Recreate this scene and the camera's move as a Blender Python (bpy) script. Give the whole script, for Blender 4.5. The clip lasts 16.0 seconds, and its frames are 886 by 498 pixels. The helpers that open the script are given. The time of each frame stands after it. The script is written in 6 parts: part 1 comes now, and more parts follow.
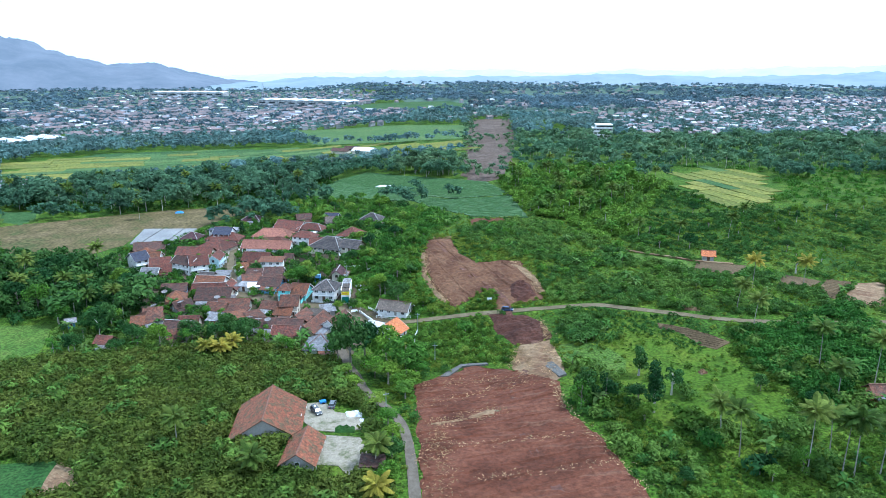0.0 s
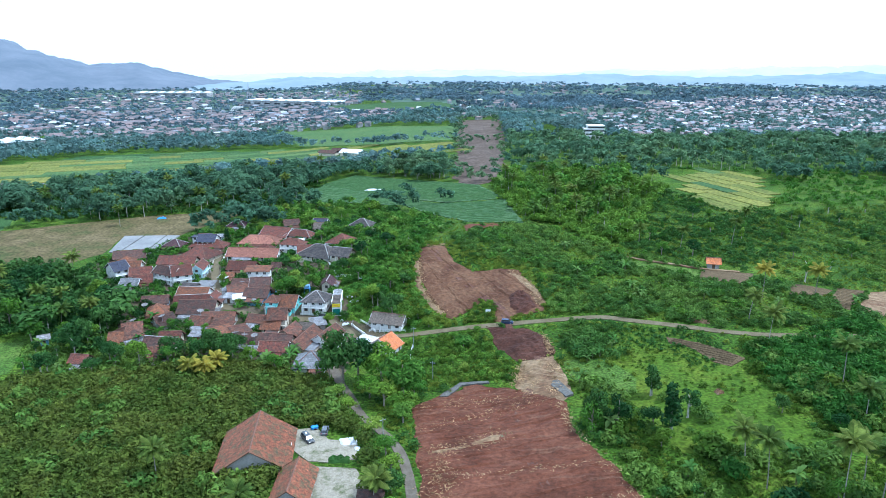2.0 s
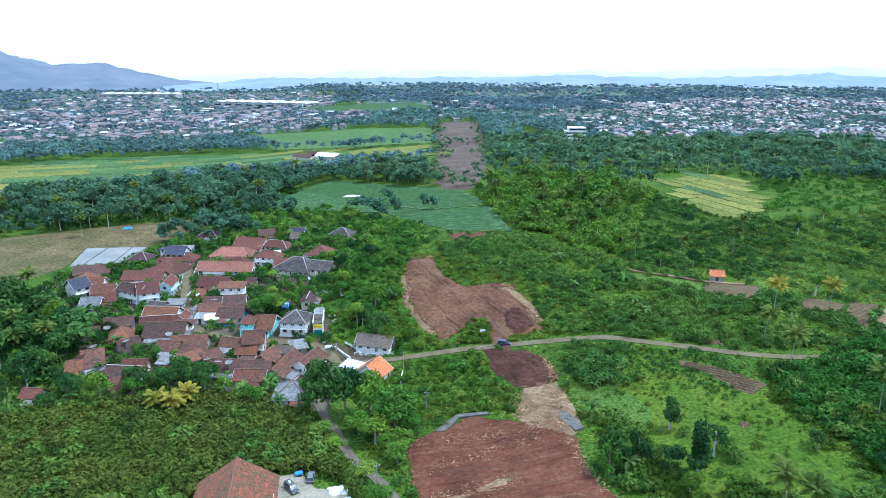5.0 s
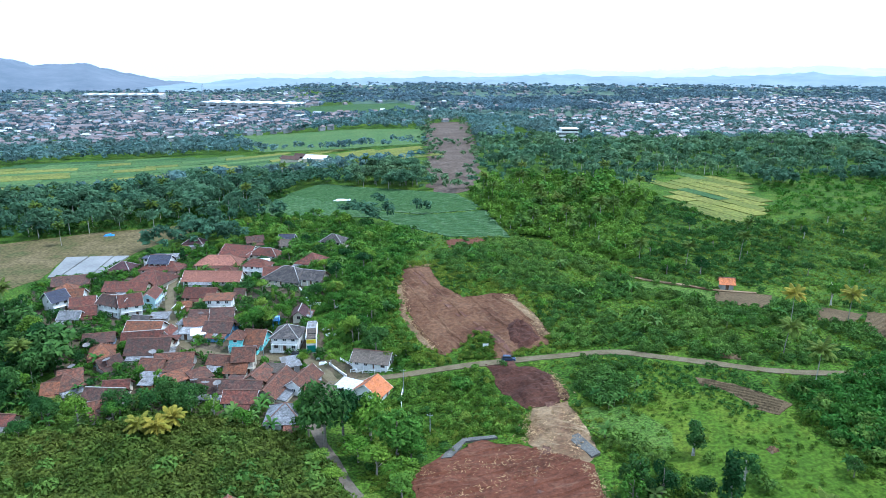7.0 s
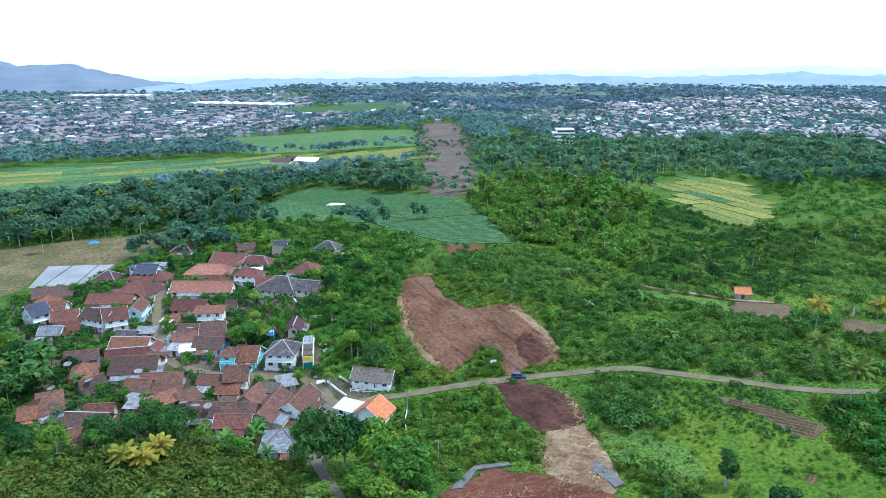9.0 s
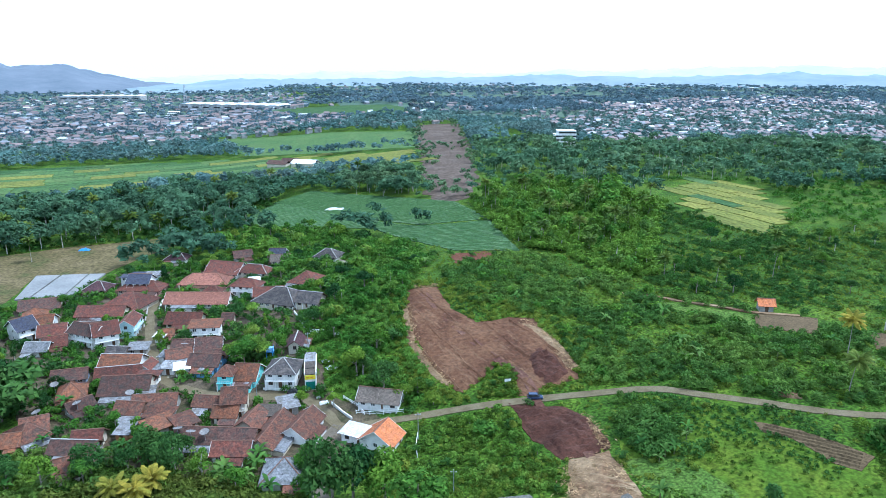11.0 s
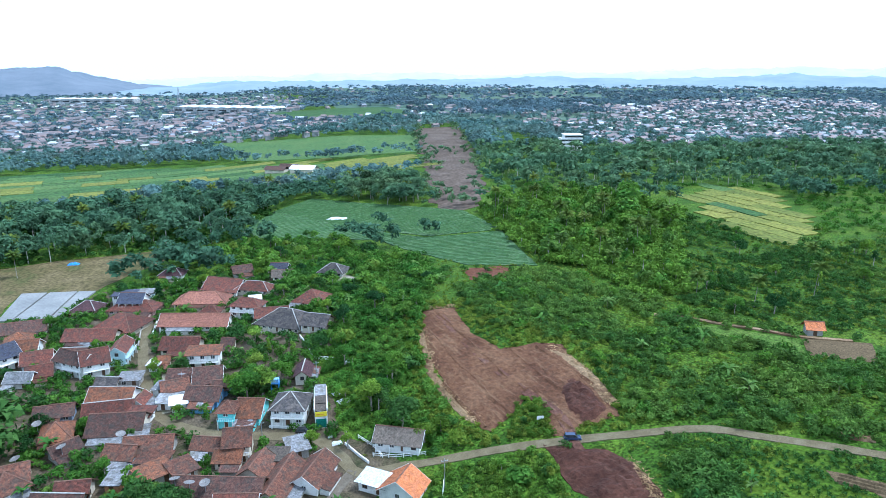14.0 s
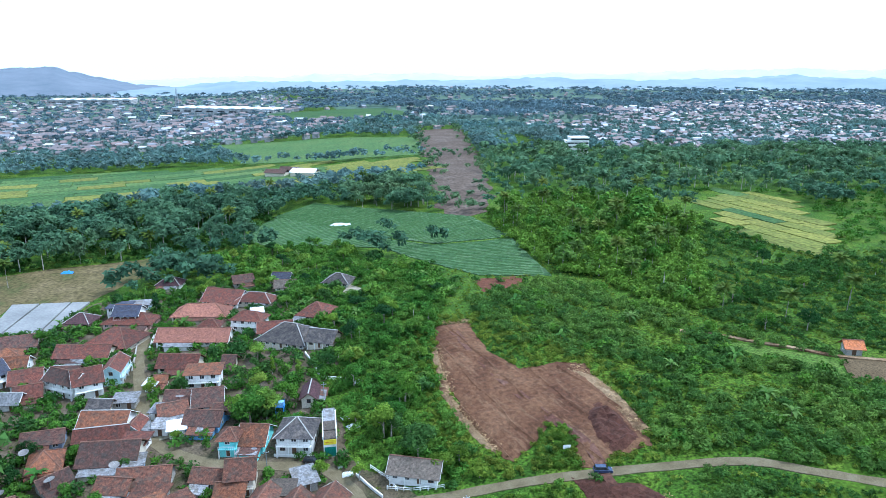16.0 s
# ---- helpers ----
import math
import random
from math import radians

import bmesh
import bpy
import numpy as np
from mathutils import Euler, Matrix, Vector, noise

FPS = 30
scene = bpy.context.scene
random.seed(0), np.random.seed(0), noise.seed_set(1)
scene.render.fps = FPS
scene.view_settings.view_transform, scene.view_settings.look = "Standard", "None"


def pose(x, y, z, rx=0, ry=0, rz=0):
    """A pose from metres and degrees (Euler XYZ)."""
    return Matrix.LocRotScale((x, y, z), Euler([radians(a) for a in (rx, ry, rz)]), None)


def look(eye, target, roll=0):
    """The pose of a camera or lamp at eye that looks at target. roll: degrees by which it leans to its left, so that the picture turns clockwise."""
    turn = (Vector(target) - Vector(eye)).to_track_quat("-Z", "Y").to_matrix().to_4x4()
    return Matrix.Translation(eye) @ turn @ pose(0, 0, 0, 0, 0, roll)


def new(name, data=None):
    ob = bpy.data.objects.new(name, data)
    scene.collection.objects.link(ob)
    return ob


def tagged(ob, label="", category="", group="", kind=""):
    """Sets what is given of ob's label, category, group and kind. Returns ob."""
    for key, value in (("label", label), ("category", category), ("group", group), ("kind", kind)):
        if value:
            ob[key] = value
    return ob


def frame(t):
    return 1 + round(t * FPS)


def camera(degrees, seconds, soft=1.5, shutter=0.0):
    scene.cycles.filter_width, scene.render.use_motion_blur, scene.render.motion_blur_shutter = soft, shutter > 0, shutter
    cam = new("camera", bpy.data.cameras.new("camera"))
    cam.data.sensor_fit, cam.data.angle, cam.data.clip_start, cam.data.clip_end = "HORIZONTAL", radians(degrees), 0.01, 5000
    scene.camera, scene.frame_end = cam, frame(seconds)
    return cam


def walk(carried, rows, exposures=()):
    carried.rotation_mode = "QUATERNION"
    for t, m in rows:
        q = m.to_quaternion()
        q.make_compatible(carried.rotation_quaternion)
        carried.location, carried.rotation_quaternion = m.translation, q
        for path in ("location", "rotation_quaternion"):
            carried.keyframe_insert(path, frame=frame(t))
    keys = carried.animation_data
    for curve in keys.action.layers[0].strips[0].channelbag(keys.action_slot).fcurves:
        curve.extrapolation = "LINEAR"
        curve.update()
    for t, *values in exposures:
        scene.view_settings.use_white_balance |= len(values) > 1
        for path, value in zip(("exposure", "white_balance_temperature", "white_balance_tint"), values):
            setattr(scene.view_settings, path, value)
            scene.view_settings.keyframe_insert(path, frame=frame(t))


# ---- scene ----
cam = camera(66.3, 16.0, 0.8)
PATH = [
    (0, (5.021, -1.98, 93.251), (5.35, -0.078, 92.727), 0.1),
    (0.5, (4.75, 1.443, 93.284), (5.085, 3.344, 92.76), 0.1),
    (1, (4.489, 4.862, 93.346), (4.833, 6.762, 92.823), 0.1),
    (1.5, (4.22, 8.221, 93.403), (4.573, 10.119, 92.879), 0.1),
    (2, (3.927, 11.621, 93.479), (4.294, 13.516, 92.955), 0.1),
    (2.5, (3.623, 15.009, 93.536), (4.003, 16.901, 93.012), 0.0),
    (3, (3.292, 18.393, 93.59), (3.687, 20.283, 93.067), 0.1),
    (3.5, (2.993, 21.752, 93.647), (3.4, 23.639, 93.123), 0.1),
    (4, (2.683, 25.05, 93.682), (3.102, 26.934, 93.16), 0.0),
    (4.5, (2.33, 28.319, 93.682), (2.761, 30.201, 93.16), 0.1),
    (7, (0.613, 45.216, 93.806), (1.092, 47.086, 93.284), 0.1),
    (7.5, (0.345, 48.519, 93.821), (0.832, 50.387, 93.298), 0.1),
    (8, (0.097, 51.954, 93.827), (0.591, 53.821, 93.305), 0.1),
    (8.5, (-0.163, 55.503, 93.807), (0.338, 57.368, 93.284), 0.0),
    (9, (-0.49, 59.075, 93.776), (0.017, 60.938, 93.254), 0.0),
    (11.5, (-2.023, 76.338, 94.111), (-1.498, 78.196, 93.589), -0.1),
    (12, (-2.382, 79.951, 94.199), (-1.855, 81.808, 93.677), -0.2),
    (12.5, (-2.834, 83.626, 94.321), (-2.302, 85.483, 93.803), -0.0),
    (13, (-3.277, 87.245, 94.43), (-2.744, 89.101, 93.911), -0.1),
    (13.5, (-3.687, 90.871, 94.547), (-3.151, 92.728, 94.029), -0.1),
    (14, (-4.058, 94.522, 94.677), (-3.521, 96.378, 94.16), -0.1),
    (14.5, (-4.393, 98.171, 94.798), (-3.853, 100.026, 94.283), 0.0),
    (15, (-4.732, 101.849, 94.888), (-4.193, 103.704, 94.373), -0.0),
    (15.5, (-5.054, 105.48, 94.953), (-4.513, 107.335, 94.437), -0.0),
    (16, (-5.348, 109.063, 94.996), (-4.805, 110.918, 94.481), -0.0),
]
walk(cam, [(t, look(eye, target, roll)) for t, eye, target, roll in PATH], exposures=((0, 0.54, 5150, 7), (16, 0.54, 5150, 7)))

# ---- light ----
world = bpy.data.worlds.new("overcast_sky")
scene.world = world
world.use_nodes = True
wn, wl = world.node_tree.nodes, world.node_tree.links
sky = wn.new("ShaderNodeTexSky")
sky.sky_type = "NISHITA"
sky.sun_disc = False
SUN_EL, SUN_AZ = radians(62), radians(105)
sky.sun_elevation, sky.sun_rotation = SUN_EL, SUN_AZ
sky.air_density, sky.dust_density, sky.ozone_density = 1.2, 4.0, 1.5
sky_gain = wn.new("ShaderNodeMixRGB")
sky_gain.blend_type = "MULTIPLY"
sky_gain.inputs[0].default_value = 1.0
sky_gain.inputs[2].default_value = (0.12, 0.12, 0.12, 1)
cloud = wn.new("ShaderNodeMixRGB")
cloud.inputs[0].default_value = 0.85
cloud.inputs[2].default_value = (1.0, 1.17, 1.34, 1)
wl.new(sky.outputs[0], sky_gain.inputs[1])
wl.new(sky_gain.outputs[0], cloud.inputs[1])
wl.new(cloud.outputs[0], wn["Background"].inputs[0])
wn["Background"].inputs[1].default_value = 0.98

sun_data = bpy.data.lights.new("sun", "SUN")
sun_data.energy, sun_data.angle, sun_data.color = 3.0, radians(9), (1.0, 0.97, 0.92)
sun = new("sun", sun_data)
sun.matrix_world = look((math.sin(SUN_AZ) * math.cos(SUN_EL) * 500, math.cos(SUN_AZ) * math.cos(SUN_EL) * 500, math.sin(SUN_EL) * 500), (0, 0, 0))


# ---- materials ----
def shader(name):
    m = bpy.data.materials.new(name)
    m.use_nodes = True
    return m, m.node_tree.nodes, m.node_tree.links, m.node_tree.nodes["Principled BSDF"]


def punch(n, l, socket, lo=0.36, hi=0.64):
    """Spreads a noise's narrow middle range out to its full range."""
    r = n.new("ShaderNodeMapRange")
    r.inputs["From Min"].default_value, r.inputs["From Max"].default_value = lo, hi
    l.new(socket, r.inputs["Value"])
    return r.outputs[0]


def surface(name, colors, scale=0.5, fine=8.0, rough=0.85, bump=0.3, bump_dist=0.05, random_by="", spec=0.1, metal=0.0, spread=0.25, fine_amount=0.35):
    """Two scales of noise between the colours, fine relief, and variation from piece to piece."""
    m, n, l, p = shader(name)
    geo = n.new("ShaderNodeNewGeometry")
    big = n.new("ShaderNodeTexNoise")
    big.inputs["Scale"].default_value, big.inputs["Detail"].default_value, big.inputs["Roughness"].default_value = scale, 6, 0.65
    small = n.new("ShaderNodeTexNoise")
    small.inputs["Scale"].default_value, small.inputs["Detail"].default_value = fine, 5
    l.new(geo.outputs["Position"], big.inputs["Vector"])
    l.new(geo.outputs["Position"], small.inputs["Vector"])
    ramp = n.new("ShaderNodeValToRGB")
    while len(ramp.color_ramp.elements) < len(colors):
        ramp.color_ramp.elements.new(0.5)
    for i, (e, c) in enumerate(zip(ramp.color_ramp.elements, colors)):
        e.position = 0.3 + 0.4 * i / max(1, len(colors) - 1)
        e.color = (*c, 1)
    l.new(big.outputs[0], ramp.inputs[0])
    mul = n.new("ShaderNodeMixRGB")
    mul.blend_type = "OVERLAY"
    mul.inputs[0].default_value = fine_amount
    l.new(ramp.outputs[0], mul.inputs[1])
    l.new(punch(n, l, small.outputs[0]), mul.inputs[2])
    out = mul.outputs[0]
    if random_by:
        hsv = n.new("ShaderNodeHueSaturation")
        src = geo.outputs["Random Per Island"]
        if random_by == "object":
            src = n.new("ShaderNodeObjectInfo").outputs["Random"]
        rng = n.new("ShaderNodeMapRange")
        rng.inputs["To Min"].default_value, rng.inputs["To Max"].default_value = 1 - spread, 1 + spread
        l.new(src, rng.inputs["Value"])
        l.new(rng.outputs[0], hsv.inputs["Value"])
        hue = n.new("ShaderNodeMapRange")
        hue.inputs["To Min"].default_value, hue.inputs["To Max"].default_value = 0.5 + 0.06 * spread, 0.5 - 0.06 * spread
        l.new(src, hue.inputs["Value"])
        l.new(hue.outputs[0], hsv.inputs["Hue"])
        l.new(out, hsv.inputs["Color"])
        out = hsv.outputs[0]
    l.new(out, p.inputs["Base Color"])
    p.inputs["Roughness"].default_value = rough
    p.inputs["Specular IOR Level"].default_value = spec
    p.inputs["Metallic"].default_value = metal
    if bump:
        b = n.new("ShaderNodeBump")
        b.inputs["Strength"].default_value, b.inputs["Distance"].default_value = bump, bump_dist
        l.new(small.outputs[0], b.inputs["Height"])
        l.new(b.outputs[0], p.inputs["Normal"])
    return m


def soil(name, colors, pale, turn, rough=0.95):
    """Graded earth: long streaks left by the blade and wheels, clods, damp and pale patches."""
    m, n, l, p = shader(name)
    geo, mp = n.new("ShaderNodeNewGeometry"), n.new("ShaderNodeMapping")
    spin = n.new("ShaderNodeMapping")
    spin.inputs["Rotation"].default_value = (0, 0, turn)
    mp.inputs["Scale"].default_value = (0.1, 1.0, 1.0)
    l.new(geo.outputs["Position"], spin.inputs["Vector"])
    l.new(spin.outputs[0], mp.inputs["Vector"])
    streak, big, fine = (n.new("ShaderNodeTexNoise") for _ in range(3))
    streak.inputs["Scale"].default_value, streak.inputs["Detail"].default_value, streak.inputs["Roughness"].default_value = 0.55, 6, 0.7
    big.inputs["Scale"].default_value, big.inputs["Detail"].default_value = 0.09, 5
    fine.inputs["Scale"].default_value, fine.inputs["Detail"].default_value, fine.inputs["Roughness"].default_value = 0.8, 8, 0.7
    l.new(mp.outputs[0], streak.inputs["Vector"])
    l.new(geo.outputs["Position"], big.inputs["Vector"])
    l.new(geo.outputs["Position"], fine.inputs["Vector"])
    ramp, pick = n.new("ShaderNodeValToRGB"), n.new("ShaderNodeValToRGB")
    ramp.color_ramp.elements.new(0.5)
    for e, c, q in zip(ramp.color_ramp.elements, colors, (0.34, 0.5, 0.68)):
        e.color, e.position = (*c, 1), q
    l.new(big.outputs[0], ramp.inputs[0])
    pick.color_ramp.elements[0].position, pick.color_ramp.elements[1].position = 0.54, 0.74
    l.new(streak.outputs[0], pick.inputs[0])
    mix, over = n.new("ShaderNodeMixRGB"), n.new("ShaderNodeMixRGB")
    l.new(pick.outputs[0], mix.inputs[0])
    l.new(ramp.outputs[0], mix.inputs[1])
    mix.inputs[2].default_value = (*pale, 1)
    over.blend_type = "OVERLAY"
    over.inputs[0].default_value = 0.34
    l.new(mix.outputs[0], over.inputs[1])
    l.new(punch(n, l, fine.outputs[0]), over.inputs[2])
    l.new(over.outputs[0], p.inputs["Base Color"])
    p.inputs["Roughness"].default_value, p.inputs["Specular IOR Level"].default_value = rough, 0.2
    tot, bump = n.new("ShaderNodeMath"), n.new("ShaderNodeBump")
    l.new(streak.outputs[0], tot.inputs[0])
    l.new(fine.outputs[0], tot.inputs[1])
    bump.inputs["Strength"].default_value, bump.inputs["Distance"].default_value = 1.0, 0.35
    l.new(tot.outputs[0], bump.inputs["Height"])
    l.new(bump.outputs[0], p.inputs["Normal"])
    return m


def foliage(name, colors, patch=0.05, spread=0.24, through_light=0.3, sheen=0.0, clump_scale=0.32):
    """Leaves: patches of colour over the land, leaf to leaf and plant to plant variation, light through the blade."""
    m, n, l, p = shader(name)
    geo, info = n.new("ShaderNodeNewGeometry"), n.new("ShaderNodeObjectInfo")
    big = n.new("ShaderNodeTexNoise")
    big.inputs["Scale"].default_value, big.inputs["Detail"].default_value, big.inputs["Roughness"].default_value = patch, 5, 0.62
    l.new(geo.outputs["Position"], big.inputs["Vector"])
    clump = n.new("ShaderNodeTexNoise")
    clump.inputs["Scale"].default_value, clump.inputs["Detail"].default_value = clump_scale, 2
    l.new(geo.outputs["Position"], clump.inputs["Vector"])
    add = n.new("ShaderNodeMath")
    add.operation = "MULTIPLY_ADD"
    add.inputs[1].default_value, add.inputs[2].default_value = 0.5, -0.25
    l.new(info.outputs["Random"], add.inputs[0])
    tot = n.new("ShaderNodeMath")
    l.new(big.outputs[0], tot.inputs[0])
    l.new(add.outputs[0], tot.inputs[1])
    ramp = n.new("ShaderNodeValToRGB")
    while len(ramp.color_ramp.elements) < len(colors):
        ramp.color_ramp.elements.new(0.5)
    for i, (e, c) in enumerate(zip(ramp.color_ramp.elements, colors)):
        e.position = 0.3 + 0.4 * i / max(1, len(colors) - 1)
        e.color = (*c, 1)
    l.new(tot.outputs[0], ramp.inputs[0])
    hsv = n.new("ShaderNodeHueSaturation")
    val = n.new("ShaderNodeMapRange")
    val.inputs["To Min"].default_value, val.inputs["To Max"].default_value = 1 - spread, 1 + spread
    hue = n.new("ShaderNodeMapRange")
    hue.inputs["To Min"].default_value, hue.inputs["To Max"].default_value = 0.509, 0.491
    l.new(geo.outputs["Random Per Island"], val.inputs["Value"])
    l.new(geo.outputs["Random Per Island"], hue.inputs["Value"])
    tone, each = n.new("ShaderNodeMapRange"), n.new("ShaderNodeMath")
    tone.inputs["To Min"].default_value, tone.inputs["To Max"].default_value = 0.62, 1.32
    each.operation = "MULTIPLY"
    l.new(punch(n, l, clump.outputs[0], 0.34, 0.66), tone.inputs["Value"])
    l.new(val.outputs[0], each.inputs[0])
    l.new(tone.outputs[0], each.inputs[1])
    l.new(each.outputs[0], hsv.inputs["Value"])
    l.new(hue.outputs[0], hsv.inputs["Hue"])
    l.new(ramp.outputs[0], hsv.inputs["Color"])
    l.new(hsv.outputs[0], p.inputs["Base Color"])
    p.inputs["Roughness"].default_value, p.inputs["Specular IOR Level"].default_value = 0.65, 0.07
    p.inputs["Sheen Weight"].default_value, p.inputs["Sheen Roughness"].default_value = sheen, 0.6
    tr, mix = n.new("ShaderNodeBsdfTranslucent"), n.new("ShaderNodeMixShader")
    mix.inputs[0].default_value = through_light
    l.new(hsv.outputs[0], tr.inputs["Color"])
    l.new(p.outputs[0], mix.inputs[1])
    l.new(tr.outputs[0], mix.inputs[2])
    l.new(mix.outputs[0], n["Material Output"].inputs["Surface"])
    return m


def roof_tiles(name, colors, course=0.3):
    """Old clay tiles: courses across the slope, single tiles of differing colour, moss and stains."""
    m, n, l, p = shader(name)
    tex, info = n.new("ShaderNodeTexCoord"), n.new("ShaderNodeObjectInfo")
    geo = n.new("ShaderNodeNewGeometry")
    brick = n.new("ShaderNodeTexBrick")
    brick.inputs["Scale"].default_value = 1.0
    brick.inputs["Brick Width"].default_value, brick.inputs["Row Height"].default_value = course * 1.3, course
    brick.inputs["Mortar Size"].default_value = 0.025
    brick.inputs["Color1"].default_value, brick.inputs["Color2"].default_value = (*colors[0], 1), (*colors[1], 1)
    brick.inputs["Mortar"].default_value = (*[c * 0.35 for c in colors[0]], 1)
    l.new(tex.outputs["UV"], brick.inputs["Vector"])
    big = n.new("ShaderNodeTexNoise")
    big.inputs["Scale"].default_value, big.inputs["Detail"].default_value, big.inputs["Roughness"].default_value = 0.6, 8, 0.7
    l.new(geo.outputs["Position"], big.inputs["Vector"])
    ramp = n.new("ShaderNodeValToRGB")
    ramp.color_ramp.elements[0].position, ramp.color_ramp.elements[1].position = 0.45, 0.6
    l.new(big.outputs[0], ramp.inputs[0])
    mix = n.new("ShaderNodeMixRGB")
    l.new(ramp.outputs[0], mix.inputs[0])
    l.new(brick.outputs[0], mix.inputs[1])
    mix.inputs[2].default_value = (*colors[2], 1)
    spot = n.new("ShaderNodeTexNoise")
    spot.inputs["Scale"].default_value, spot.inputs["Detail"].default_value, spot.inputs["Roughness"].default_value = 1.6, 8, 0.8
    l.new(geo.outputs["Position"], spot.inputs["Vector"])
    over = n.new("ShaderNodeMixRGB")
    over.blend_type = "OVERLAY"
    over.inputs[0].default_value = 0.75
    l.new(mix.outputs[0], over.inputs[1])
    l.new(punch(n, l, spot.outputs[0], 0.32, 0.68), over.inputs[2])
    hsv = n.new("ShaderNodeHueSaturation")
    val = n.new("ShaderNodeMapRange")
    val.inputs["To Min"].default_value, val.inputs["To Max"].default_value = 0.75, 1.25
    l.new(info.outputs["Random"], val.inputs["Value"])
    l.new(val.outputs[0], hsv.inputs["Value"])
    l.new(over.outputs[0], hsv.inputs["Color"])
    l.new(hsv.outputs[0], p.inputs["Base Color"])
    p.inputs["Roughness"].default_value, p.inputs["Specular IOR Level"].default_value = 0.8, 0.25
    b = n.new("ShaderNodeBump")
    b.inputs["Strength"].default_value, b.inputs["Distance"].default_value = 0.7, 0.06
    l.new(brick.outputs["Fac"], b.inputs["Height"])
    b.invert = True
    l.new(b.outputs[0], p.inputs["Normal"])
    return m


ROOF = {
    "red": roof_tiles("red_clay_tiles", ((0.172, 0.059, 0.039), (0.129, 0.045, 0.033), (0.082, 0.043, 0.034))),
    "oldred": roof_tiles("weathered_clay_tiles", ((0.189, 0.076, 0.046), (0.129, 0.056, 0.038), (0.077, 0.05, 0.038))),
    "brown": roof_tiles("brown_clay_tiles", ((0.12, 0.059, 0.044), (0.09, 0.045, 0.036), (0.06, 0.045, 0.038))),
    "orange": roof_tiles("orange_clay_tiles", ((0.258, 0.099, 0.049), (0.198, 0.077, 0.041), (0.12, 0.063, 0.041))),
    "tangerine": roof_tiles("new_orange_tiles", ((0.5, 0.17, 0.06), (0.44, 0.14, 0.05), (0.36, 0.13, 0.06))),
    "terracotta": roof_tiles("terracotta_tiles", ((0.31, 0.135, 0.089), (0.258, 0.108, 0.074), (0.206, 0.09, 0.066))),
    "purple": roof_tiles("maroon_tiles", ((0.1, 0.045, 0.05), (0.075, 0.036, 0.042), (0.06, 0.035, 0.035))),
    "charcoal": roof_tiles("charcoal_tiles", ((0.075, 0.065, 0.065), (0.055, 0.05, 0.05), (0.1, 0.085, 0.075))),
    "greybrown": roof_tiles("grey_brown_tiles", ((0.138, 0.108, 0.086), (0.112, 0.09, 0.074), (0.086, 0.072, 0.057))),
    "slategrey": roof_tiles("asbestos_sheets", ((0.2, 0.2, 0.21), (0.16, 0.165, 0.175), (0.11, 0.11, 0.11)), 0.9),
    "barn": roof_tiles("mossy_barn_tiles", ((0.3, 0.1, 0.05), (0.2, 0.072, 0.042), (0.1, 0.075, 0.04))),
    "grey": roof_tiles("grey_sheets", ((0.24, 0.24, 0.25), (0.19, 0.19, 0.2), (0.13, 0.12, 0.11)), 0.9),
    "navy": roof_tiles("dark_blue_sheets", ((0.05, 0.055, 0.085), (0.045, 0.05, 0.075), (0.06, 0.06, 0.075)), 0.5),
    "white": roof_tiles("white_sheets", ((0.75, 0.76, 0.77), (0.7, 0.7, 0.7), (0.55, 0.55, 0.54)), 0.9),
}


def plaster(name, c):
    return surface(name, [tuple(v * 0.72 for v in c), c, tuple(min(0.85, v * 1.08) for v in c)], 0.5, 5, 0.85, 0.15, 0.02, "object", spread=0.08, fine_amount=0.12)


WALL = {
    "white": plaster("white_plaster", (0.74, 0.73, 0.7)),
    "cream": plaster("cream_plaster", (0.58, 0.52, 0.42)),
    "grey": plaster("bare_cement", (0.36, 0.34, 0.31)),
    "pink": plaster("pink_plaster", (0.62, 0.42, 0.38)),
    "paleblue": plaster("pale_blue_plaster", (0.5, 0.66, 0.7)),
    "teal": plaster("turquoise_plaster", (0.22, 0.6, 0.6)),
    "blue": plaster("blue_plaster", (0.18, 0.36, 0.6)),
    "slate": plaster("blue_grey_plaster", (0.26, 0.32, 0.42)),
    "orangewall": plaster("orange_plaster", (0.52, 0.26, 0.13)),
}
glass = surface("window_glass", [(0.02, 0.025, 0.03), (0.04, 0.045, 0.05)], 0.5, 3, 0.08, 0, spec=0.6)
white_paint = surface("white_paint", [(0.7, 0.7, 0.68), (0.8, 0.8, 0.78)], 1, 10, 0.5, 0.1, 0.01)
dark_wood = surface("dark_wood", [(0.09, 0.055, 0.035), (0.15, 0.09, 0.055)], 1, 12, 0.7, 0.3, 0.01)
ridge_tile = surface("ridge_tiles", [(0.13, 0.07, 0.052), (0.19, 0.11, 0.08)], 1, 6, 0.85, 0.3, 0.02)
pale_ridge = surface("pale_ridge_caps", [(0.3, 0.29, 0.27), (0.4, 0.39, 0.37)], 1, 6, 0.8, 0.2, 0.02)
bark = surface("bark", [(0.16, 0.13, 0.1), (0.26, 0.22, 0.18), (0.34, 0.31, 0.27)], 0.8, 6, 0.9, 0.5, 0.04, "object", spread=0.3)
pale_bark = surface("pale_bark", [(0.34, 0.31, 0.27), (0.5, 0.47, 0.42)], 0.8, 6, 0.9, 0.4, 0.03, "object", spread=0.2)
dirt = soil("red_laterite_soil", [(0.074, 0.026, 0.0135), (0.106, 0.038, 0.02), (0.135, 0.053, 0.03)], (0.15, 0.08, 0.05), 0.12)
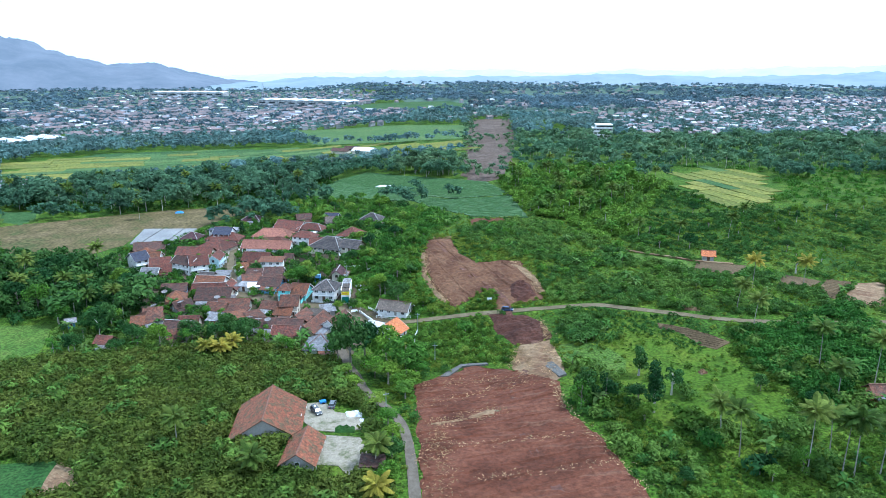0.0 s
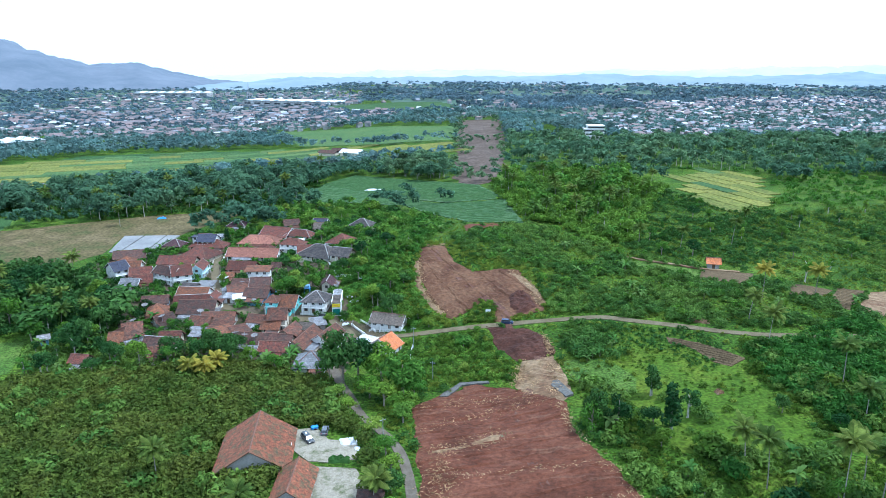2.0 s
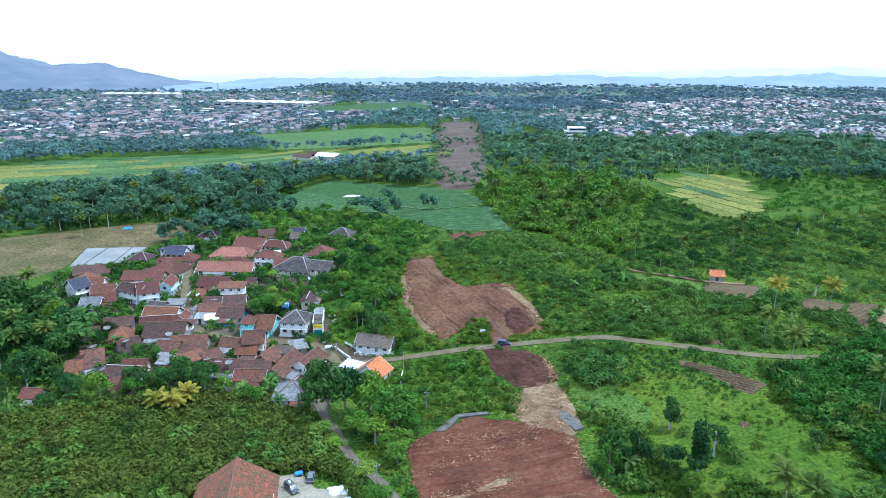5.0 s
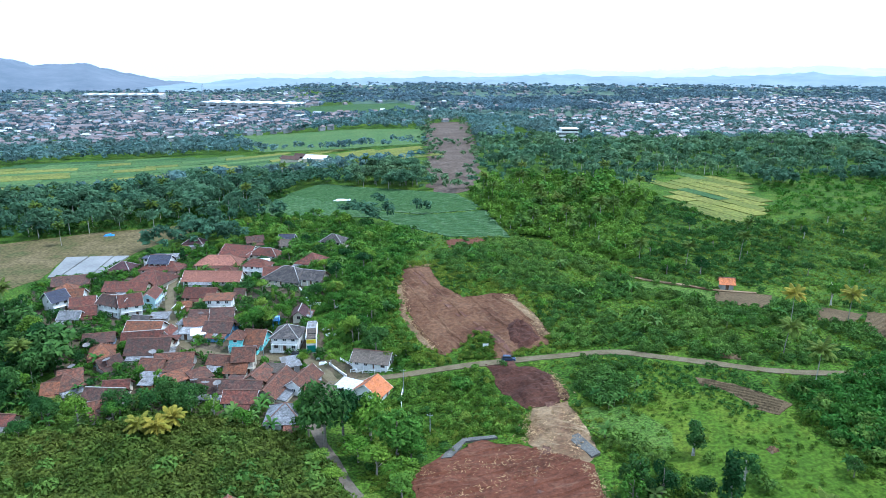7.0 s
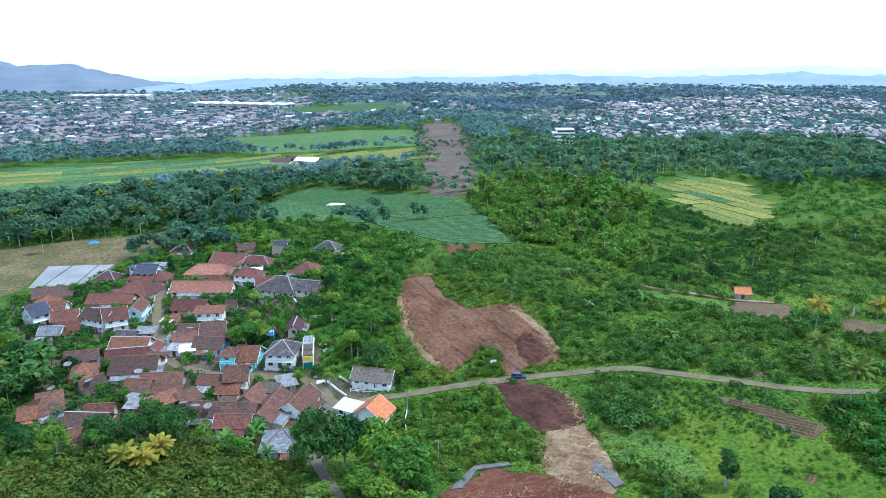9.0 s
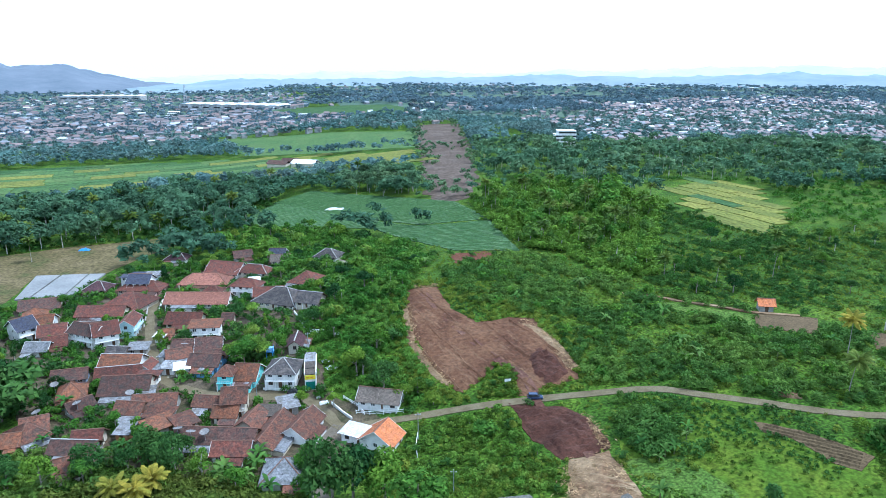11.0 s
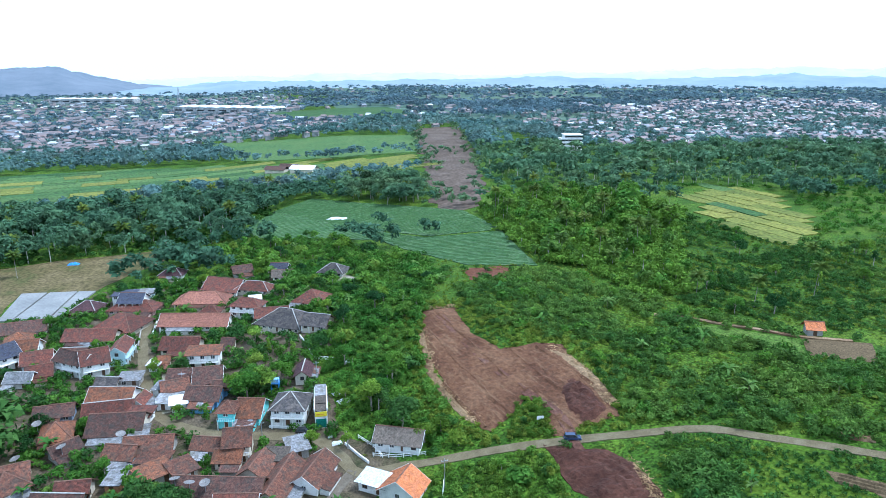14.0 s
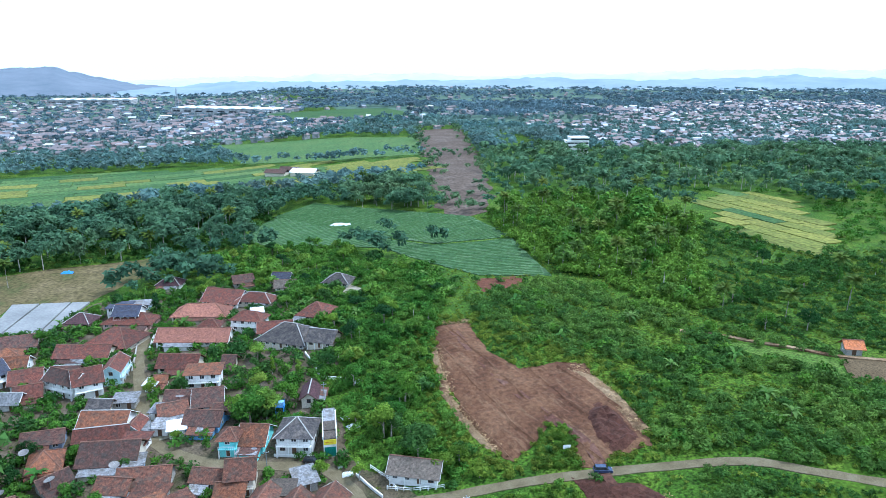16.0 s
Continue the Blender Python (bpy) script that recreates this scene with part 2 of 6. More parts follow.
dirt_long = soil("graded_red_soil", [(0.08, 0.036, 0.019), (0.112, 0.054, 0.028), (0.142, 0.074, 0.04)], (0.18, 0.105, 0.06), 1.33)
dark_soil = soil("damp_red_soil", [(0.045, 0.018, 0.012), (0.064, 0.026, 0.017), (0.082, 0.035, 0.023)], (0.1, 0.052, 0.036), 1.2)
track_mat = soil("packed_red_soil", [(0.085, 0.038, 0.026), (0.108, 0.052, 0.037), (0.13, 0.068, 0.049)], (0.15, 0.09, 0.066), 1.5)
dirt_far = surface("grey_brown_soil", [(0.07, 0.05, 0.038), (0.098, 0.072, 0.055), (0.125, 0.097, 0.078)], 0.05, 0.5, 0.95, 0.5, 0.1)
straw = soil("dry_stalks_soil", [(0.13, 0.07, 0.038), (0.2, 0.13, 0.072), (0.27, 0.19, 0.11)], (0.36, 0.27, 0.165), 0.8)
grey_concrete = surface("grey_concrete", [(0.07, 0.07, 0.065), (0.11, 0.105, 0.095), (0.15, 0.145, 0.13)], 0.4, 3, 0.85, 0.3, 0.03)
road_mat = surface("dusty_road", [(0.1, 0.08, 0.045), (0.138, 0.112, 0.066), (0.165, 0.138, 0.086)], 0.3, 4, 0.9, 0.4, 0.03, fine_amount=0.18)
gravel = surface("gravel_road", [(0.09, 0.075, 0.055), (0.13, 0.108, 0.082), (0.17, 0.145, 0.115)], 0.4, 6, 0.9, 0.4, 0.03, fine_amount=0.18)
concrete = surface("stained_concrete", [(0.07, 0.085, 0.03), (0.25, 0.22, 0.165), (0.31, 0.28, 0.215)], 0.35, 3, 0.85, 0.3, 0.03, fine_amount=0.2)
slab_mat = surface("pale_concrete_slab", [(0.16, 0.16, 0.16), (0.21, 0.21, 0.205), (0.25, 0.245, 0.235)], 0.05, 1, 0.8, 0.2, 0.03, "object", spread=0.12, fine_amount=0.1)
brown_field = surface("fallow_field", [(0.055, 0.07, 0.022), (0.1, 0.08, 0.035), (0.15, 0.115, 0.06)], 0.06, 0.6, 0.95, 0.5, 0.1)
plough_mat = surface("ploughed_soil", [(0.08, 0.056, 0.03), (0.125, 0.09, 0.05)], 0.2, 2, 0.95, 0.6, 0.1)
grass = surface("meadow_grass", [(0.024, 0.057, 0.007), (0.048, 0.096, 0.009), (0.088, 0.128, 0.013)], 0.055, 1.3, 0.9, 1.0, 0.5, fine_amount=0.6)
bright_grass = surface("bright_grass", [(0.045, 0.095, 0.015), (0.07, 0.12, 0.02), (0.1, 0.135, 0.028)], 0.1, 1.5, 0.9, 0.8, 0.3, fine_amount=0.5)
meadow = surface("open_meadow", [(0.034, 0.074, 0.007), (0.06, 0.106, 0.009), (0.1, 0.132, 0.013)], 0.07, 1.1, 0.9, 0.8, 0.3, fine_amount=0.35)
paddy_green = surface("green_rice", [(0.04, 0.09, 0.03), (0.06, 0.11, 0.034), (0.08, 0.12, 0.038)], 0.02, 0.5, 0.9, 0.4, 0.1, "object", spread=0.25)
paddy_gold = surface("ripening_rice", [(0.1, 0.125, 0.028), (0.14, 0.15, 0.032), (0.17, 0.165, 0.038)], 0.03, 0.5, 0.9, 0.4, 0.1, "object", spread=0.2)
crop_mat = surface("row_crop", [(0.045, 0.09, 0.04), (0.065, 0.115, 0.05), (0.09, 0.13, 0.065)], 0.05, 0.8, 0.9, 0.5, 0.1)
young_rice = surface("young_rice", [(0.022, 0.06, 0.014), (0.032, 0.075, 0.018), (0.045, 0.088, 0.022)], 0.12, 1.2, 0.9, 0.6, 0.2, fine_amount=0.4)
village_soil = surface("trodden_village_soil", [(0.04, 0.045, 0.02), (0.085, 0.066, 0.042), (0.13, 0.105, 0.078)], 0.15, 2.0, 0.95, 0.5, 0.05)
# Ground beyond a kilometre, its green muted by haze put into the colour.
plain_mat = surface("haze_tinted_plain", [(0.05, 0.085, 0.065), (0.07, 0.11, 0.08), (0.1, 0.135, 0.085)], 0.004, 0.05, 0.95, 0)

# ---- outlines of fields and quarters ----
PADDY_L = [(-323.6, 755.6), (-280.1, 801.3), (-236.7, 833.6), (-125.4, 843.5), (-5.7, 824.7), (83.2, 767.8), (167.2, 757.2), (143.4, 650.2), (73.7, 675.8), (17.0, 655.8), (-59.4, 682.5), (-116.3, 643.1), (-179.3, 625.1), (-214.9, 608.6), (-264.0, 611.6)]
PADDY_R = [(282.3, 482.7), (312.1, 495.3), (336.9, 465.8), (309.5, 423), (286.8, 391.6), (267.2, 358), (242.6, 346.6), (234.5, 354.8), (236.1, 382.7), (237.5, 425.9)]
MIDCROP_C = [(-12.7, 506.9), (4.7, 547.6), (30.8, 580.5), (47.8, 519), (67.5, 460.9), (77.1, 436.2), (40, 462.8), (11.2, 478.1)]
GREEN_FAR = [(-58.3, 1063.9), (107.0, 996.7), (201.8, 927.6), (168.4, 769.0), (85.5, 789.2), (-5.9, 842.7)]
GREEN_FAR2 = [(38.3, 1550.8), (289.2, 1527.1), (299.2, 1390.1), (263.2, 1219.0), (84.8, 1295.5)]
STRIP_FAR = [(223.0, 1020.0), (288.6, 1023.6), (210.0, 720.6), (153.8, 531.8), (126.7, 488.7), (106.5, 495.5), (151.3, 693.5)]
MIDCROP_A = [(10.1, 560.9), (39.9, 589.3), (69.8, 548.4), (121.8, 486.3), (126.2, 430.9), (87.3, 438.7), (50.1, 488.7), (31.2, 520.6)]
MIDCROP_B = [(49.7, 484.4), (86.6, 435.1), (125.2, 427.3), (116.9, 360.8), (89.2, 376.7), (69.4, 422.5)]
GREEN_L = [(-217.8, 499.7), (-189.2, 500.2), (-184.8, 469.0), (-186.7, 456.3), (-204.5, 467.6)]
GREEN_L2 = [(-123.2, 271.2), (-102.5, 267.5), (-97.4, 239.7), (-102.0, 237.3), (-108.2, 234.8)]
GREEN_L3 = [(-79.7, 166.1), (-65.2, 164.6), (-65.0, 148.7), (-73.2, 150.6)]
PATH_L3 = [(-65.2, 164.6), (-56.8, 157.4), (-56.5, 146.7), (-65.0, 148.7)]
YARD1 = [(-4.7, 177.6), (1.7, 177.6), (4.7, 169.8), (11.6, 167.0), (11.1, 158.4), (5.3, 157.7), (-0.5, 159.4), (-4.3, 166.1)]
YARD2 = [(0.2, 157.2), (10.9, 153.9), (11.9, 146.9), (10.0, 137.8), (6.8, 138.4), (4.9, 142.1), (-1.7, 144.1), (0.9, 148.9)]
PLOUGH = [(113.0, 197.3), (119.8, 189.0), (126.0, 174.8), (119.5, 171.9), (116.6, 176.3), (115.5, 187.9), (111.6, 193.4)]
HUTCLEAR = [(159.7, 254.6), (176.0, 243.7), (166.0, 231.7), (152.0, 242.9)]
GRASSHUT = [(137.0, 279.8), (158.6, 254.7), (151.4, 243.9), (138.8, 268.1)]
FIELDR2 = [(182.2, 229.0), (191.2, 218.5), (183.2, 213.0), (171.7, 216.8)]
FIELDR3 = [(194.4, 219.8), (202.6, 214.7), (181.2, 198.2), (179.0, 205.6)]
FIELDR4 = [(202.4, 213.5), (213.9, 212.6), (191.3, 187.4), (182.4, 197.2)]
OPEN = [(80.4, 210.4), (83.7, 192.8), (96.9, 203.5), (119.0, 212.4), (118.0, 194.8), (122.0, 170.7), (119.9, 156.2), (119.6, 141.3), (115.6, 127.7), (85.5, 139.0), (85.2, 167.7), (80.3, 191.0)]
BANK = [(83.8, 216.5), (92.8, 215.0), (100.6, 194.9), (94.5, 188.3), (87.8, 196.1), (82.0, 192.9), (81.1, 205.3)]
CLEARING = [(52.5, 316.7), (64.1, 316.2), (63.9, 295.5), (69.9, 282.1), (81.5, 282.5), (89, 279), (87.4, 258), (86.3, 237.5), (76, 238.2), (70.2, 236.5), (67.5, 239), (71.5, 252.8), (68.3, 257.5), (60.8, 251), (53.5, 247.5), (50.4, 252), (47.4, 272.8), (46.8, 291.4)]
NEAR_EARTH = [(29.4, 189.3), (38, 194), (49.2, 198), (58, 193), (67.4, 182), (70.5, 173.3), (66.8, 158.3), (68.4, 143.9), (69.4, 132.1), (70, 113.3), (70, 80), (20, 85), (22.6, 126.4), (25.6, 156.4)]
GRASSY = [(78.8, 200.3), (91.2, 194.2), (93.1, 176.6), (89.3, 170.2), (83.0, 174.0), (77.1, 187.0)]
BAREHILL = [(84.6, 371.1), (103.8, 367.8), (99.7, 346.0), (83.3, 350.0)]
SLABS = [(-106.1, 392.7), (-106.9, 429.3), (-95.9, 427.1), (-100.9, 392.3)]
SLABS2 = [(-100.2, 392.1), (-94.8, 426.8), (-82.9, 424.2), (-87.3, 385.6)]
SLABS3 = [(-86.5, 384.6), (-82.2, 423.9), (-74.7, 422.0), (-84.5, 380.6)]
TOWN_L = [(-640, 1875), (-560, 1200), (-252.9, 892.6), (-178, 866.8), (-91.1, 938), (-15.4, 1063.4), (137.1, 1042.3), (190, 1265.6), (82.1, 2388.6), (-236.9, 2510.5), (-600, 2796.6)]
TOWN_R = [(319.4, 798.8), (485.7, 1084.3), (724.5, 1365.8), (1142.7, 1617.7), (1480, 1400), (590, 560), (481.8, 550.5), (460.4, 613.8), (365.8, 608.9), (317.9, 623.7), (300, 724)]
VILLAGE_L = [(-276.8, 642.4), (-241.2, 658.1), (-191.6, 590.7), (-200.8, 555.0), (-245.9, 567.7)]
BROWN_FIELD = [(-200, 455), (-159.2, 470), (-105, 487), (-66.0, 488), (-43.4, 495), (-42, 476), (-65, 443), (-75, 424), (-108, 430), (-109, 392), (-130, 364), (-165, 362), (-195, 412)]

# ---- the lie of the land ----
def height(x, y):
    z = 4 + 10 * math.tanh((x - 60) / 110)
    for cx, cy, r, h in ((50, 200, 34, -5.5), (20, 255, 30, -3.5), (53, 318, 34, 7), (-4, 158, 26, 3), (140, 200, 40, 2)):
        z += h * math.exp(-((x - cx) ** 2 + (y - cy) ** 2) / (2 * r * r))
    return z


def inside(poly, x, y):
    hit, j = False, len(poly) - 1
    for i in range(len(poly)):
        (xi, yi), (xj, yj) = poly[i], poly[j]
        if (yi > y) != (yj > y) and x < (xj - xi) * (y - yi) / (yj - yi) + xi:
            hit = not hit
        j = i
    return hit


def mesh_from(name, verts, faces, material, smooth=False):
    me = bpy.data.meshes.new(name)
    me.from_pydata(verts, [], faces)
    me.materials.append(material)
    if smooth:
        me.polygons.foreach_set("use_smooth", [True] * len(me.polygons))
    me.update()
    return me


def steps(lo, hi, fine, lo_end, hi_end, grow=1.22):
    inner = list(np.arange(lo, hi + 0.1, fine))
    out, v, s = [], lo, fine
    while v > lo_end:
        s *= grow
        v -= s
        out.append(v)
    left = out[::-1]
    out, v, s = [], inner[-1], fine
    while v < hi_end:
        s *= grow
        v += s
        out.append(v)
    return left + inner + out


def sheet():
    xs, ys = steps(-200, 300, 4, -4600, 4600), steps(60, 560, 4, -1500, 4700)
    verts = [(x, y, height(x, y)) for y in ys for x in xs]
    w = len(xs)
    faces = [(j * w + i, j * w + i + 1, (j + 1) * w + i + 1, (j + 1) * w + i) for j in range(len(ys) - 1) for i in range(w - 1)]
    return tagged(new("ground", mesh_from("ground", verts, faces, grass, True)), "rolling green grassy land reaching the hazy horizon", "ground", kind="structure")


sheet()
from mathutils.geometry import delaunay_2d_cdt

PATCHES = []


def keep_clear(poly):
    PATCHES.append((poly, min(p[0] for p in poly), max(p[0] for p in poly), min(p[1] for p in poly), max(p[1] for p in poly)))



def rough_edge(poly, step, wobble):
    out = []
    for (x0, y0), (x1, y1) in zip(poly, poly[1:] + poly[:1]):
        n = max(1, int(math.hypot(x1 - x0, y1 - y0) / step))
        for k in range(n):
            x, y = x0 + (x1 - x0) * k / n, y0 + (y1 - y0) * k / n
            d = noise.noise_vector(Vector((x * 0.15, y * 0.15, 3))) + 0.5 * noise.noise_vector(Vector((x * 0.6, y * 0.6, 7)))
            out.append((x + d.x * wobble, y + d.y * wobble))
    return out


def patch(name, poly, material, label, category, lift=0.1, step=3.0, wobble=0.8, relief=0.0, keep=True, kind="structure", furrow=0.0, angle=0.0):
    """A piece of ground of its own, laid over the land with an uneven edge."""
    edge = rough_edge(poly, step, wobble)
    xs, ys = [p[0] for p in edge], [p[1] for p in edge]
    pts = [Vector(p) for p in edge]
    n = len(pts)
    grid = step
    ca, sa = math.cos(angle), math.sin(angle)
    for gx in np.arange(min(xs), max(xs), grid):
        for gy in np.arange(min(ys), max(ys), grid):
            x, y = gx + random.uniform(-0.3, 0.3) * grid, gy + random.uniform(-0.3, 0.3) * grid
            if inside(edge, x, y):
                pts.append(Vector((x, y)))
    v, e, f, *_ = delaunay_2d_cdt(pts, [(i, (i + 1) % n) for i in range(n)], [], 1, 1e-4)

    def rim_gap(p):
        best = 9.0
        for (x0, y0), (x1, y1) in zip(poly, poly[1:] + poly[:1]):
            dx, dy = x1 - x0, y1 - y0
            t = max(0, min(1, ((p.x - x0) * dx + (p.y - y0) * dy) / (dx * dx + dy * dy + 1e-9)))
            best = min(best, math.hypot(p.x - x0 - t * dx, p.y - y0 - t * dy))
        return best

    def up(p):
        r = 0.0
        if relief:
            r = relief * (noise.noise(Vector((p.x * 0.25, p.y * 0.25, 1))) + 0.6 * noise.noise(Vector((p.x * 0.9, p.y * 0.9, 5))) + 0.6)
        if furrow:
            r += furrow * math.sin((p.x * ca + p.y * sa) * 2 * math.pi / 1.8)
        if relief:
            return height(p.x, p.y) + 0.08 + (lift + max(0, r)) * min(1.0, rim_gap(p) / 2.5)
        return height(p.x, p.y) + lift + max(0, r)

    verts = [(p.x, p.y, up(p)) for p in v]
    faces = [tuple(q) for q in f]
    base = len(verts)
    count = {}
    for q in faces:
        for a, b in zip(q, q[1:] + q[:1]):
            count[(a, b)] = 1
    rim = [(a, b) for a, b in count if (b, a) not in count]
    low = {}
    for a, b in rim:
        for k in (a, b):
            if k not in low:
                low[k] = len(verts)
                verts.append((verts[k][0], verts[k][1], height(verts[k][0], verts[k][1]) - 0.3))
        faces.append((b, a, low[a], low[b]))
    if keep:
        PATCHES.append((poly, min(p[0] for p in poly), max(p[0] for p in poly), min(p[1] for p in poly), max(p[1] for p in poly)))
    return tagged(new(name, mesh_from(name, verts, faces, material)), label, category, kind=kind)


def spline(points, step=2.0):
    out = []
    for i in range(len(points) - 1):
        p0, p1, p2, p3 = (Vector(points[min(max(k, 0), len(points) - 1)]) for k in (i - 1, i, i + 1, i + 2))
        n = max(1, int((p2 - p1).length / step))
        for k in range(n):
            t = k / n
            out.append(0.5 * ((2 * p1) + (p2 - p0) * t + (2 * p0 - 5 * p1 + 4 * p2 - p3) * t * t + (3 * p1 - p0 - 3 * p2 + p3) * t**3))
    return out + [Vector(points[-1])]


ROADS = []


def road(name, points, width, material, label, lift=0.14, category="road"):
    line = spline(points)
    verts, faces = [], []
    offs = (-0.5, -0.5, -0.25, 0.25, 0.5, 0.5)
    for i, p in enumerate(line):
        d = (line[min(i + 1, len(line) - 1)] - line[max(i - 1, 0)]).normalized()
        s = Vector((d.y, -d.x))
        wob = 1 + 0.18 * noise.noise(Vector((p.x * 0.2, p.y * 0.2, 9)))
        for k, o in enumerate(offs):
            q = p + s * o * width * wob
            z = height(q.x, q.y) + (-0.3 if k in (0, 5) else lift - (0.06 if abs(o) == 0.25 else 0.0) + 0.03 * noise.noise(Vector((q.x, q.y, 0))))
            verts.append((q.x, q.y, z))
    m = len(offs)
    for i in range(len(line) - 1):
        for k in range(m - 1):
            faces.append((i * m + k, (i + 1) * m + k, (i + 1) * m + k + 1, i * m + k + 1))
    ROADS.append((line, width))
    return tagged(new(name, mesh_from(name, verts, faces, material)), label, category, kind="structure")


# ---- bare earth, roads and fields ----
patch("dirt_field", NEAR_EARTH,
      dirt, "freshly cleared red laterite earth with wheel tracks", "bare earth", 0.15, 1.3, 1.3, 0.45)
patch("dirt_field", [(64.0, 236.2), (76.8, 227), (80.4, 219.2), (78.5, 205.4), (67.0, 206.9), (63.2, 219.6)], dark_soil, "dark red mound of turned earth beside the road", "bare earth", 0.2, 1.0, 1.2, 0.9)
patch("dirt_field", CLEARING,
      dirt_long, "long red bulldozed clearing with graded ruts", "bare earth", 0.15, 1.3, 1.1, 0.5)
patch("dirt_mound", [(74.5, 246), (77, 256), (84, 262), (86, 252), (85, 240), (76, 238)], dark_soil, "dark heap of loose red soil", "soil heap", 0.3, 1.2, 0.4, 1.4, keep=False)
patch("straw_strip", [(61, 191.4), (65, 201.1), (68, 206.6), (77.9, 205), (76.5, 190), (74, 178.4), (70, 176), (64, 184)], straw, "pale dry stalks strewn over red soil", "dry stalks", 0.35, 1.0, 0.7, 0.35)
patch("straw_strip", [(84, 280), (88.5, 272), (90, 258), (89, 244), (85, 244), (85.5, 262), (82, 277)], straw, "heap of dry brown stalks along the clearing", "dry stalks", 0.4, 1.0, 0.6, 0.6)
patch("straw_strip", [(46.5, 277), (49, 302), (47, 301), (44, 280), (45, 270), (48.5, 255), (51.5, 251)], straw, "dry brown stalks pushed to the clearing edge", "dry stalks", 0.4, 1.0, 0.5, 0.5)
patch("stone_strip", [(27.5, 160.0), (38, 161.5), (46.1, 165.0), (50.2, 164.8), (48.7, 159.0), (39.8, 157.5), (28.5, 156)], straw, "pale clay and rubble strip across the earth", "rubble", 0.5, 1.0, 0.5, 0.4, keep=False)
road("road_village", [(-52, 410), (-47, 376), (-45.3, 345), (-40.6, 315), (-37, 297), (-32, 285), (-20.9, 275), (-8.3, 269.5), (7.5, 263.6), (13.5, 254), (17.4, 245), (29.6, 243.5)], 3.6, road_mat, "dusty pale village lane between the houses")
road("road_cross", [(29.6, 243.5), (51.8, 240), (68.2, 235.4), (84.0, 229.8), (101, 222.5), (110.6, 213), (121, 202.5), (131.5, 192.5), (145, 185), (170, 178), (215, 172)], 2.9, road_mat, "narrow pale country road crossing the clearing", 0.2)
road("road_lower", [(16, 246.5), (8, 233), (8.5, 215), (11.5, 200), (14.3, 184), (20.8, 166.0), (22.4, 150.8), (21.2, 126.8), (19, 100), (15, 70), (10, 20), (4, -60)], 2.7, gravel, "grey gravel track between the trees and the cleared earth")
road("track_wheel", [(52, 85), (52, 120), (52, 150), (56, 172), (66, 190), (73, 205), (71, 222), (71, 236)], 2.2, track_mat, "compacted wheel track over red earth", 0.42)
road("track_wheel", [(71.5, 236), (72, 247), (67, 262), (60, 290), (57, 312)], 2.6, track_mat, "compacted wheel track through the clearing", 0.5)
patch("yard", YARD1, concrete, "pale concrete yard in front of the barn", "yard", 0.2, 1.5, 0.2)
patch("yard", YARD2, concrete, "broken mossy concrete yard", "yard", 0.18, 1.5, 0.4)
patch("village_ground", [(-108, 372), (-70, 420), (-20, 425), (20, 400), (26, 330), (12, 300), (16, 262), (30, 246), (8, 216), (-30, 236), (-62, 250), (-74, 280), (-92, 320)], village_soil, "trodden brown soil between the houses", "ground", 0.05, 4, 3, keep=False)
patch("field", BROWN_FIELD, brown_field, "dry fallow brown field behind the village", "field", 0.12, 6, 1.5)
patch("field", GREEN_L2, bright_grass, "bright green seedling field", "field", 0.12, 4, 0.5)
patch("field", GREEN_L, bright_grass, "green field beside the fallow land", "field", 0.12, 5, 1)
patch("field", GREEN_L3, young_rice, "lush green rice plot", "field", 0.12, 3, 0.4)
patch("path_soil", PATH_L3, straw, "bare tan soil path beside the rice plot", "path", 0.15, 2, 0.4)
patch("field", PLOUGH, plough_mat, "small ploughed brown plot on the slope", "field", 0.15, 1.0, 0.4, 0, True, "structure", 0.12, 1.0)
patch("field", HUTCLEAR, plough_mat, "cleared tan plot beside a small hut", "field", 0.15, 2, 0.5)
patch("field", GRASSHUT, bright_grass, "narrow green meadow", "field", 0.12, 2.5, 0.8)
patch("field", FIELDR2, plough_mat, "fallow tan plot", "field", 0.12, 3, 0.6)
patch("field", FIELDR3, plough_mat, "dark ploughed vegetable plot", "field", 0.12, 2, 0.6)
patch("field", FIELDR4, straw, "bare tan plot beside the vegetable plots", "field", 0.12, 2, 0.6)
patch("field", OPEN, meadow, "open yellow green grass on the slope", "field", 0.1, 3, 2.0, keep=False)
road("terrace_bank", [(130, 290), (138.4, 283.1), (146, 273.2), (153.5, 264.7), (160.2, 255.5), (172, 247)], 1.6, straw, "bare tan bank along the meadow's edge", 0.5, "bank")
patch("field", GRASSY, bright_grass, "light green grassy clearing", "field", 0.12, 3, 1.2, keep=False)
patch("bare_slope", BAREHILL, dirt, "bare reddish slope", "bare earth", 0.12, 2, 4, keep=False)
for q in (SLABS, SLABS2, SLABS3):
    patch("concrete_slab", q, slab_mat, "large pale grey concrete drying floor", "slab", 0.7, 6, 0.1)
patch("yard", [(29.1, 383.7), (35.6, 395.1), (40, 385), (38.3, 373.9), (30.3, 374)], concrete, "pale concrete court beside a hipped house", "yard", 0.2, 2, 0.4)
patch("yard", [(-36, 317), (-32.5, 316), (-29, 300), (-29.5, 290), (-33, 289), (-35, 300)], concrete, "trodden concrete court along the lane", "yard", 0.18, 1.5, 0.3)
patch("strip_far", STRIP_FAR, dirt_far, "distant cleared brown corridor", "bare earth", 0.2, 9, 8)
patch("field", GREEN_FAR, paddy_green, "distant green rice fields", "field", 0.2, 25, 5)
patch("field", GREEN_FAR2, paddy_green, "distant pale green rice fields", "field", 0.9, 40, 8)
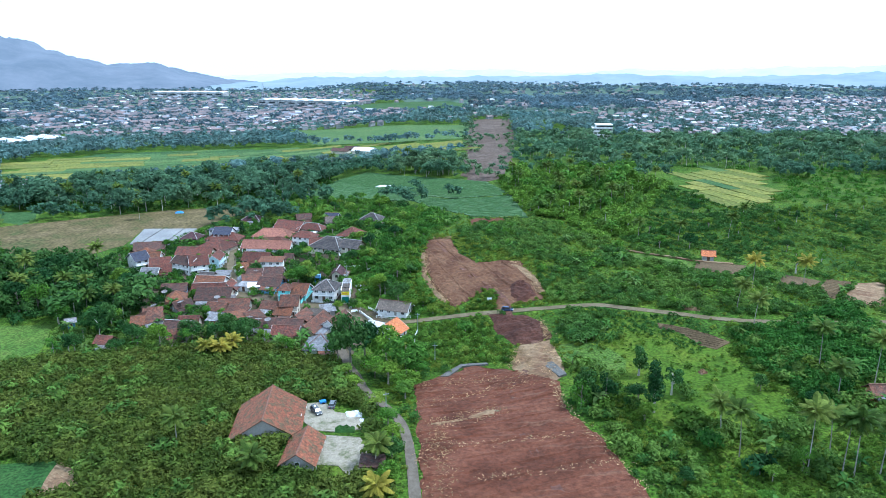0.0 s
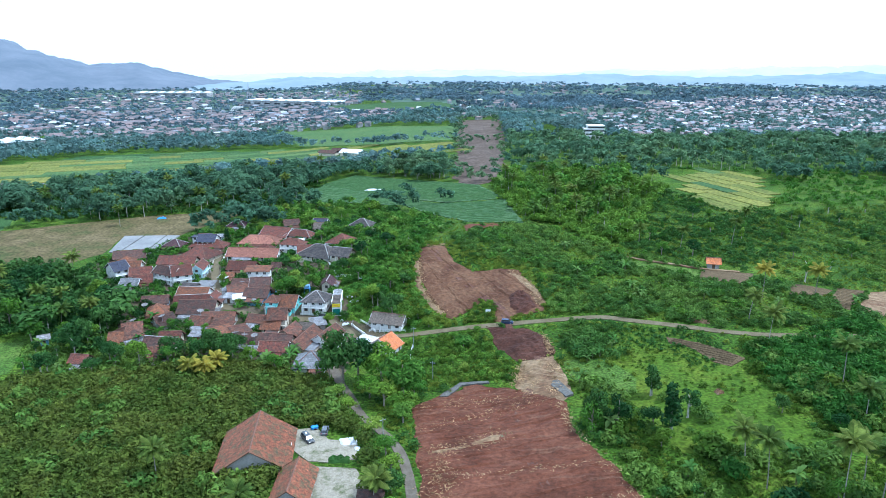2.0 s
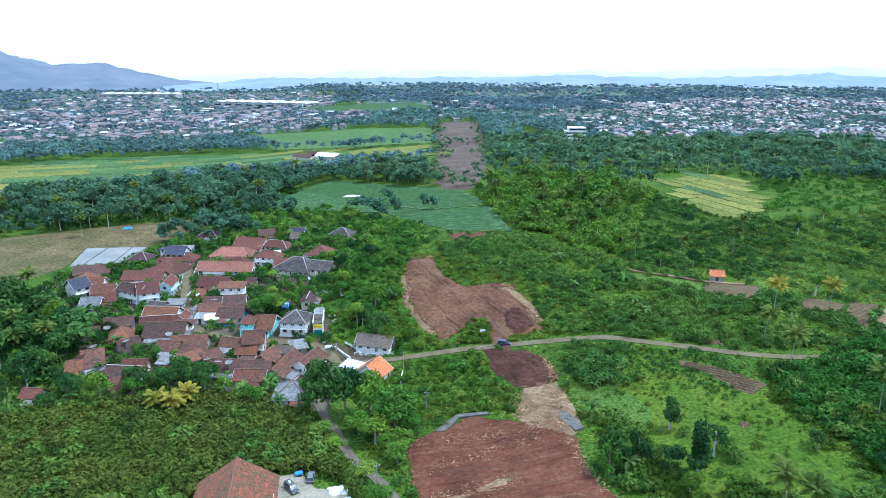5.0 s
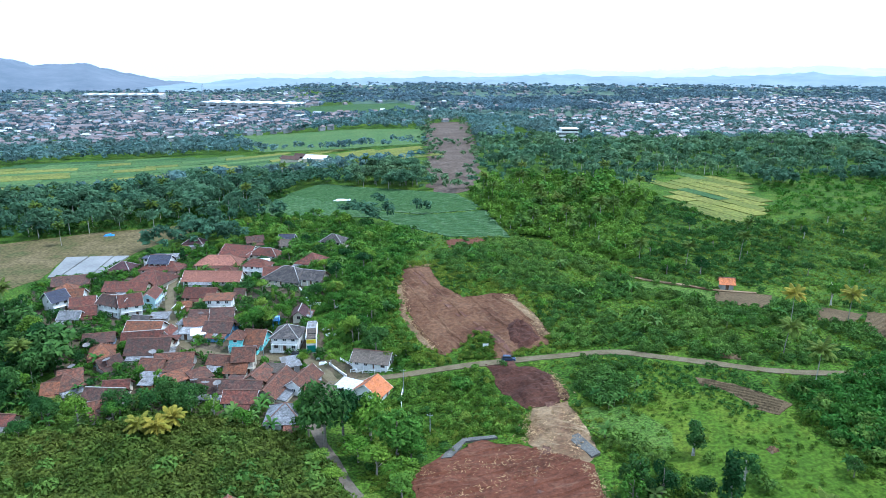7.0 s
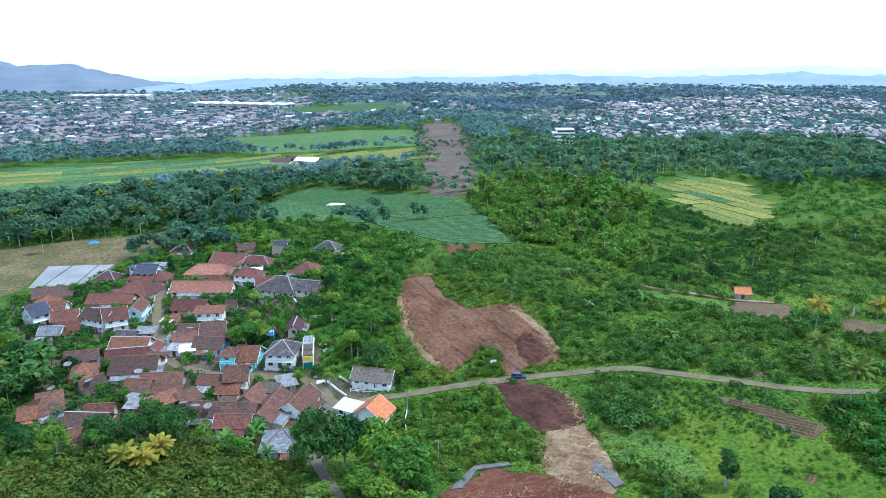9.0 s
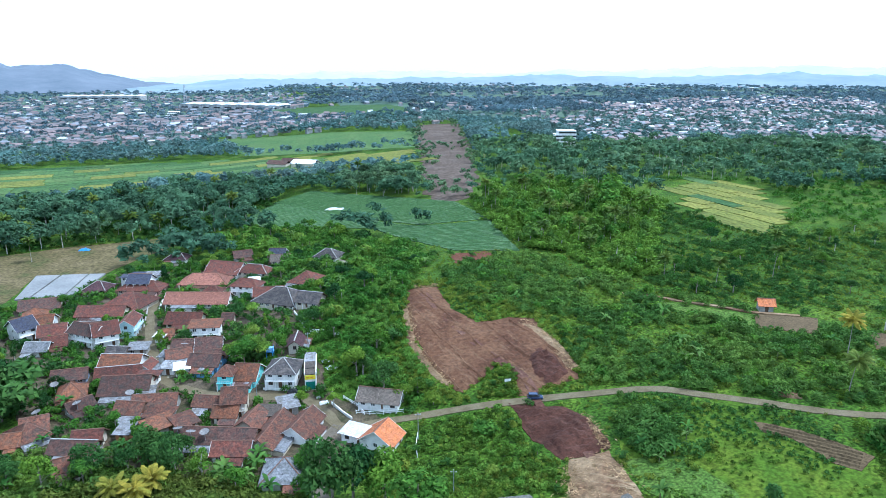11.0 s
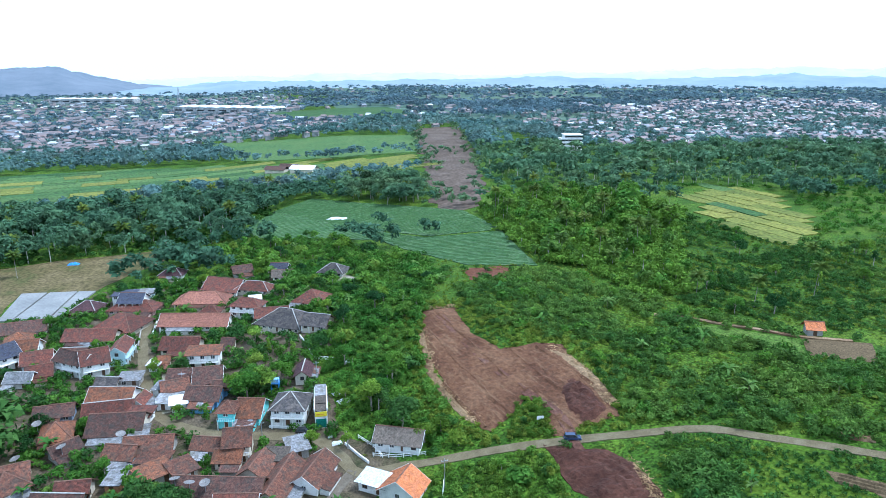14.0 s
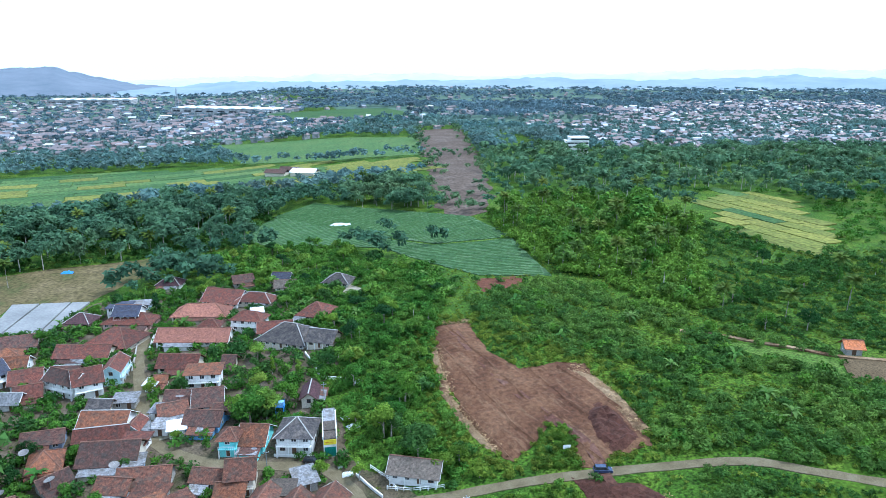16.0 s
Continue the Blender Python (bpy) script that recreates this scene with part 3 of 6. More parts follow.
patch("plain", [(-1900, 1085), (-400, 1085), (600, 1085), (1700, 1085), (4200, 3100), (1500, 3300), (-2200, 3300)], plain_mat, "wide plain with haze mixed into its green", "ground", 0.3, 120, 10, keep=False)
patch("field", MIDCROP_A, crop_mat, "green vegetable rows on a gentle rise", "field", 0.3, 2.2, 0.8, 0, True, "structure", 0.2, 0.9)
patch("field", MIDCROP_C, crop_mat, "grey green fallow rows on the rise", "field", 0.28, 2.4, 0.8, 0, True, "structure", 0.2, 0.9)
patch("field", MIDCROP_B, crop_mat, "grey green vegetable rows", "field", 0.3, 2.2, 0.8, 0, True, "structure", 0.2, 0.9)


def paddies(poly, cell, angle, gold, label):
    """Rice plots of differing ripeness, split by low bunds."""
    xs, ys = [p[0] for p in poly], [p[1] for p in poly]
    cx, cy = sum(xs) / len(xs), sum(ys) / len(ys)
    ca, sa = math.cos(angle), math.sin(angle)
    loc = [((x - cx) * ca + (y - cy) * sa, -(x - cx) * sa + (y - cy) * ca) for x, y in poly]
    u0, u1, v0, v1 = min(p[0] for p in loc), max(p[0] for p in loc), min(p[1] for p in loc), max(p[1] for p in loc)
    v = v0
    while v < v1:
        dv = cell * random.uniform(0.35, 0.7)
        u = u0 + random.uniform(-cell, 0)
        while u < u1:
            du = cell * random.uniform(0.8, 2.2)
            g = 0.35
            quad = [(u + g, v + g), (u + du - g, v + g), (u + du - g, v + dv - g), (u + g, v + dv - g)]
            wq = [(cx + a * ca - b * sa, cy + a * sa + b * ca) for a, b in quad]
            mid = (sum(p[0] for p in wq) / 4, sum(p[1] for p in wq) / 4)
            if inside(poly, *mid):
                patch("rice_plot", wq, paddy_gold if random.random() < gold(*mid) else paddy_green, label, "field", random.uniform(0.3, 0.6), cell * 0.25, 1.4, keep=False)
            u += du
        v += dv
    PATCHES.append((poly, min(xs), max(xs), min(ys), max(ys)))


paddies(PADDY_L, 32, 0.15, lambda x, y: 0.25 + (0.55 if x > 40 or x < -240 else 0), "rice plot among low bunds on the plain")
paddies(PADDY_R, 20, -1.49, lambda x, y: 0.93, "golden ripening rice plot on a low terrace")
patch("culvert_wall", [(38, 193), (40, 195.6), (46.2, 200.8), (54.3, 198.6), (54.6, 197.2), (46.3, 198.9), (40.6, 192.5)], grey_concrete, "grey concrete edge of the earthwork", "wall", 0.6, 1.5, 0.1, keep=False)
patch("culvert_wall", [(70.2, 188.4), (73.4, 188.3), (74.2, 177.6), (71.6, 177.1)], grey_concrete, "grey concrete culvert beside dry stalks", "wall", 0.7, 1.5, 0.1, keep=False)
keep_clear([(-6, 179), (3, 179), (14, 168), (13, 156), (-2, 156)])
keep_clear([(-3, 157.5), (12.5, 156), (13, 135), (-3, 139)])


def rows(name, poly, spacing, angle, h, material, label, category, share=0.3):
    """Raised planted rows across a field, as one mesh."""
    cx, cy = sum(p[0] for p in poly) / len(poly), sum(p[1] for p in poly) / len(poly)
    r = max(math.hypot(p[0] - cx, p[1] - cy) for p in poly)
    ca, sa = math.cos(angle), math.sin(angle)
    verts, faces = [], []
    for v in np.arange(-r, r, spacing):
        prev = None
        for u in np.arange(-r, r, 3.0):
            w = v + 0.16 * spacing * noise.noise(Vector((u * 0.08, v * 0.4, 3)))
            x, y = cx + u * ca - w * sa, cy + u * sa + w * ca
            if not inside(poly, x, y):
                prev = None
                continue
            z = height(x, y) + 0.32
            k = len(verts)
            q = spacing * share
            e = h * (1 + 0.6 * noise.noise(Vector((x * 0.7, y * 0.7, 1))))
            verts += [(x + sa * q, y - ca * q, z - 0.3), (x, y, z + e), (x - sa * q, y + ca * q, z - 0.3)]
            if prev is not None:
                faces += [(prev, k, k + 1, prev + 1), (prev + 1, k + 1, k + 2, prev + 2)]
            prev = k
    return tagged(new(name, mesh_from(name, verts, faces, material)), label, category, kind="stuff")


row_green = surface("row_leaves", [(0.03, 0.075, 0.025), (0.05, 0.1, 0.035), (0.07, 0.12, 0.045)], 0.3, 2.5, 0.9, 0.8, 0.2)
rows("crop_rows", MIDCROP_A, 2.4, 0.35, 0.5, row_green, "green vegetable rows on a gentle rise", "crop")
rows("crop_rows", MIDCROP_B, 2.6, -0.3, 0.4, row_green, "grey green vegetable rows", "crop")
rows("soil_ridges", CLEARING, 8.5, -1.36, 0.5, dirt_long, "low ridges of soil left by the blade", "soil", 0.12)
rows("soil_ridges", NEAR_EARTH, 5.2, 0.08, 0.42, dirt, "long furrows across the cleared red earth", "soil", 0.2)
rows("soil_ridges", PLOUGH, 1.3, 2.2, 0.25, plough_mat, "ridges of ploughed brown soil", "soil")
rows("soil_ridges", FIELDR3, 1.8, 0.4, 0.25, plough_mat, "dark ridges of a vegetable plot", "soil")
rows("crop_rows", GREEN_L, 3.0, 0.3, 0.3, row_green, "low crop rows beside fallow land", "crop")
rows("crop_rows", MIDCROP_C, 3.4, 0.2, 0.4, row_green, "sparse rows on fallow land", "crop")


# ---- building blocks ----
def part(name, bm, material, parent, label=""):
    me = bpy.data.meshes.new(name)
    bm.to_mesh(me)
    bm.free()
    me.materials.append(material)
    ob = new(name, me)
    ob.parent = parent
    if label:
        ob["label"] = label
    return ob


def raw(name, verts, faces, material, parent, label="", uvs=None):
    me = mesh_from(name, verts, faces, material)
    if uvs:
        layer = me.uv_layers.new()
        for loop in me.loops:
            layer.data[loop.index].uv = uvs[loop.vertex_index]
    ob = new(name, me)
    ob.parent = parent
    if label:
        ob["label"] = label
    return ob


def box(bm, x0, y0, z0, x1, y1, z1, bevel=0.0):
    r = bmesh.ops.create_cube(bm, size=1, matrix=Matrix.Translation(((x0 + x1) / 2, (y0 + y1) / 2, (z0 + z1) / 2)) @ Matrix.Diagonal((x1 - x0, y1 - y0, z1 - z0, 1)))
    if bevel:
        es = {e for v in r["verts"] for e in v.link_edges}
        bmesh.ops.bevel(bm, geom=list(es), offset=bevel, segments=1, affect="EDGES")
    return bm


def thing(name, x, y, z, turn=0, label="", category="", group="", kind=""):
    ob = new(name)
    ob.matrix_basis = pose(x, y, z, 0, 0, turn)
    return tagged(ob, label, category, group, kind)


def slope(name, corners, material, parent, label="", thick=0.14):
    """One roof plane: a sagging slab with tile courses along its eave. corners: eave left, eave right, top right, top left."""
    a, b, c, d = (Vector(p) for p in corners)
    nrm = (b - a).cross(d - a).normalized()
    nu, nv = max(2, int((b - a).length / 1.6)), 4
    verts, uvs, faces = [], [], []
    width, rise = (b - a).length, ((d + c) / 2 - (a + b) / 2).length
    for j in range(nv + 1):
        for i in range(nu + 1):
            s, t = i / nu, j / nv
            p = a.lerp(b, s).lerp(d.lerp(c, s), t)
            p = p - nrm * (0.12 * math.sin(math.pi * t) * (0.6 + 0.4 * math.sin(3 * s + width)) + 0.03 * noise.noise(p))
            verts.append(p)
            q = p - a
            e = (b - a).normalized()
            uvs.append((q.dot(e), q.dot((nrm.cross(e)))))
    m = len(verts)
    verts += [p - nrm * thick for p in verts]
    uvs += uvs
    w = nu + 1
    for j in range(nv):
        for i in range(nu):
            q = (j * w + i, j * w + i + 1, (j + 1) * w + i + 1, (j + 1) * w + i)
            faces += [q, tuple(k + m for k in reversed(q))]
    rim = [i for i in range(w)] + [j * w + nu for j in range(1, nv + 1)] + [nv * w + i for i in range(nu - 1, -1, -1)] + [j * w for j in range(nv - 1, 0, -1)]
    for p, q in zip(rim, rim[1:] + rim[:1]):
        faces.append((q, p, p + m, q + m))
    return raw(name, [tuple(v) for v in verts], faces, material, parent, label, uvs)


def cap(name, p, q, material, parent, r=0.16):
    """A row of ridge tiles."""
    p, q = Vector(p), Vector(q)
    d = (q - p).normalized()
    s = d.cross(Vector((0, 0, 1))).normalized()
    u = s.cross(d)
    n = max(2, int((q - p).length / 0.6))
    verts, faces = [], []
    for i in range(n + 1):
        c = p.lerp(q, i / n) + u * (0.03 * (i % 2))
        for k in range(5):
            a = math.pi * k / 4
            verts.append(c + s * math.cos(a) * r * 1.25 + u * math.sin(a) * r - u * 0.04)
    for i in range(n):
        for k in range(4):
            faces.append((i * 5 + k, i * 5 + k + 1, i * 5 + k + 6, i * 5 + k + 5))
    return raw(name, [tuple(v) for v in verts], faces, material, parent)


def opening(root, wall_y, x, z, w, h, kind="window", side=None):
    """A framed window or a door set on a wall. side: None for the front, else the turn about the house."""
    hold = new(kind)
    hold.parent = root
    hold.matrix_basis = (pose(0, 0, 0, 0, 0, side) if side else Matrix()) @ pose(x, wall_y, z)
    bm = bmesh.new()
    f = 0.09
    for q in ((-w / 2 - f, 0, w / 2 + f, f), (-w / 2 - f, h - f, w / 2 + f, h)):
        box(bm, q[0], -0.07, q[1], q[2], 0.02, q[3])
    for q in (-w / 2 - f, w / 2, -f / 2):
        if kind == "window" or q != -f / 2:
            box(bm, q, -0.07, f, q + f, 0.02, h - f)
    part("window_frame" if kind == "window" else "door_frame", bm, white_paint if random.random() < 0.6 else dark_wood, hold)
    bm = box(bmesh.new(), -w / 2, -0.03, f, w / 2, 0.01, h - f)
    part("pane" if kind == "window" else "door_leaf", bm, glass if kind == "window" else dark_wood, hold)
    return hold


HOUSES = []
WORD = {"barn": "mossy orange tile", "red": "red clay tile", "oldred": "weathered red tile", "brown": "dark brown tile", "orange": "orange tile", "tangerine": "bright orange tile", "terracotta": "terracotta tile", "purple": "maroon tile",
        "charcoal": "charcoal tile", "greybrown": "grey brown tile", "slategrey": "grey sheet", "grey": "grey sheet", "navy": "dark blue metal", "white": "white sheet"}
HUE = {"white": "white plaster", "cream": "cream plaster", "grey": "bare cement", "pink": "pink plaster", "paleblue": "pale blue", "teal": "turquoise", "blue": "blue painted", "slate": "blue grey", "orangewall": "orange painted"}


def house(x, y, turn, w, d, storeys, form, roof, wall, extra="beside a lane"):
    w, d = max(w, 4.0) * 1.1, max(d, 4.0) * 1.22
    if form == "gable" and d > w * 1.45:
        w, d, turn = d, w, turn + 90
    HOUSES.append((x, y, turn, w, d))
    over = 0.8
    bw, bd, top = w - 2 * over, d - 2 * over, 1.95 if roof == "barn" else 2.6 * storeys
    zs = [height(x + dx, y + dy) for dx in (-w / 2, 0, w / 2) for dy in (-d / 2, 0, d / 2)]
    z0 = sum(zs) / len(zs)
    kind = {"gable": "gabled", "hip": "hipped", "shed": "lean-to", "flat": "flat"}[form]
    root = thing("house", x, y, z0, turn, f"{HUE[wall]} house with {kind} {WORD[roof]} roof {extra}", "house", "village houses")
    wm, rm = WALL[wall], ROOF[roof]
    rise = {"gable": 0.29 * d, "hip": 0.27 * d, "shed": 0.12 * d, "flat": 0.0}[form]
    lift = over * rise / (d / 2)
    # walls, with gable ends where the roof has them
    t = 0.2
    bm = bmesh.new()
    box(bm, -bw / 2, -bd / 2, min(zs) - z0 - 0.5, bw / 2, -bd / 2 + t, top)
    part("front_wall", bm, wm, root)
    bm = box(bmesh.new(), -bw / 2, bd / 2 - t, min(zs) - z0 - 0.5, bw / 2, bd / 2, top + (rise - 0.2 if form == "shed" else 0))
    part("back_wall", bm, wm, root)
    for s in (-1, 1):
        x0, x1 = sorted((s * bw / 2, s * (bw / 2 - t)))
        lo = min(zs) - z0 - 0.5
        y0, y1 = -bd / 2 + t, bd / 2 - t
        if form == "gable":
            prof = [(y0, lo), (y1, lo), (y1, top), (0, top + rise - lift - 0.16), (y0, top)]
        elif form == "shed":
            prof = [(y0, lo), (y1, lo), (y1, top + rise - 0.25), (y0, top)]
        else:
            prof = [(y0, lo), (y1, lo), (y1, top), (y0, top)]
        k = len(prof)
        verts = [(x0, a, b) for a, b in prof] + [(x1, a, b) for a, b in prof]
        faces = [tuple(range(k))[::-1], tuple(range(k, 2 * k))] + [(i, (i + 1) % k, (i + 1) % k + k, i + k) for i in range(k)]
        raw("side_wall", verts, faces, wm, root)
    e, r, hw, hd = top - lift + 0.02, top + rise + 0.05, w / 2, d / 2
    ridge_mat = pale_ridge if roof in ("charcoal", "purple") or (roof != "barn" and random.random() < 0.1) else ridge_tile
    if form == "gable":
        slope("roof_slope", [(-hw, -hd, e), (hw, -hd, e), (hw, 0, r), (-hw, 0, r)], rm, root)
        slope("roof_slope", [(hw, hd, e), (-hw, hd, e), (-hw, 0, r), (hw, 0, r)], rm, root)
        cap("ridge_cap", (-hw, 0, r), (hw, 0, r), ridge_mat, root)
        for s in (-1, 1):
            for v in (-1, 1):
                a, b = Vector((s * hw, v * hd, e - 0.2)), Vector((s * hw, 0, r - 0.2))
                o = Vector((s * 0.05, 0, 0))
                u = Vector((0, 0, 0.2))
                raw("bargeboard", [tuple(p) for p in (a, b, b + u, a + u, a + o, b + o, b + u + o, a + u + o)], [(0, 1, 2, 3), (7, 6, 5, 4), (0, 4, 5, 1), (2, 6, 7, 3), (0, 3, 7, 4), (1, 5, 6, 2)], white_paint if wall in ("white", "teal", "paleblue") else dark_wood, root)
    elif form == "hip":
        k = max(0.0, hw - hd * 0.95)
        slope("roof_slope", [(-hw, -hd, e), (hw, -hd, e), (k, 0, r), (-k, 0, r)], rm, root)
        slope("roof_slope", [(hw, hd, e), (-hw, hd, e), (-k, 0, r), (k, 0, r)], rm, root)
        slope("roof_slope", [(hw, -hd, e), (hw, hd, e), (k, 0, r), (k, 0, r)], rm, root)
        slope("roof_slope", [(-hw, hd, e), (-hw, -hd, e), (-k, 0, r), (-k, 0, r)], rm, root)
        if k > 0.3:
            cap("ridge_cap", (-k, 0, r), (k, 0, r), ridge_mat, root)
        for sx in (-1, 1):
            for sy in (-1, 1):
                cap("hip_cap", (sx * hw, sy * hd, e + 0.04), (sx * k, 0, r), ridge_mat, root, 0.13)
    elif form == "shed":
        slope("roof_slope", [(-hw, -hd, top), (hw, -hd, top), (hw, hd, top + rise), (-hw, hd, top + rise)], rm, root)
    else:
        slope("roof_slope", [(-hw, -hd, top + 0.05), (hw, -hd, top + 0.05), (hw, hd, top + 0.25), (-hw, hd, top + 0.25)], rm, root, thick=0.25)
    # openings
    n = max(1, int(bw / 2.6))
    for s in range(storeys):
        for i in range(n):
            px = -bw / 2 + bw * (i + 0.5) / n
            if s == 0 and i == n // 2:
                opening(root, -bd / 2, px, 0.1, 0.95, 2.05, "door")
            else:
                opening(root, -bd / 2, px, 2.6 * s + (0.5 if roof == "barn" else 0.95), min(1.2, bw / n - 0.6), 1.25)
        for side in (90, -90):
            opening(root, -bw / 2, 0, 2.6 * s + 0.95, 1.0, 1.2, "window", side)
    if storeys == 2 and form != "flat":
        bm = box(bmesh.new(), -bw / 2, -bd / 2 - 1.1, 2.5, bw / 2, -bd / 2, 2.62)
        part("balcony_floor", bm, wm, root)
        bm = bmesh.new()
        box(bm, -bw / 2, -bd / 2 - 1.1, 3.4, bw / 2, -bd / 2 - 1.03, 3.5)
        for i in range(int(bw / 0.5) + 1):
            px = -bw / 2 + 0.04 + (bw - 0.08) * i / int(bw / 0.5)
            box(bm, px - 0.03, -bd / 2 - 1.09, 2.62, px + 0.03, -bd / 2 - 1.04, 3.4)
        part("balcony_rail", bm, white_paint, root)
        for sx in (-1, 1):
            bm = box(bmesh.new(), sx * (bw / 2 - 0.15) - 0.12, -bd / 2 - 1.08, -0.6, sx * (bw / 2 - 0.15) + 0.12, -bd / 2 - 0.86, 2.5)
            part("post", bm, white_paint, root)
    if storeys == 1 and form in ("gable", "hip") and roof not in ("barn", "tangerine", "greybrown", "charcoal"):
        for _ in range(random.choice((1, 1, 2))):
            lw, ld = random.uniform(0.35, 0.75) * w, random.uniform(1.8, 3.2)
            lx = random.uniform(-w / 2 + lw / 2, w / 2 - lw / 2)
            lm = ROOF[random.choice(("grey", "brown", "oldred", "slategrey", "oldred", roof))]
            za = e - 0.12
            slope("lean_to_roof", [(lx - lw / 2, -hd - ld, za - 0.22 * ld), (lx + lw / 2, -hd - ld, za - 0.22 * ld), (lx + lw / 2, -hd + 0.35, za + 0.05), (lx - lw / 2, -hd + 0.35, za + 0.05)], lm, root)
            part("lean_to_wall", box(bmesh.new(), lx - lw / 2 + 0.3, -hd - ld + 0.5, min(zs) - z0 - 0.8, lx + lw / 2 - 0.3, -hd + 0.5, za - 0.22 * ld - 0.1), WALL[random.choice(("grey", "cream", wall))], root)
    elif w > 9 and form != "shed":
        for i in range(4):
            px = -bw / 2 + 0.3 + (bw - 0.6) * i / 3
            bm = box(bmesh.new(), px - 0.09, -hd + 0.12, -0.6, px + 0.09, -hd + 0.3, e + 0.02)
            part("veranda_post", bm, white_paint, root)
    return root


# ---- the village ----
house(-72.1, 393.8, -20, 10.1, 8, 1, "hip", "purple", "pink")
house(-52.8, 386.2, -18, 18.3, 9, 1, "hip", "red", "pink")
house(-53.6, 388.4, -17, 9.9, 8, 2, "gable", "navy", "white")
house(-58.5, 398.2, -13, 8.6, 7, 2, "flat", "navy", "white")
house(-54.9, 366.8, -28, 16.1, 13, 1, "hip", "red", "cream")
house(-63.9, 356.7, -15, 17.7, 8, 1, "gable", "red", "cream")
house(-50.7, 335.4, -7, 6.1, 10, 2, "gable", "red", "paleblue")
house(-57.7, 328.1, 14, 8.5, 9, 2, "gable", "red", "white")
house(-63.7, 330.1, -38, 12.5, 7, 2, "gable", "brown", "white")
house(-89.1, 343.5, 39, 7.5, 9, 2, "gable", "navy", "white")
house(-90.0, 363.2, 9, 9.3, 8, 1, "hip", "orange", "white")
house(-90.8, 374.6, 4, 14.6, 8, 1, "gable", "brown", "cream")
house(-42.2, 432.3, -16, 10.9, 8, 1, "hip", "purple", "white")
house(-78.1, 340.8, 5, 9.4, 8, 1, "gable", "red", "white")
house(-74.5, 328.7, 8, 7.6, 7, 1, "gable", "red", "cream")
house(-47.7, 301.0, -15, 12.6, 9, 1, "gable", "orange", "white")
house(-47.7, 293.7, -3, 13.1, 6, 1, "gable", "red", "cream")
house(-43.4, 282.4, -10, 13.7, 10, 1, "gable", "brown", "cream")
house(-33.8, 268.4, -8, 11.8, 8, 1, "gable", "oldred", "grey")
house(-62.7, 296.7, -0, 10.1, 6, 1, "gable", "brown", "slate")
house(-59.5, 284.0, 7, 8.0, 9, 1, "hip", "orange", "slate")
house(-55.5, 273.9, 36, 7.3, 5, 1, "gable", "brown", "grey")
house(-64.4, 264.5, 10, 6.8, 8, 1, "gable", "oldred", "cream")
house(-48.7, 252.9, -6, 7.4, 7, 1, "gable", "red", "cream")
house(-51.1, 249.1, -18, 11.5, 6, 1, "gable", "brown", "grey")
house(-40.2, 254.8, -17, 4.4, 5, 1, "shed", "grey", "orangewall")
house(-39.7, 296.3, -15, 4.4, 6, 1, "gable", "red", "white")
house(-27.2, 357.3, -16, 24.5, 9, 1, "gable", "terracotta", "white")
house(-26.1, 384.7, -14, 20.6, 10, 1, "hip", "terracotta", "cream")
house(-16.8, 398.1, -31, 16.3, 11, 1, "gable", "red", "white")
house(-4.3, 391.0, -27, 14.9, 8, 1, "hip", "red", "cream")
house(-7.7, 361.0, -26, 12.1, 7, 2, "hip", "red", "white")
house(-22.3, 368.0, -18, 8.2, 6, 1, "hip", "red", "cream")
house(6.0, 339.1, -34, 18.2, 13, 1, "hip", "charcoal", "cream")
house(16.4, 328.1, -31, 9.6, 8, 1, "gable", "charcoal", "cream")
house(17.5, 359.3, -32, 11.7, 11, 1, "hip", "red", "white")
house(31.0, 398.4, -27, 11.7, 9, 1, "hip", "charcoal", "white")
house(-30.7, 335.0, -17, 12.7, 8, 1, "gable", "red", "cream")
house(-22.4, 318.4, -10, 10.6, 6, 2, "shed", "orange", "white")
house(-28.7, 308.7, -13, 8.2, 6, 1, "gable", "brown", "cream")
house(-20.5, 304.4, -4, 8.5, 9, 1, "gable", "brown", "white")
house(-30.4, 301.5, 9, 7.9, 6, 1, "gable", "oldred", "grey")
house(-21.0, 292.7, -20, 10.0, 7, 1, "gable", "brown", "blue")
house(8.3, 294.8, -12, 5.2, 8, 1, "gable", "purple", "cream")
house(-14.7, 328.7, -18, 4.5, 5, 1, "gable", "brown", "cream")
house(-10.1, 420.9, 11, 8.9, 7, 1, "gable", "brown", "grey")
house(7.5, 416.9, -18, 8.1, 6, 1, "gable", "navy", "white")
house(-14.1, 278.0, -17, 5.5, 6, 2, "hip", "oldred", "teal")
house(-7.7, 279.5, -19, 7.4, 9, 1, "gable", "orange", "teal")
house(3.1, 275.2, -18, 9.7, 9, 2, "hip", "charcoal", "white")
house(-11.4, 261.6, -7, 7.0, 8, 2, "gable", "oldred", "cream")
house(-16.0, 245.1, -19, 20.3, 7, 1, "gable", "brown", "cream")
house(-11.9, 237.5, -15, 9.6, 6, 1, "gable", "red", "white")
house(3.2, 258.1, 9, 5.6, 6, 1, "shed", "grey", "grey")
house(0.6, 224.2, -10, 10.4, 10, 1, "hip", "slategrey", "white")
house(29.8, 252.6, -28, 12.3, 7, 1, "gable", "greybrown", "white")
house(20.3, 237.6, -41, 7.9, 5, 1, "shed", "white", "white")
house(12.7, 138.7, -11, 5.5, 4, 1, "shed", "brown", "grey")
house(-25.1, 255.4, 28, 6.2, 6, 1, "shed", "oldred", "cream")
house(-31.6, 255.6, 29, 8.0, 6, 1, "shed", "orange", "grey")
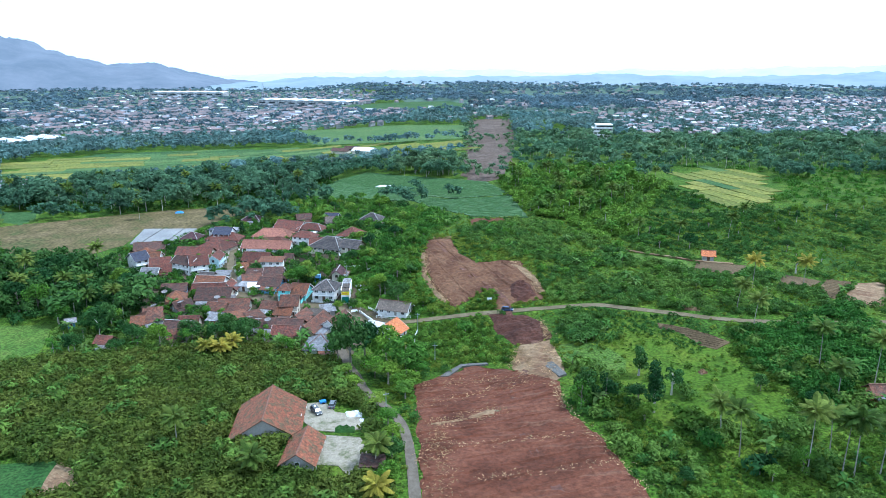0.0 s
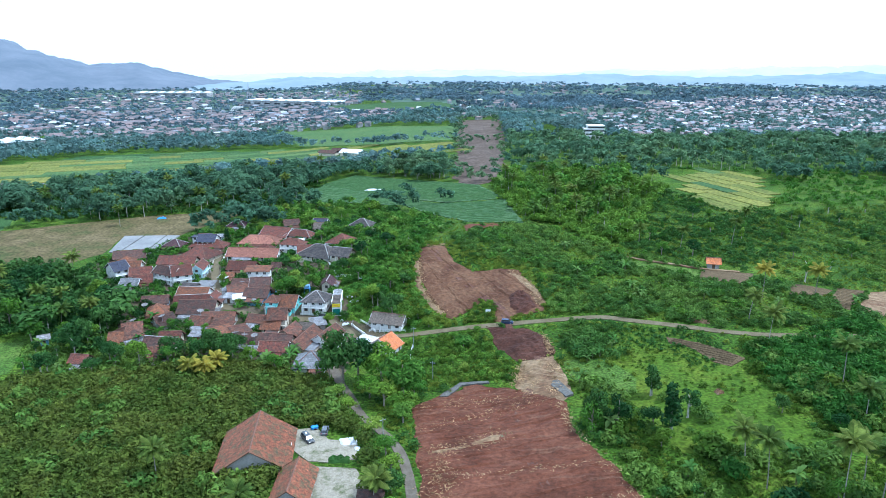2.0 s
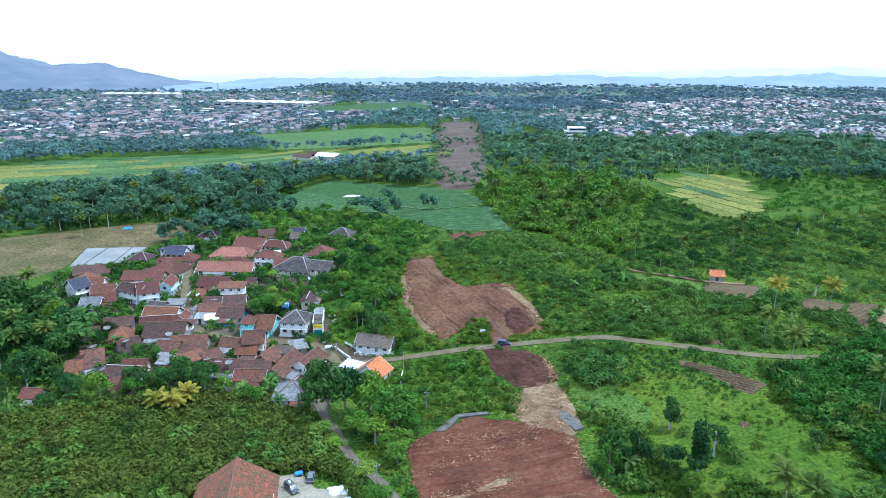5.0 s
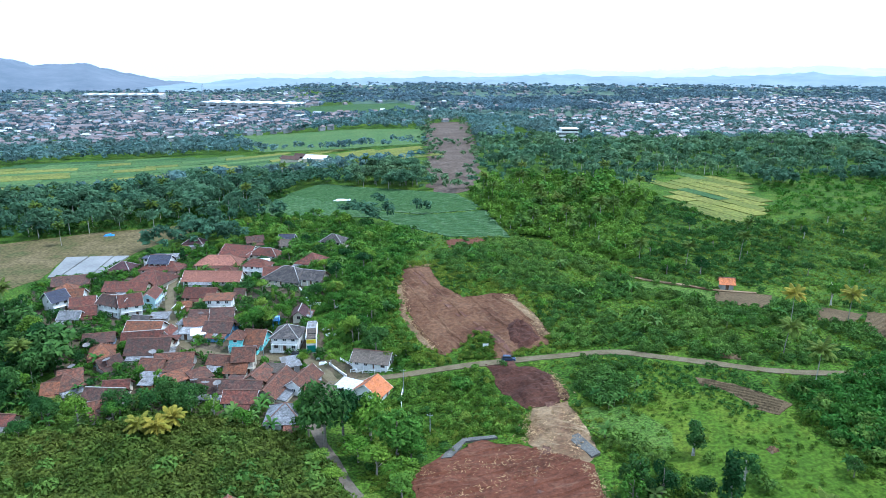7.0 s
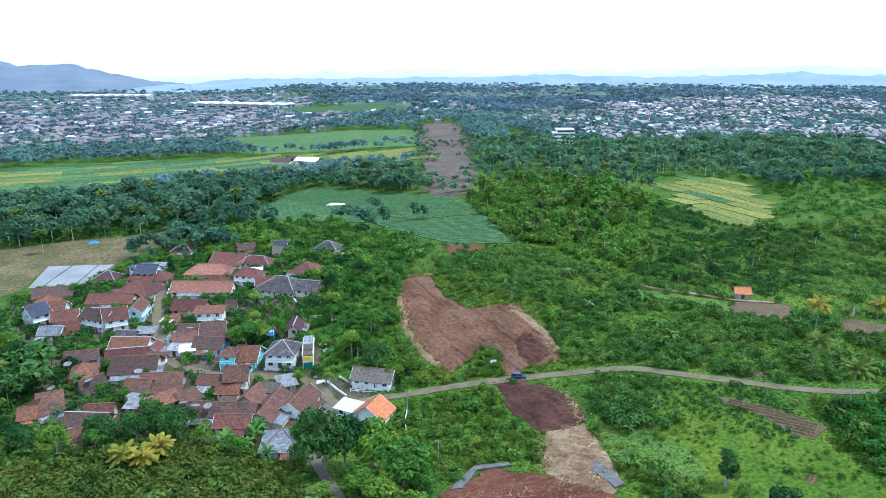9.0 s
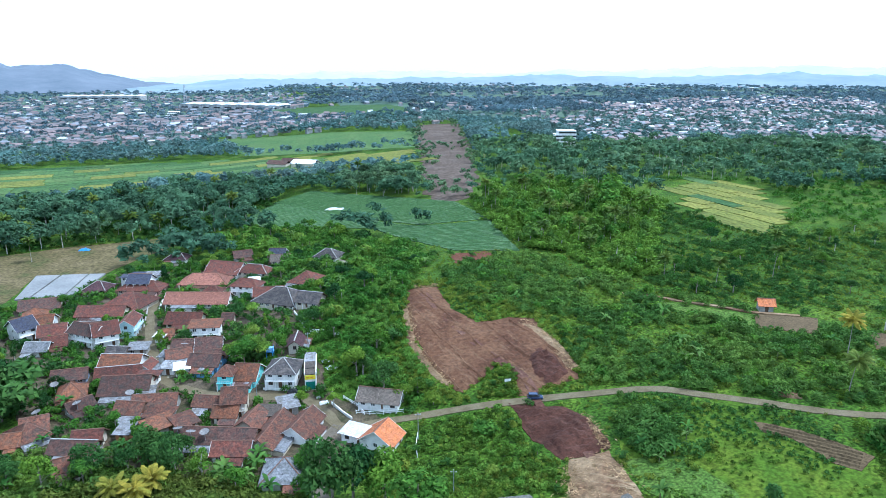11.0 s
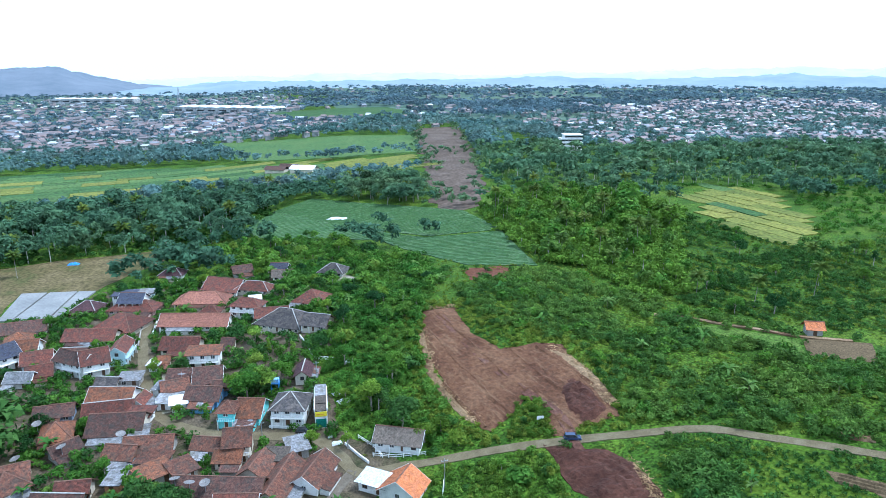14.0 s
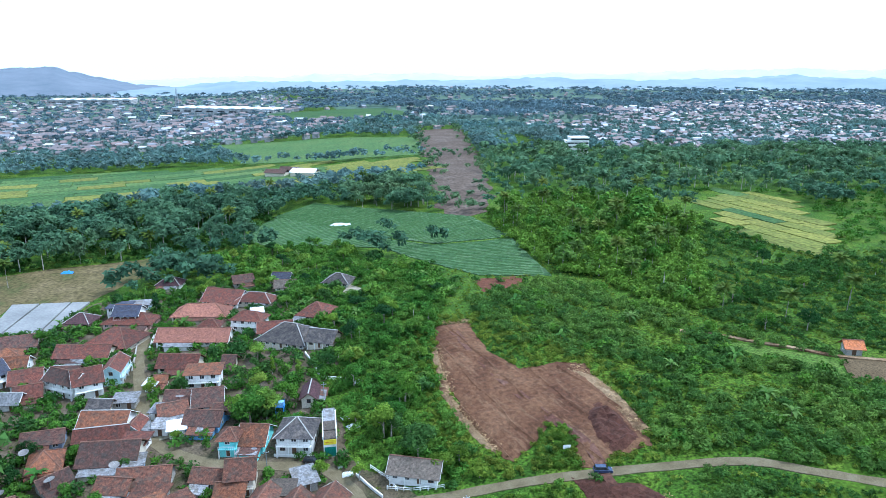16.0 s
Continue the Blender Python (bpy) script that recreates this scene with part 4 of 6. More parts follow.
house(-75.3, 240.5, -18, 6, 5, 1, "gable", "red", "cream")
house(-68.3, 257.9, 1, 4.9, 6, 1, "gable", "orange", "cream")
house(-65.4, 261.2, 32, 8.4, 9, 1, "hip", "oldred", "cream")
house(-7.1, 251.3, 64, 9.0, 6.5, 1, "gable", "oldred", "cream")
house(-1.9, 243.9, 65, 16.2, 6.5, 1, "gable", "oldred", "cream")
house(6.4, 245.5, 59, 12.3, 7, 1, "gable", "oldred", "white")
house(26.2, 233.5, 52, 7.8, 9, 1, "gable", "tangerine", "white")
house(-12.9, 165.9, 86, 17.9, 15, 1, "gable", "barn", "grey")
house(-3.6, 148.2, 79, 12.3, 7.5, 1, "gable", "barn", "grey")
house(166, 256.5, -25, 5.5, 4.6, 1, "gable", "tangerine", "grey", "beside a plot")
house(141.5, 134.5, -10, 5, 4.5, 1, "gable", "oldred", "orangewall", "among palms")
house(-94.6, 263.6, 20, 4, 4, 1, "shed", "grey", "blue", "among trees")
house(-50.5, 241.4, 15, 8, 5.5, 1, "gable", "oldred", "cream", "among trees")

# smaller houses, kitchens and sheds packed between the larger ones
for x, y, w, d, form, roof, wall in (
    (-44.7, 313.5, 7, 5, "shed", "grey", "grey"),
    (-51.1, 312.6, 7, 4.5, "gable", "charcoal", "cream"),
    (-34.0, 302.7, 5, 4.5, "shed", "slategrey", "white"),
    (-32.5, 293.3, 5, 4.5, "shed", "grey", "white"),
    (-28.6, 291.0, 5, 4.5, "shed", "white", "white"),
    (-18.4, 264.7, 9, 5.5, "gable", "oldred", "grey"),
    (-13.8, 257.7, 7, 5.5, "gable", "orange", "cream"),
    (1.1, 350.3, 12, 7, "gable", "red", "white"),
    (-52.1, 406.1, 9, 6, "flat", "grey", "paleblue"),
    (8.1, 403.7, 9, 6.5, "gable", "greybrown", "cream"),
    (-37.5, 276.7, 5, 4.5, "shed", "grey", "blue"),
    (-40.3, 267.1, 8, 6, "gable", "oldred", "cream"),
    (-79.1, 325.3, 8, 6, "gable", "slategrey", "white"),
    (-38.4, 322.1, 4.2, 4, "shed", "white", "white"),
    (-35.6, 323.6, 4.2, 4.2, "gable", "orange", "cream"),
    (-66.2, 341.2, 8, 6, "gable", "brown", "cream"),
    (-84.7, 354.6, 8, 7, "gable", "orange", "white"),
    (-4.8, 374.3, 5, 4.5, "shed", "white", "white"),
    (-2.3, 254.9, 6, 5, "shed", "greybrown", "grey"),
    (-32.2, 261.7, 8, 5, "shed", "oldred", "grey"),
    (-38.6, 287.5, 7, 5, "shed", "red", "white"),
    (-16.3, 296.1, 5, 5, "gable", "brown", "blue"),
):
    house(x, y, random.uniform(-24, 4), w, d, 1, form, roof, wall, "among neighbours")


# ---- plants ----
rng = np.random.default_rng(4)


def leaves(points, normals, size, aspect=0.55, jitter=0.6):
    """A diamond-shaped spray of leaf for each point."""
    n = len(points)
    nr = normals + rng.normal(0, jitter, (n, 3))
    nr /= np.linalg.norm(nr, axis=1)[:, None] + 1e-9
    a = np.cross(nr, rng.normal(0, 1, (n, 3)))
    a /= np.linalg.norm(a, axis=1)[:, None] + 1e-9
    b = np.cross(nr, a)
    s = size * rng.uniform(0.65, 1.35, (n, 1))
    v = np.stack([points - a * s, points + a * s * 0.55 - b * s * aspect, points + a * s * 0.7 + b * s * aspect + nr * s * 0.2], 1).reshape(-1, 3)
    f = np.arange(3 * n).reshape(-1, 3)
    return v, f


def lobes(specs, count, size, lower=-0.35):
    """Sprays over a set of lobes (x, y, z, rx, ry, rz), with gaps between."""
    pts, nrm = [], []
    area = np.array([s[3] * s[4] + s[3] * s[5] for s in specs])
    for s, k in zip(specs, (area / area.sum() * count).astype(int) + 1):
        d = rng.normal(0, 1, (k * 3, 3))
        d /= np.linalg.norm(d, axis=1)[:, None]
        d = d[d[:, 2] > lower][:k]
        r = rng.uniform(0.72, 1.08, (len(d), 1))
        pts.append(np.array(s[:3]) + d * r * np.array(s[3:]))
        nrm.append(d + np.array((0, 0, 0.35)))
    return leaves(np.concatenate(pts), np.concatenate(nrm), size)


def crown(kind, count, size):
    """Lobes for a crown of unit height: the foot of the tree is at 0, its top at 1."""
    specs = []
    if kind == "broad":
        for _ in range(7):
            a, r = rng.uniform(0, 6.28), rng.uniform(0.12, 0.3)
            q = rng.uniform(0.14, 0.22)
            specs.append((r * math.cos(a), r * math.sin(a), rng.uniform(0.48, 0.82), q, q, q * 0.8))
        specs.append((0, 0, 0.72, 0.25, 0.25, 0.24))
    elif kind == "tall":
        for _ in range(6):
            a, r = rng.uniform(0, 6.28), rng.uniform(0.04, 0.17)
            q = rng.uniform(0.09, 0.14)
            specs.append((r * math.cos(a), r * math.sin(a), rng.uniform(0.5, 0.9), q, q, q * 0.9))
    elif kind == "column":
        for k in range(6):
            q = 0.15 - 0.012 * k
            specs.append((rng.uniform(-0.06, 0.06), rng.uniform(-0.06, 0.06), 0.36 + 0.1 * k, q, q, 0.11))
    elif kind == "shrub":
        for _ in range(4):
            a, r = rng.uniform(0, 6.28), rng.uniform(0.1, 0.45)
            q = rng.uniform(0.3, 0.5)
            specs.append((r * math.cos(a), r * math.sin(a), rng.uniform(0.3, 0.6), q, q, q * 0.8))
    elif kind == "bamboo":
        for _ in range(9):
            a, r = rng.uniform(0, 6.28), rng.uniform(0.1, 0.38)
            specs.append((r * math.cos(a), r * math.sin(a), rng.uniform(0.35, 0.85) - 0.5 * r, 0.13, 0.13, 0.2))
    return lobes(specs, count, size, -0.8 if kind in ("column", "bamboo") else -0.35), specs


def fast_mesh(name, v, f, material):
    me = bpy.data.meshes.new(name)
    me.vertices.add(len(v))
    me.vertices.foreach_set("co", np.ascontiguousarray(v, dtype=np.float32).ravel())
    k = f.shape[1]
    me.loops.add(f.size)
    me.loops.foreach_set("vertex_index", np.ascontiguousarray(f, dtype=np.int32).ravel())
    me.polygons.add(len(f))
    me.polygons.foreach_set("loop_start", np.arange(0, f.size, k, dtype=np.int32))
    me.materials.append(material)
    me.update(calc_edges=True)
    return me


def tube(path, radii, sides=6):
    verts, faces = [], []
    for i, (p, r) in enumerate(zip(path, radii)):
        d = (Vector(path[min(i + 1, len(path) - 1)]) - Vector(path[max(i - 1, 0)])).normalized()
        s = d.orthogonal().normalized()
        u = d.cross(s)
        for k in range(sides):
            a = 2 * math.pi * k / sides
            verts.append(Vector(p) + (s * math.cos(a) + u * math.sin(a)) * r)
    for i in range(len(path) - 1):
        for k in range(sides):
            faces.append((i * sides + k, i * sides + (k + 1) % sides, (i + 1) * sides + (k + 1) % sides, (i + 1) * sides + k))
    faces.append(tuple(range(sides))[::-1])
    faces.append(tuple((len(path) - 1) * sides + k for k in range(sides)))
    return verts, faces


def trunk_mesh(name, specs, material, r=0.022, top=0.8):
    """A tapered trunk with limbs that reach into the lobes; unit height."""
    verts, faces = tube([(0, 0, -0.03), (0.004, 0.003, top * 0.35), (-0.006, 0.004, top * 0.7), (0.004, 0, top)], [r * 1.5, r, r * 0.75, r * 0.35])
    for s in specs[:7]:
        z = max(0.15, s[2] - 0.22)
        v, f = tube([(0, 0, z), (s[0] * 0.5, s[1] * 0.5, z + (s[2] - z) * 0.6), (s[0], s[1], s[2])], [r * 0.5, r * 0.35, r * 0.12], 4)
        k = len(verts)
        verts += v
        faces += [tuple(i + k for i in q) for q in f]
    return mesh_from(name, [tuple(v) for v in verts], faces, material)


LEAF = {
    "dark": foliage("dark_tree_leaves", [(0.022, 0.066, 0.018), (0.034, 0.09, 0.02), (0.055, 0.118, 0.026)]),
    "mid": foliage("tree_leaves", [(0.055, 0.135, 0.017), (0.09, 0.185, 0.02), (0.14, 0.225, 0.025)]),
    "light": foliage("light_tree_leaves", [(0.075, 0.17, 0.024), (0.115, 0.215, 0.03), (0.17, 0.24, 0.034)]),
    "olive": foliage("plantation_leaves", [(0.04, 0.076, 0.012), (0.068, 0.104, 0.016), (0.105, 0.132, 0.022)], 0.06),
    "bush": foliage("bush_leaves", [(0.045, 0.125, 0.018), (0.075, 0.17, 0.022), (0.125, 0.22, 0.027)], 0.05),
    "scrub": foliage("scrub_leaves", [(0.046, 0.11, 0.021), (0.072, 0.145, 0.026), (0.115, 0.19, 0.032)], 0.045),
    "lush": foliage("lush_leaves", [(0.066, 0.125, 0.014), (0.1, 0.165, 0.017), (0.145, 0.19, 0.024)], 0.05, 0.16),
    "palm": foliage("palm_fronds", [(0.055, 0.1, 0.018), (0.085, 0.13, 0.022), (0.125, 0.165, 0.03)], 0.2),
    "gold": foliage("yellowing_fronds", [(0.2, 0.2, 0.03), (0.3, 0.25, 0.035), (0.36, 0.3, 0.05)], 0.2),
    "banana": foliage("banana_leaves", [(0.05, 0.13, 0.025), (0.08, 0.17, 0.03), (0.13, 0.2, 0.05)], 0.2),
    # Light aerial haze painted into this leaf green as extra blue.
    "woods": foliage("hazed_wood_canopy", [(0.066, 0.135, 0.076), (0.092, 0.17, 0.086), (0.132, 0.205, 0.09)], 0.02, 0.14, 0.4, 0.0, 0.1),
    # More haze blue painted into the leaves of the plain's trees.
    "hazed_plainwood": foliage("hazed_plain_canopy", [(0.085, 0.16, 0.16), (0.11, 0.19, 0.175), (0.145, 0.215, 0.185)], 0.012, 0.1, 0.4, 0.04, 0.03),
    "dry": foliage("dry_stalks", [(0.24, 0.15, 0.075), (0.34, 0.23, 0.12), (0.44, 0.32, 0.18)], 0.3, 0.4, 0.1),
    # Strongest haze tint, pale and blue, painted into the farthest leaves.
    "far": foliage("hazed_far_canopy", [(0.095, 0.15, 0.175), (0.125, 0.18, 0.2), (0.16, 0.21, 0.22)], 0.008, 0.08, 0.4, 0.1, 0.012),
}
PROTO = {}
for kind, count, size in (("broad", 1150, 0.044), ("tall", 700, 0.036), ("column", 800, 0.036), ("shrub", 280, 0.12), ("bamboo", 1100, 0.04)):
    for k in range(3):
        (v, f), specs = crown(kind, count, size)
        PROTO[kind, k] = (v, f, specs)
NAMES = {"broad": "rounded tree", "tall": "slender tall tree", "column": "narrow upright tree", "shrub": "low leafy shrub", "bamboo": "dense bamboo clump"}
MESHES = {}
TREES = []


def tree(kind, x, y, h, leaf="mid", spread=1.0, where="on the grassy land"):
    k = random.randrange(3)
    key = (kind, k, leaf)
    if key not in MESHES:
        v, f, specs = PROTO[kind, k]
        MESHES[key] = (fast_mesh("crown", v, f, LEAF[leaf]), trunk_mesh("trunk", specs, pale_bark if kind in ("tall", "column") else bark, top={"shrub": 0.45}.get(kind, 0.75)))
    name = {"bamboo": "bamboo", "shrub": "shrub"}.get(kind, "tree")
    tone = {"dark": "dark green", "mid": "green", "light": "light green", "olive": "olive green", "lush": "bright green", "bush": "deep green"}.get(leaf, "green")
    root = thing(name, x, y, height(x, y), random.uniform(0, 360), f"{tone} {NAMES[kind]} {where}", name, "trees" if name == "tree" else "")
    root.scale = (h * spread, h * spread, h)
    for nm, me in zip(("crown", "trunk"), MESHES[key]):
        ob = new(nm, me)
        ob.parent = root
    TREES.append((x, y, 0.3 * h * spread))
    return root


def frond(length, droop, leaflets=22):
    """One feathered palm leaf along +x: a rib with a row of leaflets on each side."""
    v, f = [], []
    def at(t):
        return np.array((length * t * (1 - 0.25 * t * droop), 0, length * (0.32 * t - 0.75 * droop * t * t)))
    for i in range(6):
        p = at(i / 5)
        w = 0.05 * (1 - i / 6)
        v += [p + (0, w, 0), p + (0, -w, 0)]
    for i in range(5):
        f.append((2 * i, 2 * i + 1, 2 * i + 3, 2 * i + 2))
    for i in range(leaflets):
        t = 0.12 + 0.86 * i / leaflets
        p, q = at(t), at(min(1, t + 0.06))
        reach = length * 0.21 * math.sin(math.pi * min(0.93, t * 0.85 + 0.12))
        for s in (-1, 1):
            tip = p + np.array((reach * 0.6, s * reach * 0.85, -reach * 0.75))
            k = len(v)
            v += [p, p + (q - p) * 0.75, tip + (0.1, 0, 0), tip]
            f.append((k, k + 1, k + 2, k + 3))
    return np.array(v), np.array(f)


def palm_crown(n, length):
    vs, fs, k = [], [], 0
    for i in range(n):
        v, f = frond(length * rng.uniform(0.85, 1.1), rng.uniform(0.45, 0.95))
        a, tilt = 2.4 * i, 0.95 - 1.35 * i / n + rng.uniform(-0.12, 0.12)
        ca, sa, ct, st = math.cos(a), math.sin(a), math.cos(tilt), math.sin(tilt)
        x, y, z = v[:, 0] * ct - v[:, 2] * st, v[:, 1], v[:, 0] * st + v[:, 2] * ct
        vs.append(np.stack([x * ca - y * sa, x * sa + y * ca, z], 1))
        fs.append(f + k)
        k += len(v)
    return np.concatenate(vs), np.concatenate(fs)


PALM_CROWNS = {leaf: [fast_mesh("crown", *palm_crown(24, 4.6), LEAF[leaf]) for _ in range(3)] for leaf in ("palm", "gold")}
palm_bark = surface("palm_bark", [(0.2, 0.18, 0.15), (0.3, 0.275, 0.235)], 0.8, 6, 0.9, 0.4, 0.03, "object", spread=0.25)
nut_mat = surface("coconuts", [(0.12, 0.09, 0.03), (0.2, 0.16, 0.05)], 2, 8, 0.7, 0.1)


def palm(x, y, h, leaf="palm", size=1.0, where="among shrubs"):
    root = thing("palm_tree", x, y, height(x, y), random.uniform(0, 360), f"{'yellowing' if leaf == 'gold' else 'tall green'} coconut palm with slender trunk {where}", "palm tree", "coconut palms")
    lean = random.uniform(0.0, 0.12) * h
    path = [(0, 0, -0.3), (lean * 0.15, 0, h * 0.35), (lean * 0.5, 0, h * 0.7), (lean, 0, h)]
    v, f = tube(path, [0.18, 0.12, 0.1, 0.09])
    raw("trunk", [tuple(p) for p in v], f, palm_bark, root)
    ob = new("crown", random.choice(PALM_CROWNS[leaf]))
    ob.parent = root
    ob.matrix_basis = Matrix.Translation((lean, 0, h - 0.1)) @ Matrix.Scale(size, 4)
    bm = bmesh.new()
    for k in range(6):
        bmesh.ops.create_icosphere(bm, subdivisions=1, radius=0.15, matrix=Matrix.Translation((lean + 0.25 * math.cos(k), 0.25 * math.sin(k), h - 0.3 - 0.08 * (k % 2))))
    part("fruit_cluster", bm, nut_mat, root)
    TREES.append((x, y, 1.0))
    return root


def banana_blade(length, width, up):
    v, f = [], []
    for i in range(6):
        t = i / 5
        c = np.array((length * t * 0.8, 0, length * (up * t - 0.75 * t * t)))
        w = width * math.sin(math.pi * min(0.97, 0.08 + t * 0.9))
        v += [c + (0, w, w * 0.35), c, c + (0, -w, w * 0.35)]
    for i in range(5):
        f += [(3 * i, 3 * i + 1, 3 * i + 4, 3 * i + 3), (3 * i + 1, 3 * i + 2, 3 * i + 5, 3 * i + 4)]
    return np.array(v), np.array(f)


def banana_crown():
    vs, fs, k = [], [], 0
    for i in range(8):
        v, f = banana_blade(rng.uniform(1.7, 2.4), rng.uniform(0.28, 0.4), rng.uniform(0.5, 1.3))
        a = 2.4 * i + rng.uniform(-0.3, 0.3)
        vs.append(np.stack([v[:, 0] * math.cos(a) - v[:, 1] * math.sin(a), v[:, 0] * math.sin(a) + v[:, 1] * math.cos(a), v[:, 2] + 1.6], 1))
        fs.append(f + k)
        k += len(v)
    return np.concatenate(vs), np.concatenate(fs)


BANANA = [fast_mesh("crown", *banana_crown(), LEAF["banana"]) for _ in range(3)]
v_stem, f_stem = tube([(0, 0, -0.2), (0, 0, 0.9), (0, 0, 1.75)], [0.16, 0.13, 0.08])
BANANA_STEM = mesh_from("stem", [tuple(p) for p in v_stem], f_stem, surface("banana_stem", [(0.12, 0.15, 0.05), (0.2, 0.2, 0.09)], 1, 6, 0.7, 0.1))


def banana(x, y, s=1.0):
    root = thing("banana_plant", x, y, height(x, y), random.uniform(0, 360), "banana plant with broad arching green leaves among shrubs", "banana plant", "banana plants")
    root.scale = (s, s, s)
    for nm, me in (("crown", random.choice(BANANA)), ("stem", BANANA_STEM)):
        ob = new(nm, me)
        ob.parent = root
    TREES.append((x, y, 0.8))


def stuff(name, places, protos, material, label, category):
    """Many plants too dense to count, as one mesh. places: x, y, height, spread."""
    vs, fs, k = [], [], 0
    for x, y, h, s in places:
        v, f = protos[random.randrange(len(protos))]
        a = random.uniform(0, 6.28)
        ca, sa = math.cos(a) * h * s, math.sin(a) * h * s
        vs.append(np.stack([v[:, 0] * ca - v[:, 1] * sa + x, v[:, 0] * sa + v[:, 1] * ca + y, v[:, 2] * h + height(x, y)], 1))
        fs.append(f + k)
        k += len(v)
    if not vs:
        return None
    return tagged(new(name, fast_mesh(name, np.concatenate(vs), np.concatenate(fs), material)), label, category, kind="stuff")


def taken(x, y, gap=0.0):
    for poly, x0, x1, y0, y1 in PATCHES:
        if x0 - gap < x < x1 + gap and y0 - gap < y < y1 + gap and inside(poly, x, y):
            return True
    return y < 420 and (near_road(x, y, gap) or near_house(x, y, gap))


def near_road(x, y, gap):
    for line, width in ROADS:
        for p in line:
            if abs(p.x - x) < 6 and abs(p.y - y) < 6 and (p.x - x) ** 2 + (p.y - y) ** 2 < (width / 2 + 0.5 + gap) ** 2:
                return True
    return False


def near_house(x, y, gap):
    for hx, hy, turn, w, d in HOUSES:
        if abs(hx - x) < 18 and abs(hy - y) < 18:
            a = math.radians(turn)
            u, v = (x - hx) * math.cos(a) + (y - hy) * math.sin(a), -(x - hx) * math.sin(a) + (y - hy) * math.cos(a)
            if abs(u) < w / 2 + 0.4 + gap and abs(v) < d / 2 + 0.4 + gap:
                return True
    return False


def scatter(poly, spacing, gap=0.5, chance=1.0):
    xs, ys = [p[0] for p in poly], [p[1] for p in poly]
    out = []
    for gy in np.arange(min(ys), max(ys), spacing):
        for gx in np.arange(min(xs), max(xs), spacing):
            x, y = gx + random.uniform(-0.55, 0.55) * spacing, gy + random.uniform(-0.55, 0.55) * spacing
            d = noise.noise_vector(Vector((x * 0.06, y * 0.06, 11))) * (1.5 + y * 0.012)
            if random.random() < chance and inside(poly, x + d.x, y + d.y) and not taken(x, y, gap):
                out.append((x, y))
    return out


SMALL = [crown("shrub", 128, 0.14)[0] for _ in range(4)]
CANOPY = [crown("broad", 230, 0.082)[0] for _ in range(5)] + [crown("tall", 160, 0.065)[0] for _ in range(3)]
FAR = [crown("broad", 60, 0.13)[0] for _ in range(5)]
FARMID = [crown("broad", 28, 0.18)[0] for _ in range(5)]
FARTHEST = [crown("broad", 16, 0.22)[0] for _ in range(5)]
CARPET = [crown("shrub", 84, 0.165)[0] for _ in range(5)]
TUFT = [crown("shrub", 26, 0.25)[0] for _ in range(4)]
STEMS = tube([(0, 0, -0.03), (0, 0, 0.7)], [0.02, 0.012], 4)
STEMS = [(np.array([tuple(p) for p in STEMS[0]]), np.array(STEMS[1][:4]))]
PLANTATION = [(-120, 232), (-79.1, 228.6), (-27.1, 231.2), (5, 214), (9, 186.3), (16, 164.3), (15, 100), (-75, 100), (-62.0, 160.3), (-84, 170), (-110, 180)]
WOODS_L = [(-185, 380), (-132.4, 356.8), (-100.8, 345), (-93, 324.3), (-72, 285), (-70, 262), (-77.4, 246), (-102.8, 271.2), (-123.8, 275), (-150, 280)]
GARDEN = [(-102.8, 271.2), (-72, 262), (-59.7, 258.5), (-25.9, 256), (4.7, 226), (6.4, 214.0), (-26.9, 231), (-79.1, 229), (-90.7, 231.1)]
VILLAGE = [(-110, 380), (-60, 425), (40, 420), (45, 380), (30, 330), (12, 300), (14, 262), (6, 240), (-60, 258), (-80, 300)]
BELT = [(-260, 560), (-182.1, 485), (-102.0, 482), (-42.5, 488), (10, 500), (22, 560), (8, 600), (0, 640), (-60, 640), (-131.5, 600), (-200.8, 580)]
CENTER = [(-41.7, 473.4), (29.5, 484), (76.7, 376), (60.5, 325), (47.7, 306.7), (44.3, 261.9), (40.2, 246), (20, 262), (13.2, 286.6), (17.9, 329.7), (-2.6, 421.4)]
BUSH_R = [(72, 346.9), (119.6, 356), (139.3, 292), (160.5, 262), (179.6, 222), (215, 215), (215, 185), (162.0, 188), (138.0, 194), (124, 204), (103, 224), (87.2, 232.8), (92, 265.2), (90, 282), (73, 284)]
WOODS_R = [(127.3, 473.4), (166.4, 507.0), (197.6, 513.9), (222.9, 471.9), (238.2, 426.6), (191.6, 366.8), (168.9, 329.1), (154.7, 302.2), (134.3, 301.2), (135.3, 345.5), (121.3, 366.5), (118.0, 414.2)]
WOODS_R2 = [(215, 740), (604.8, 646.2), (500, 500), (440.9, 464.3), (345, 470), (285, 510), (230.4, 445), (172.9, 570)]
SLOPE_R = [(74, 188), (92.9, 172.3), (112, 165), (126, 172), (131, 186), (160, 178), (225, 170), (180, 90), (71.5, 80), (71.6, 158.3)]
SLOPE_LOW = [(90, 225), (112, 206), (112, 190), (118, 168), (110.7, 159.5), (92.9, 172.3), (80, 190), (80.8, 205)]
STRIP2 = [(39.4, 239), (62.5, 234.0), (62, 220), (64, 200), (62, 195.5), (48.8, 201), (38, 197.8), (24, 190), (24, 215), (30, 230)]
CLUMP = [(63.4, 627.2), (120.0, 582.0), (112.4, 523.5), (91.7, 512), (61.7, 560.5)]
RIGHT_MID = [(180, 232), (232, 320), (262, 345), (330, 345), (430, 440), (520, 420), (330, 230), (230, 190)]

# single trees that stand out
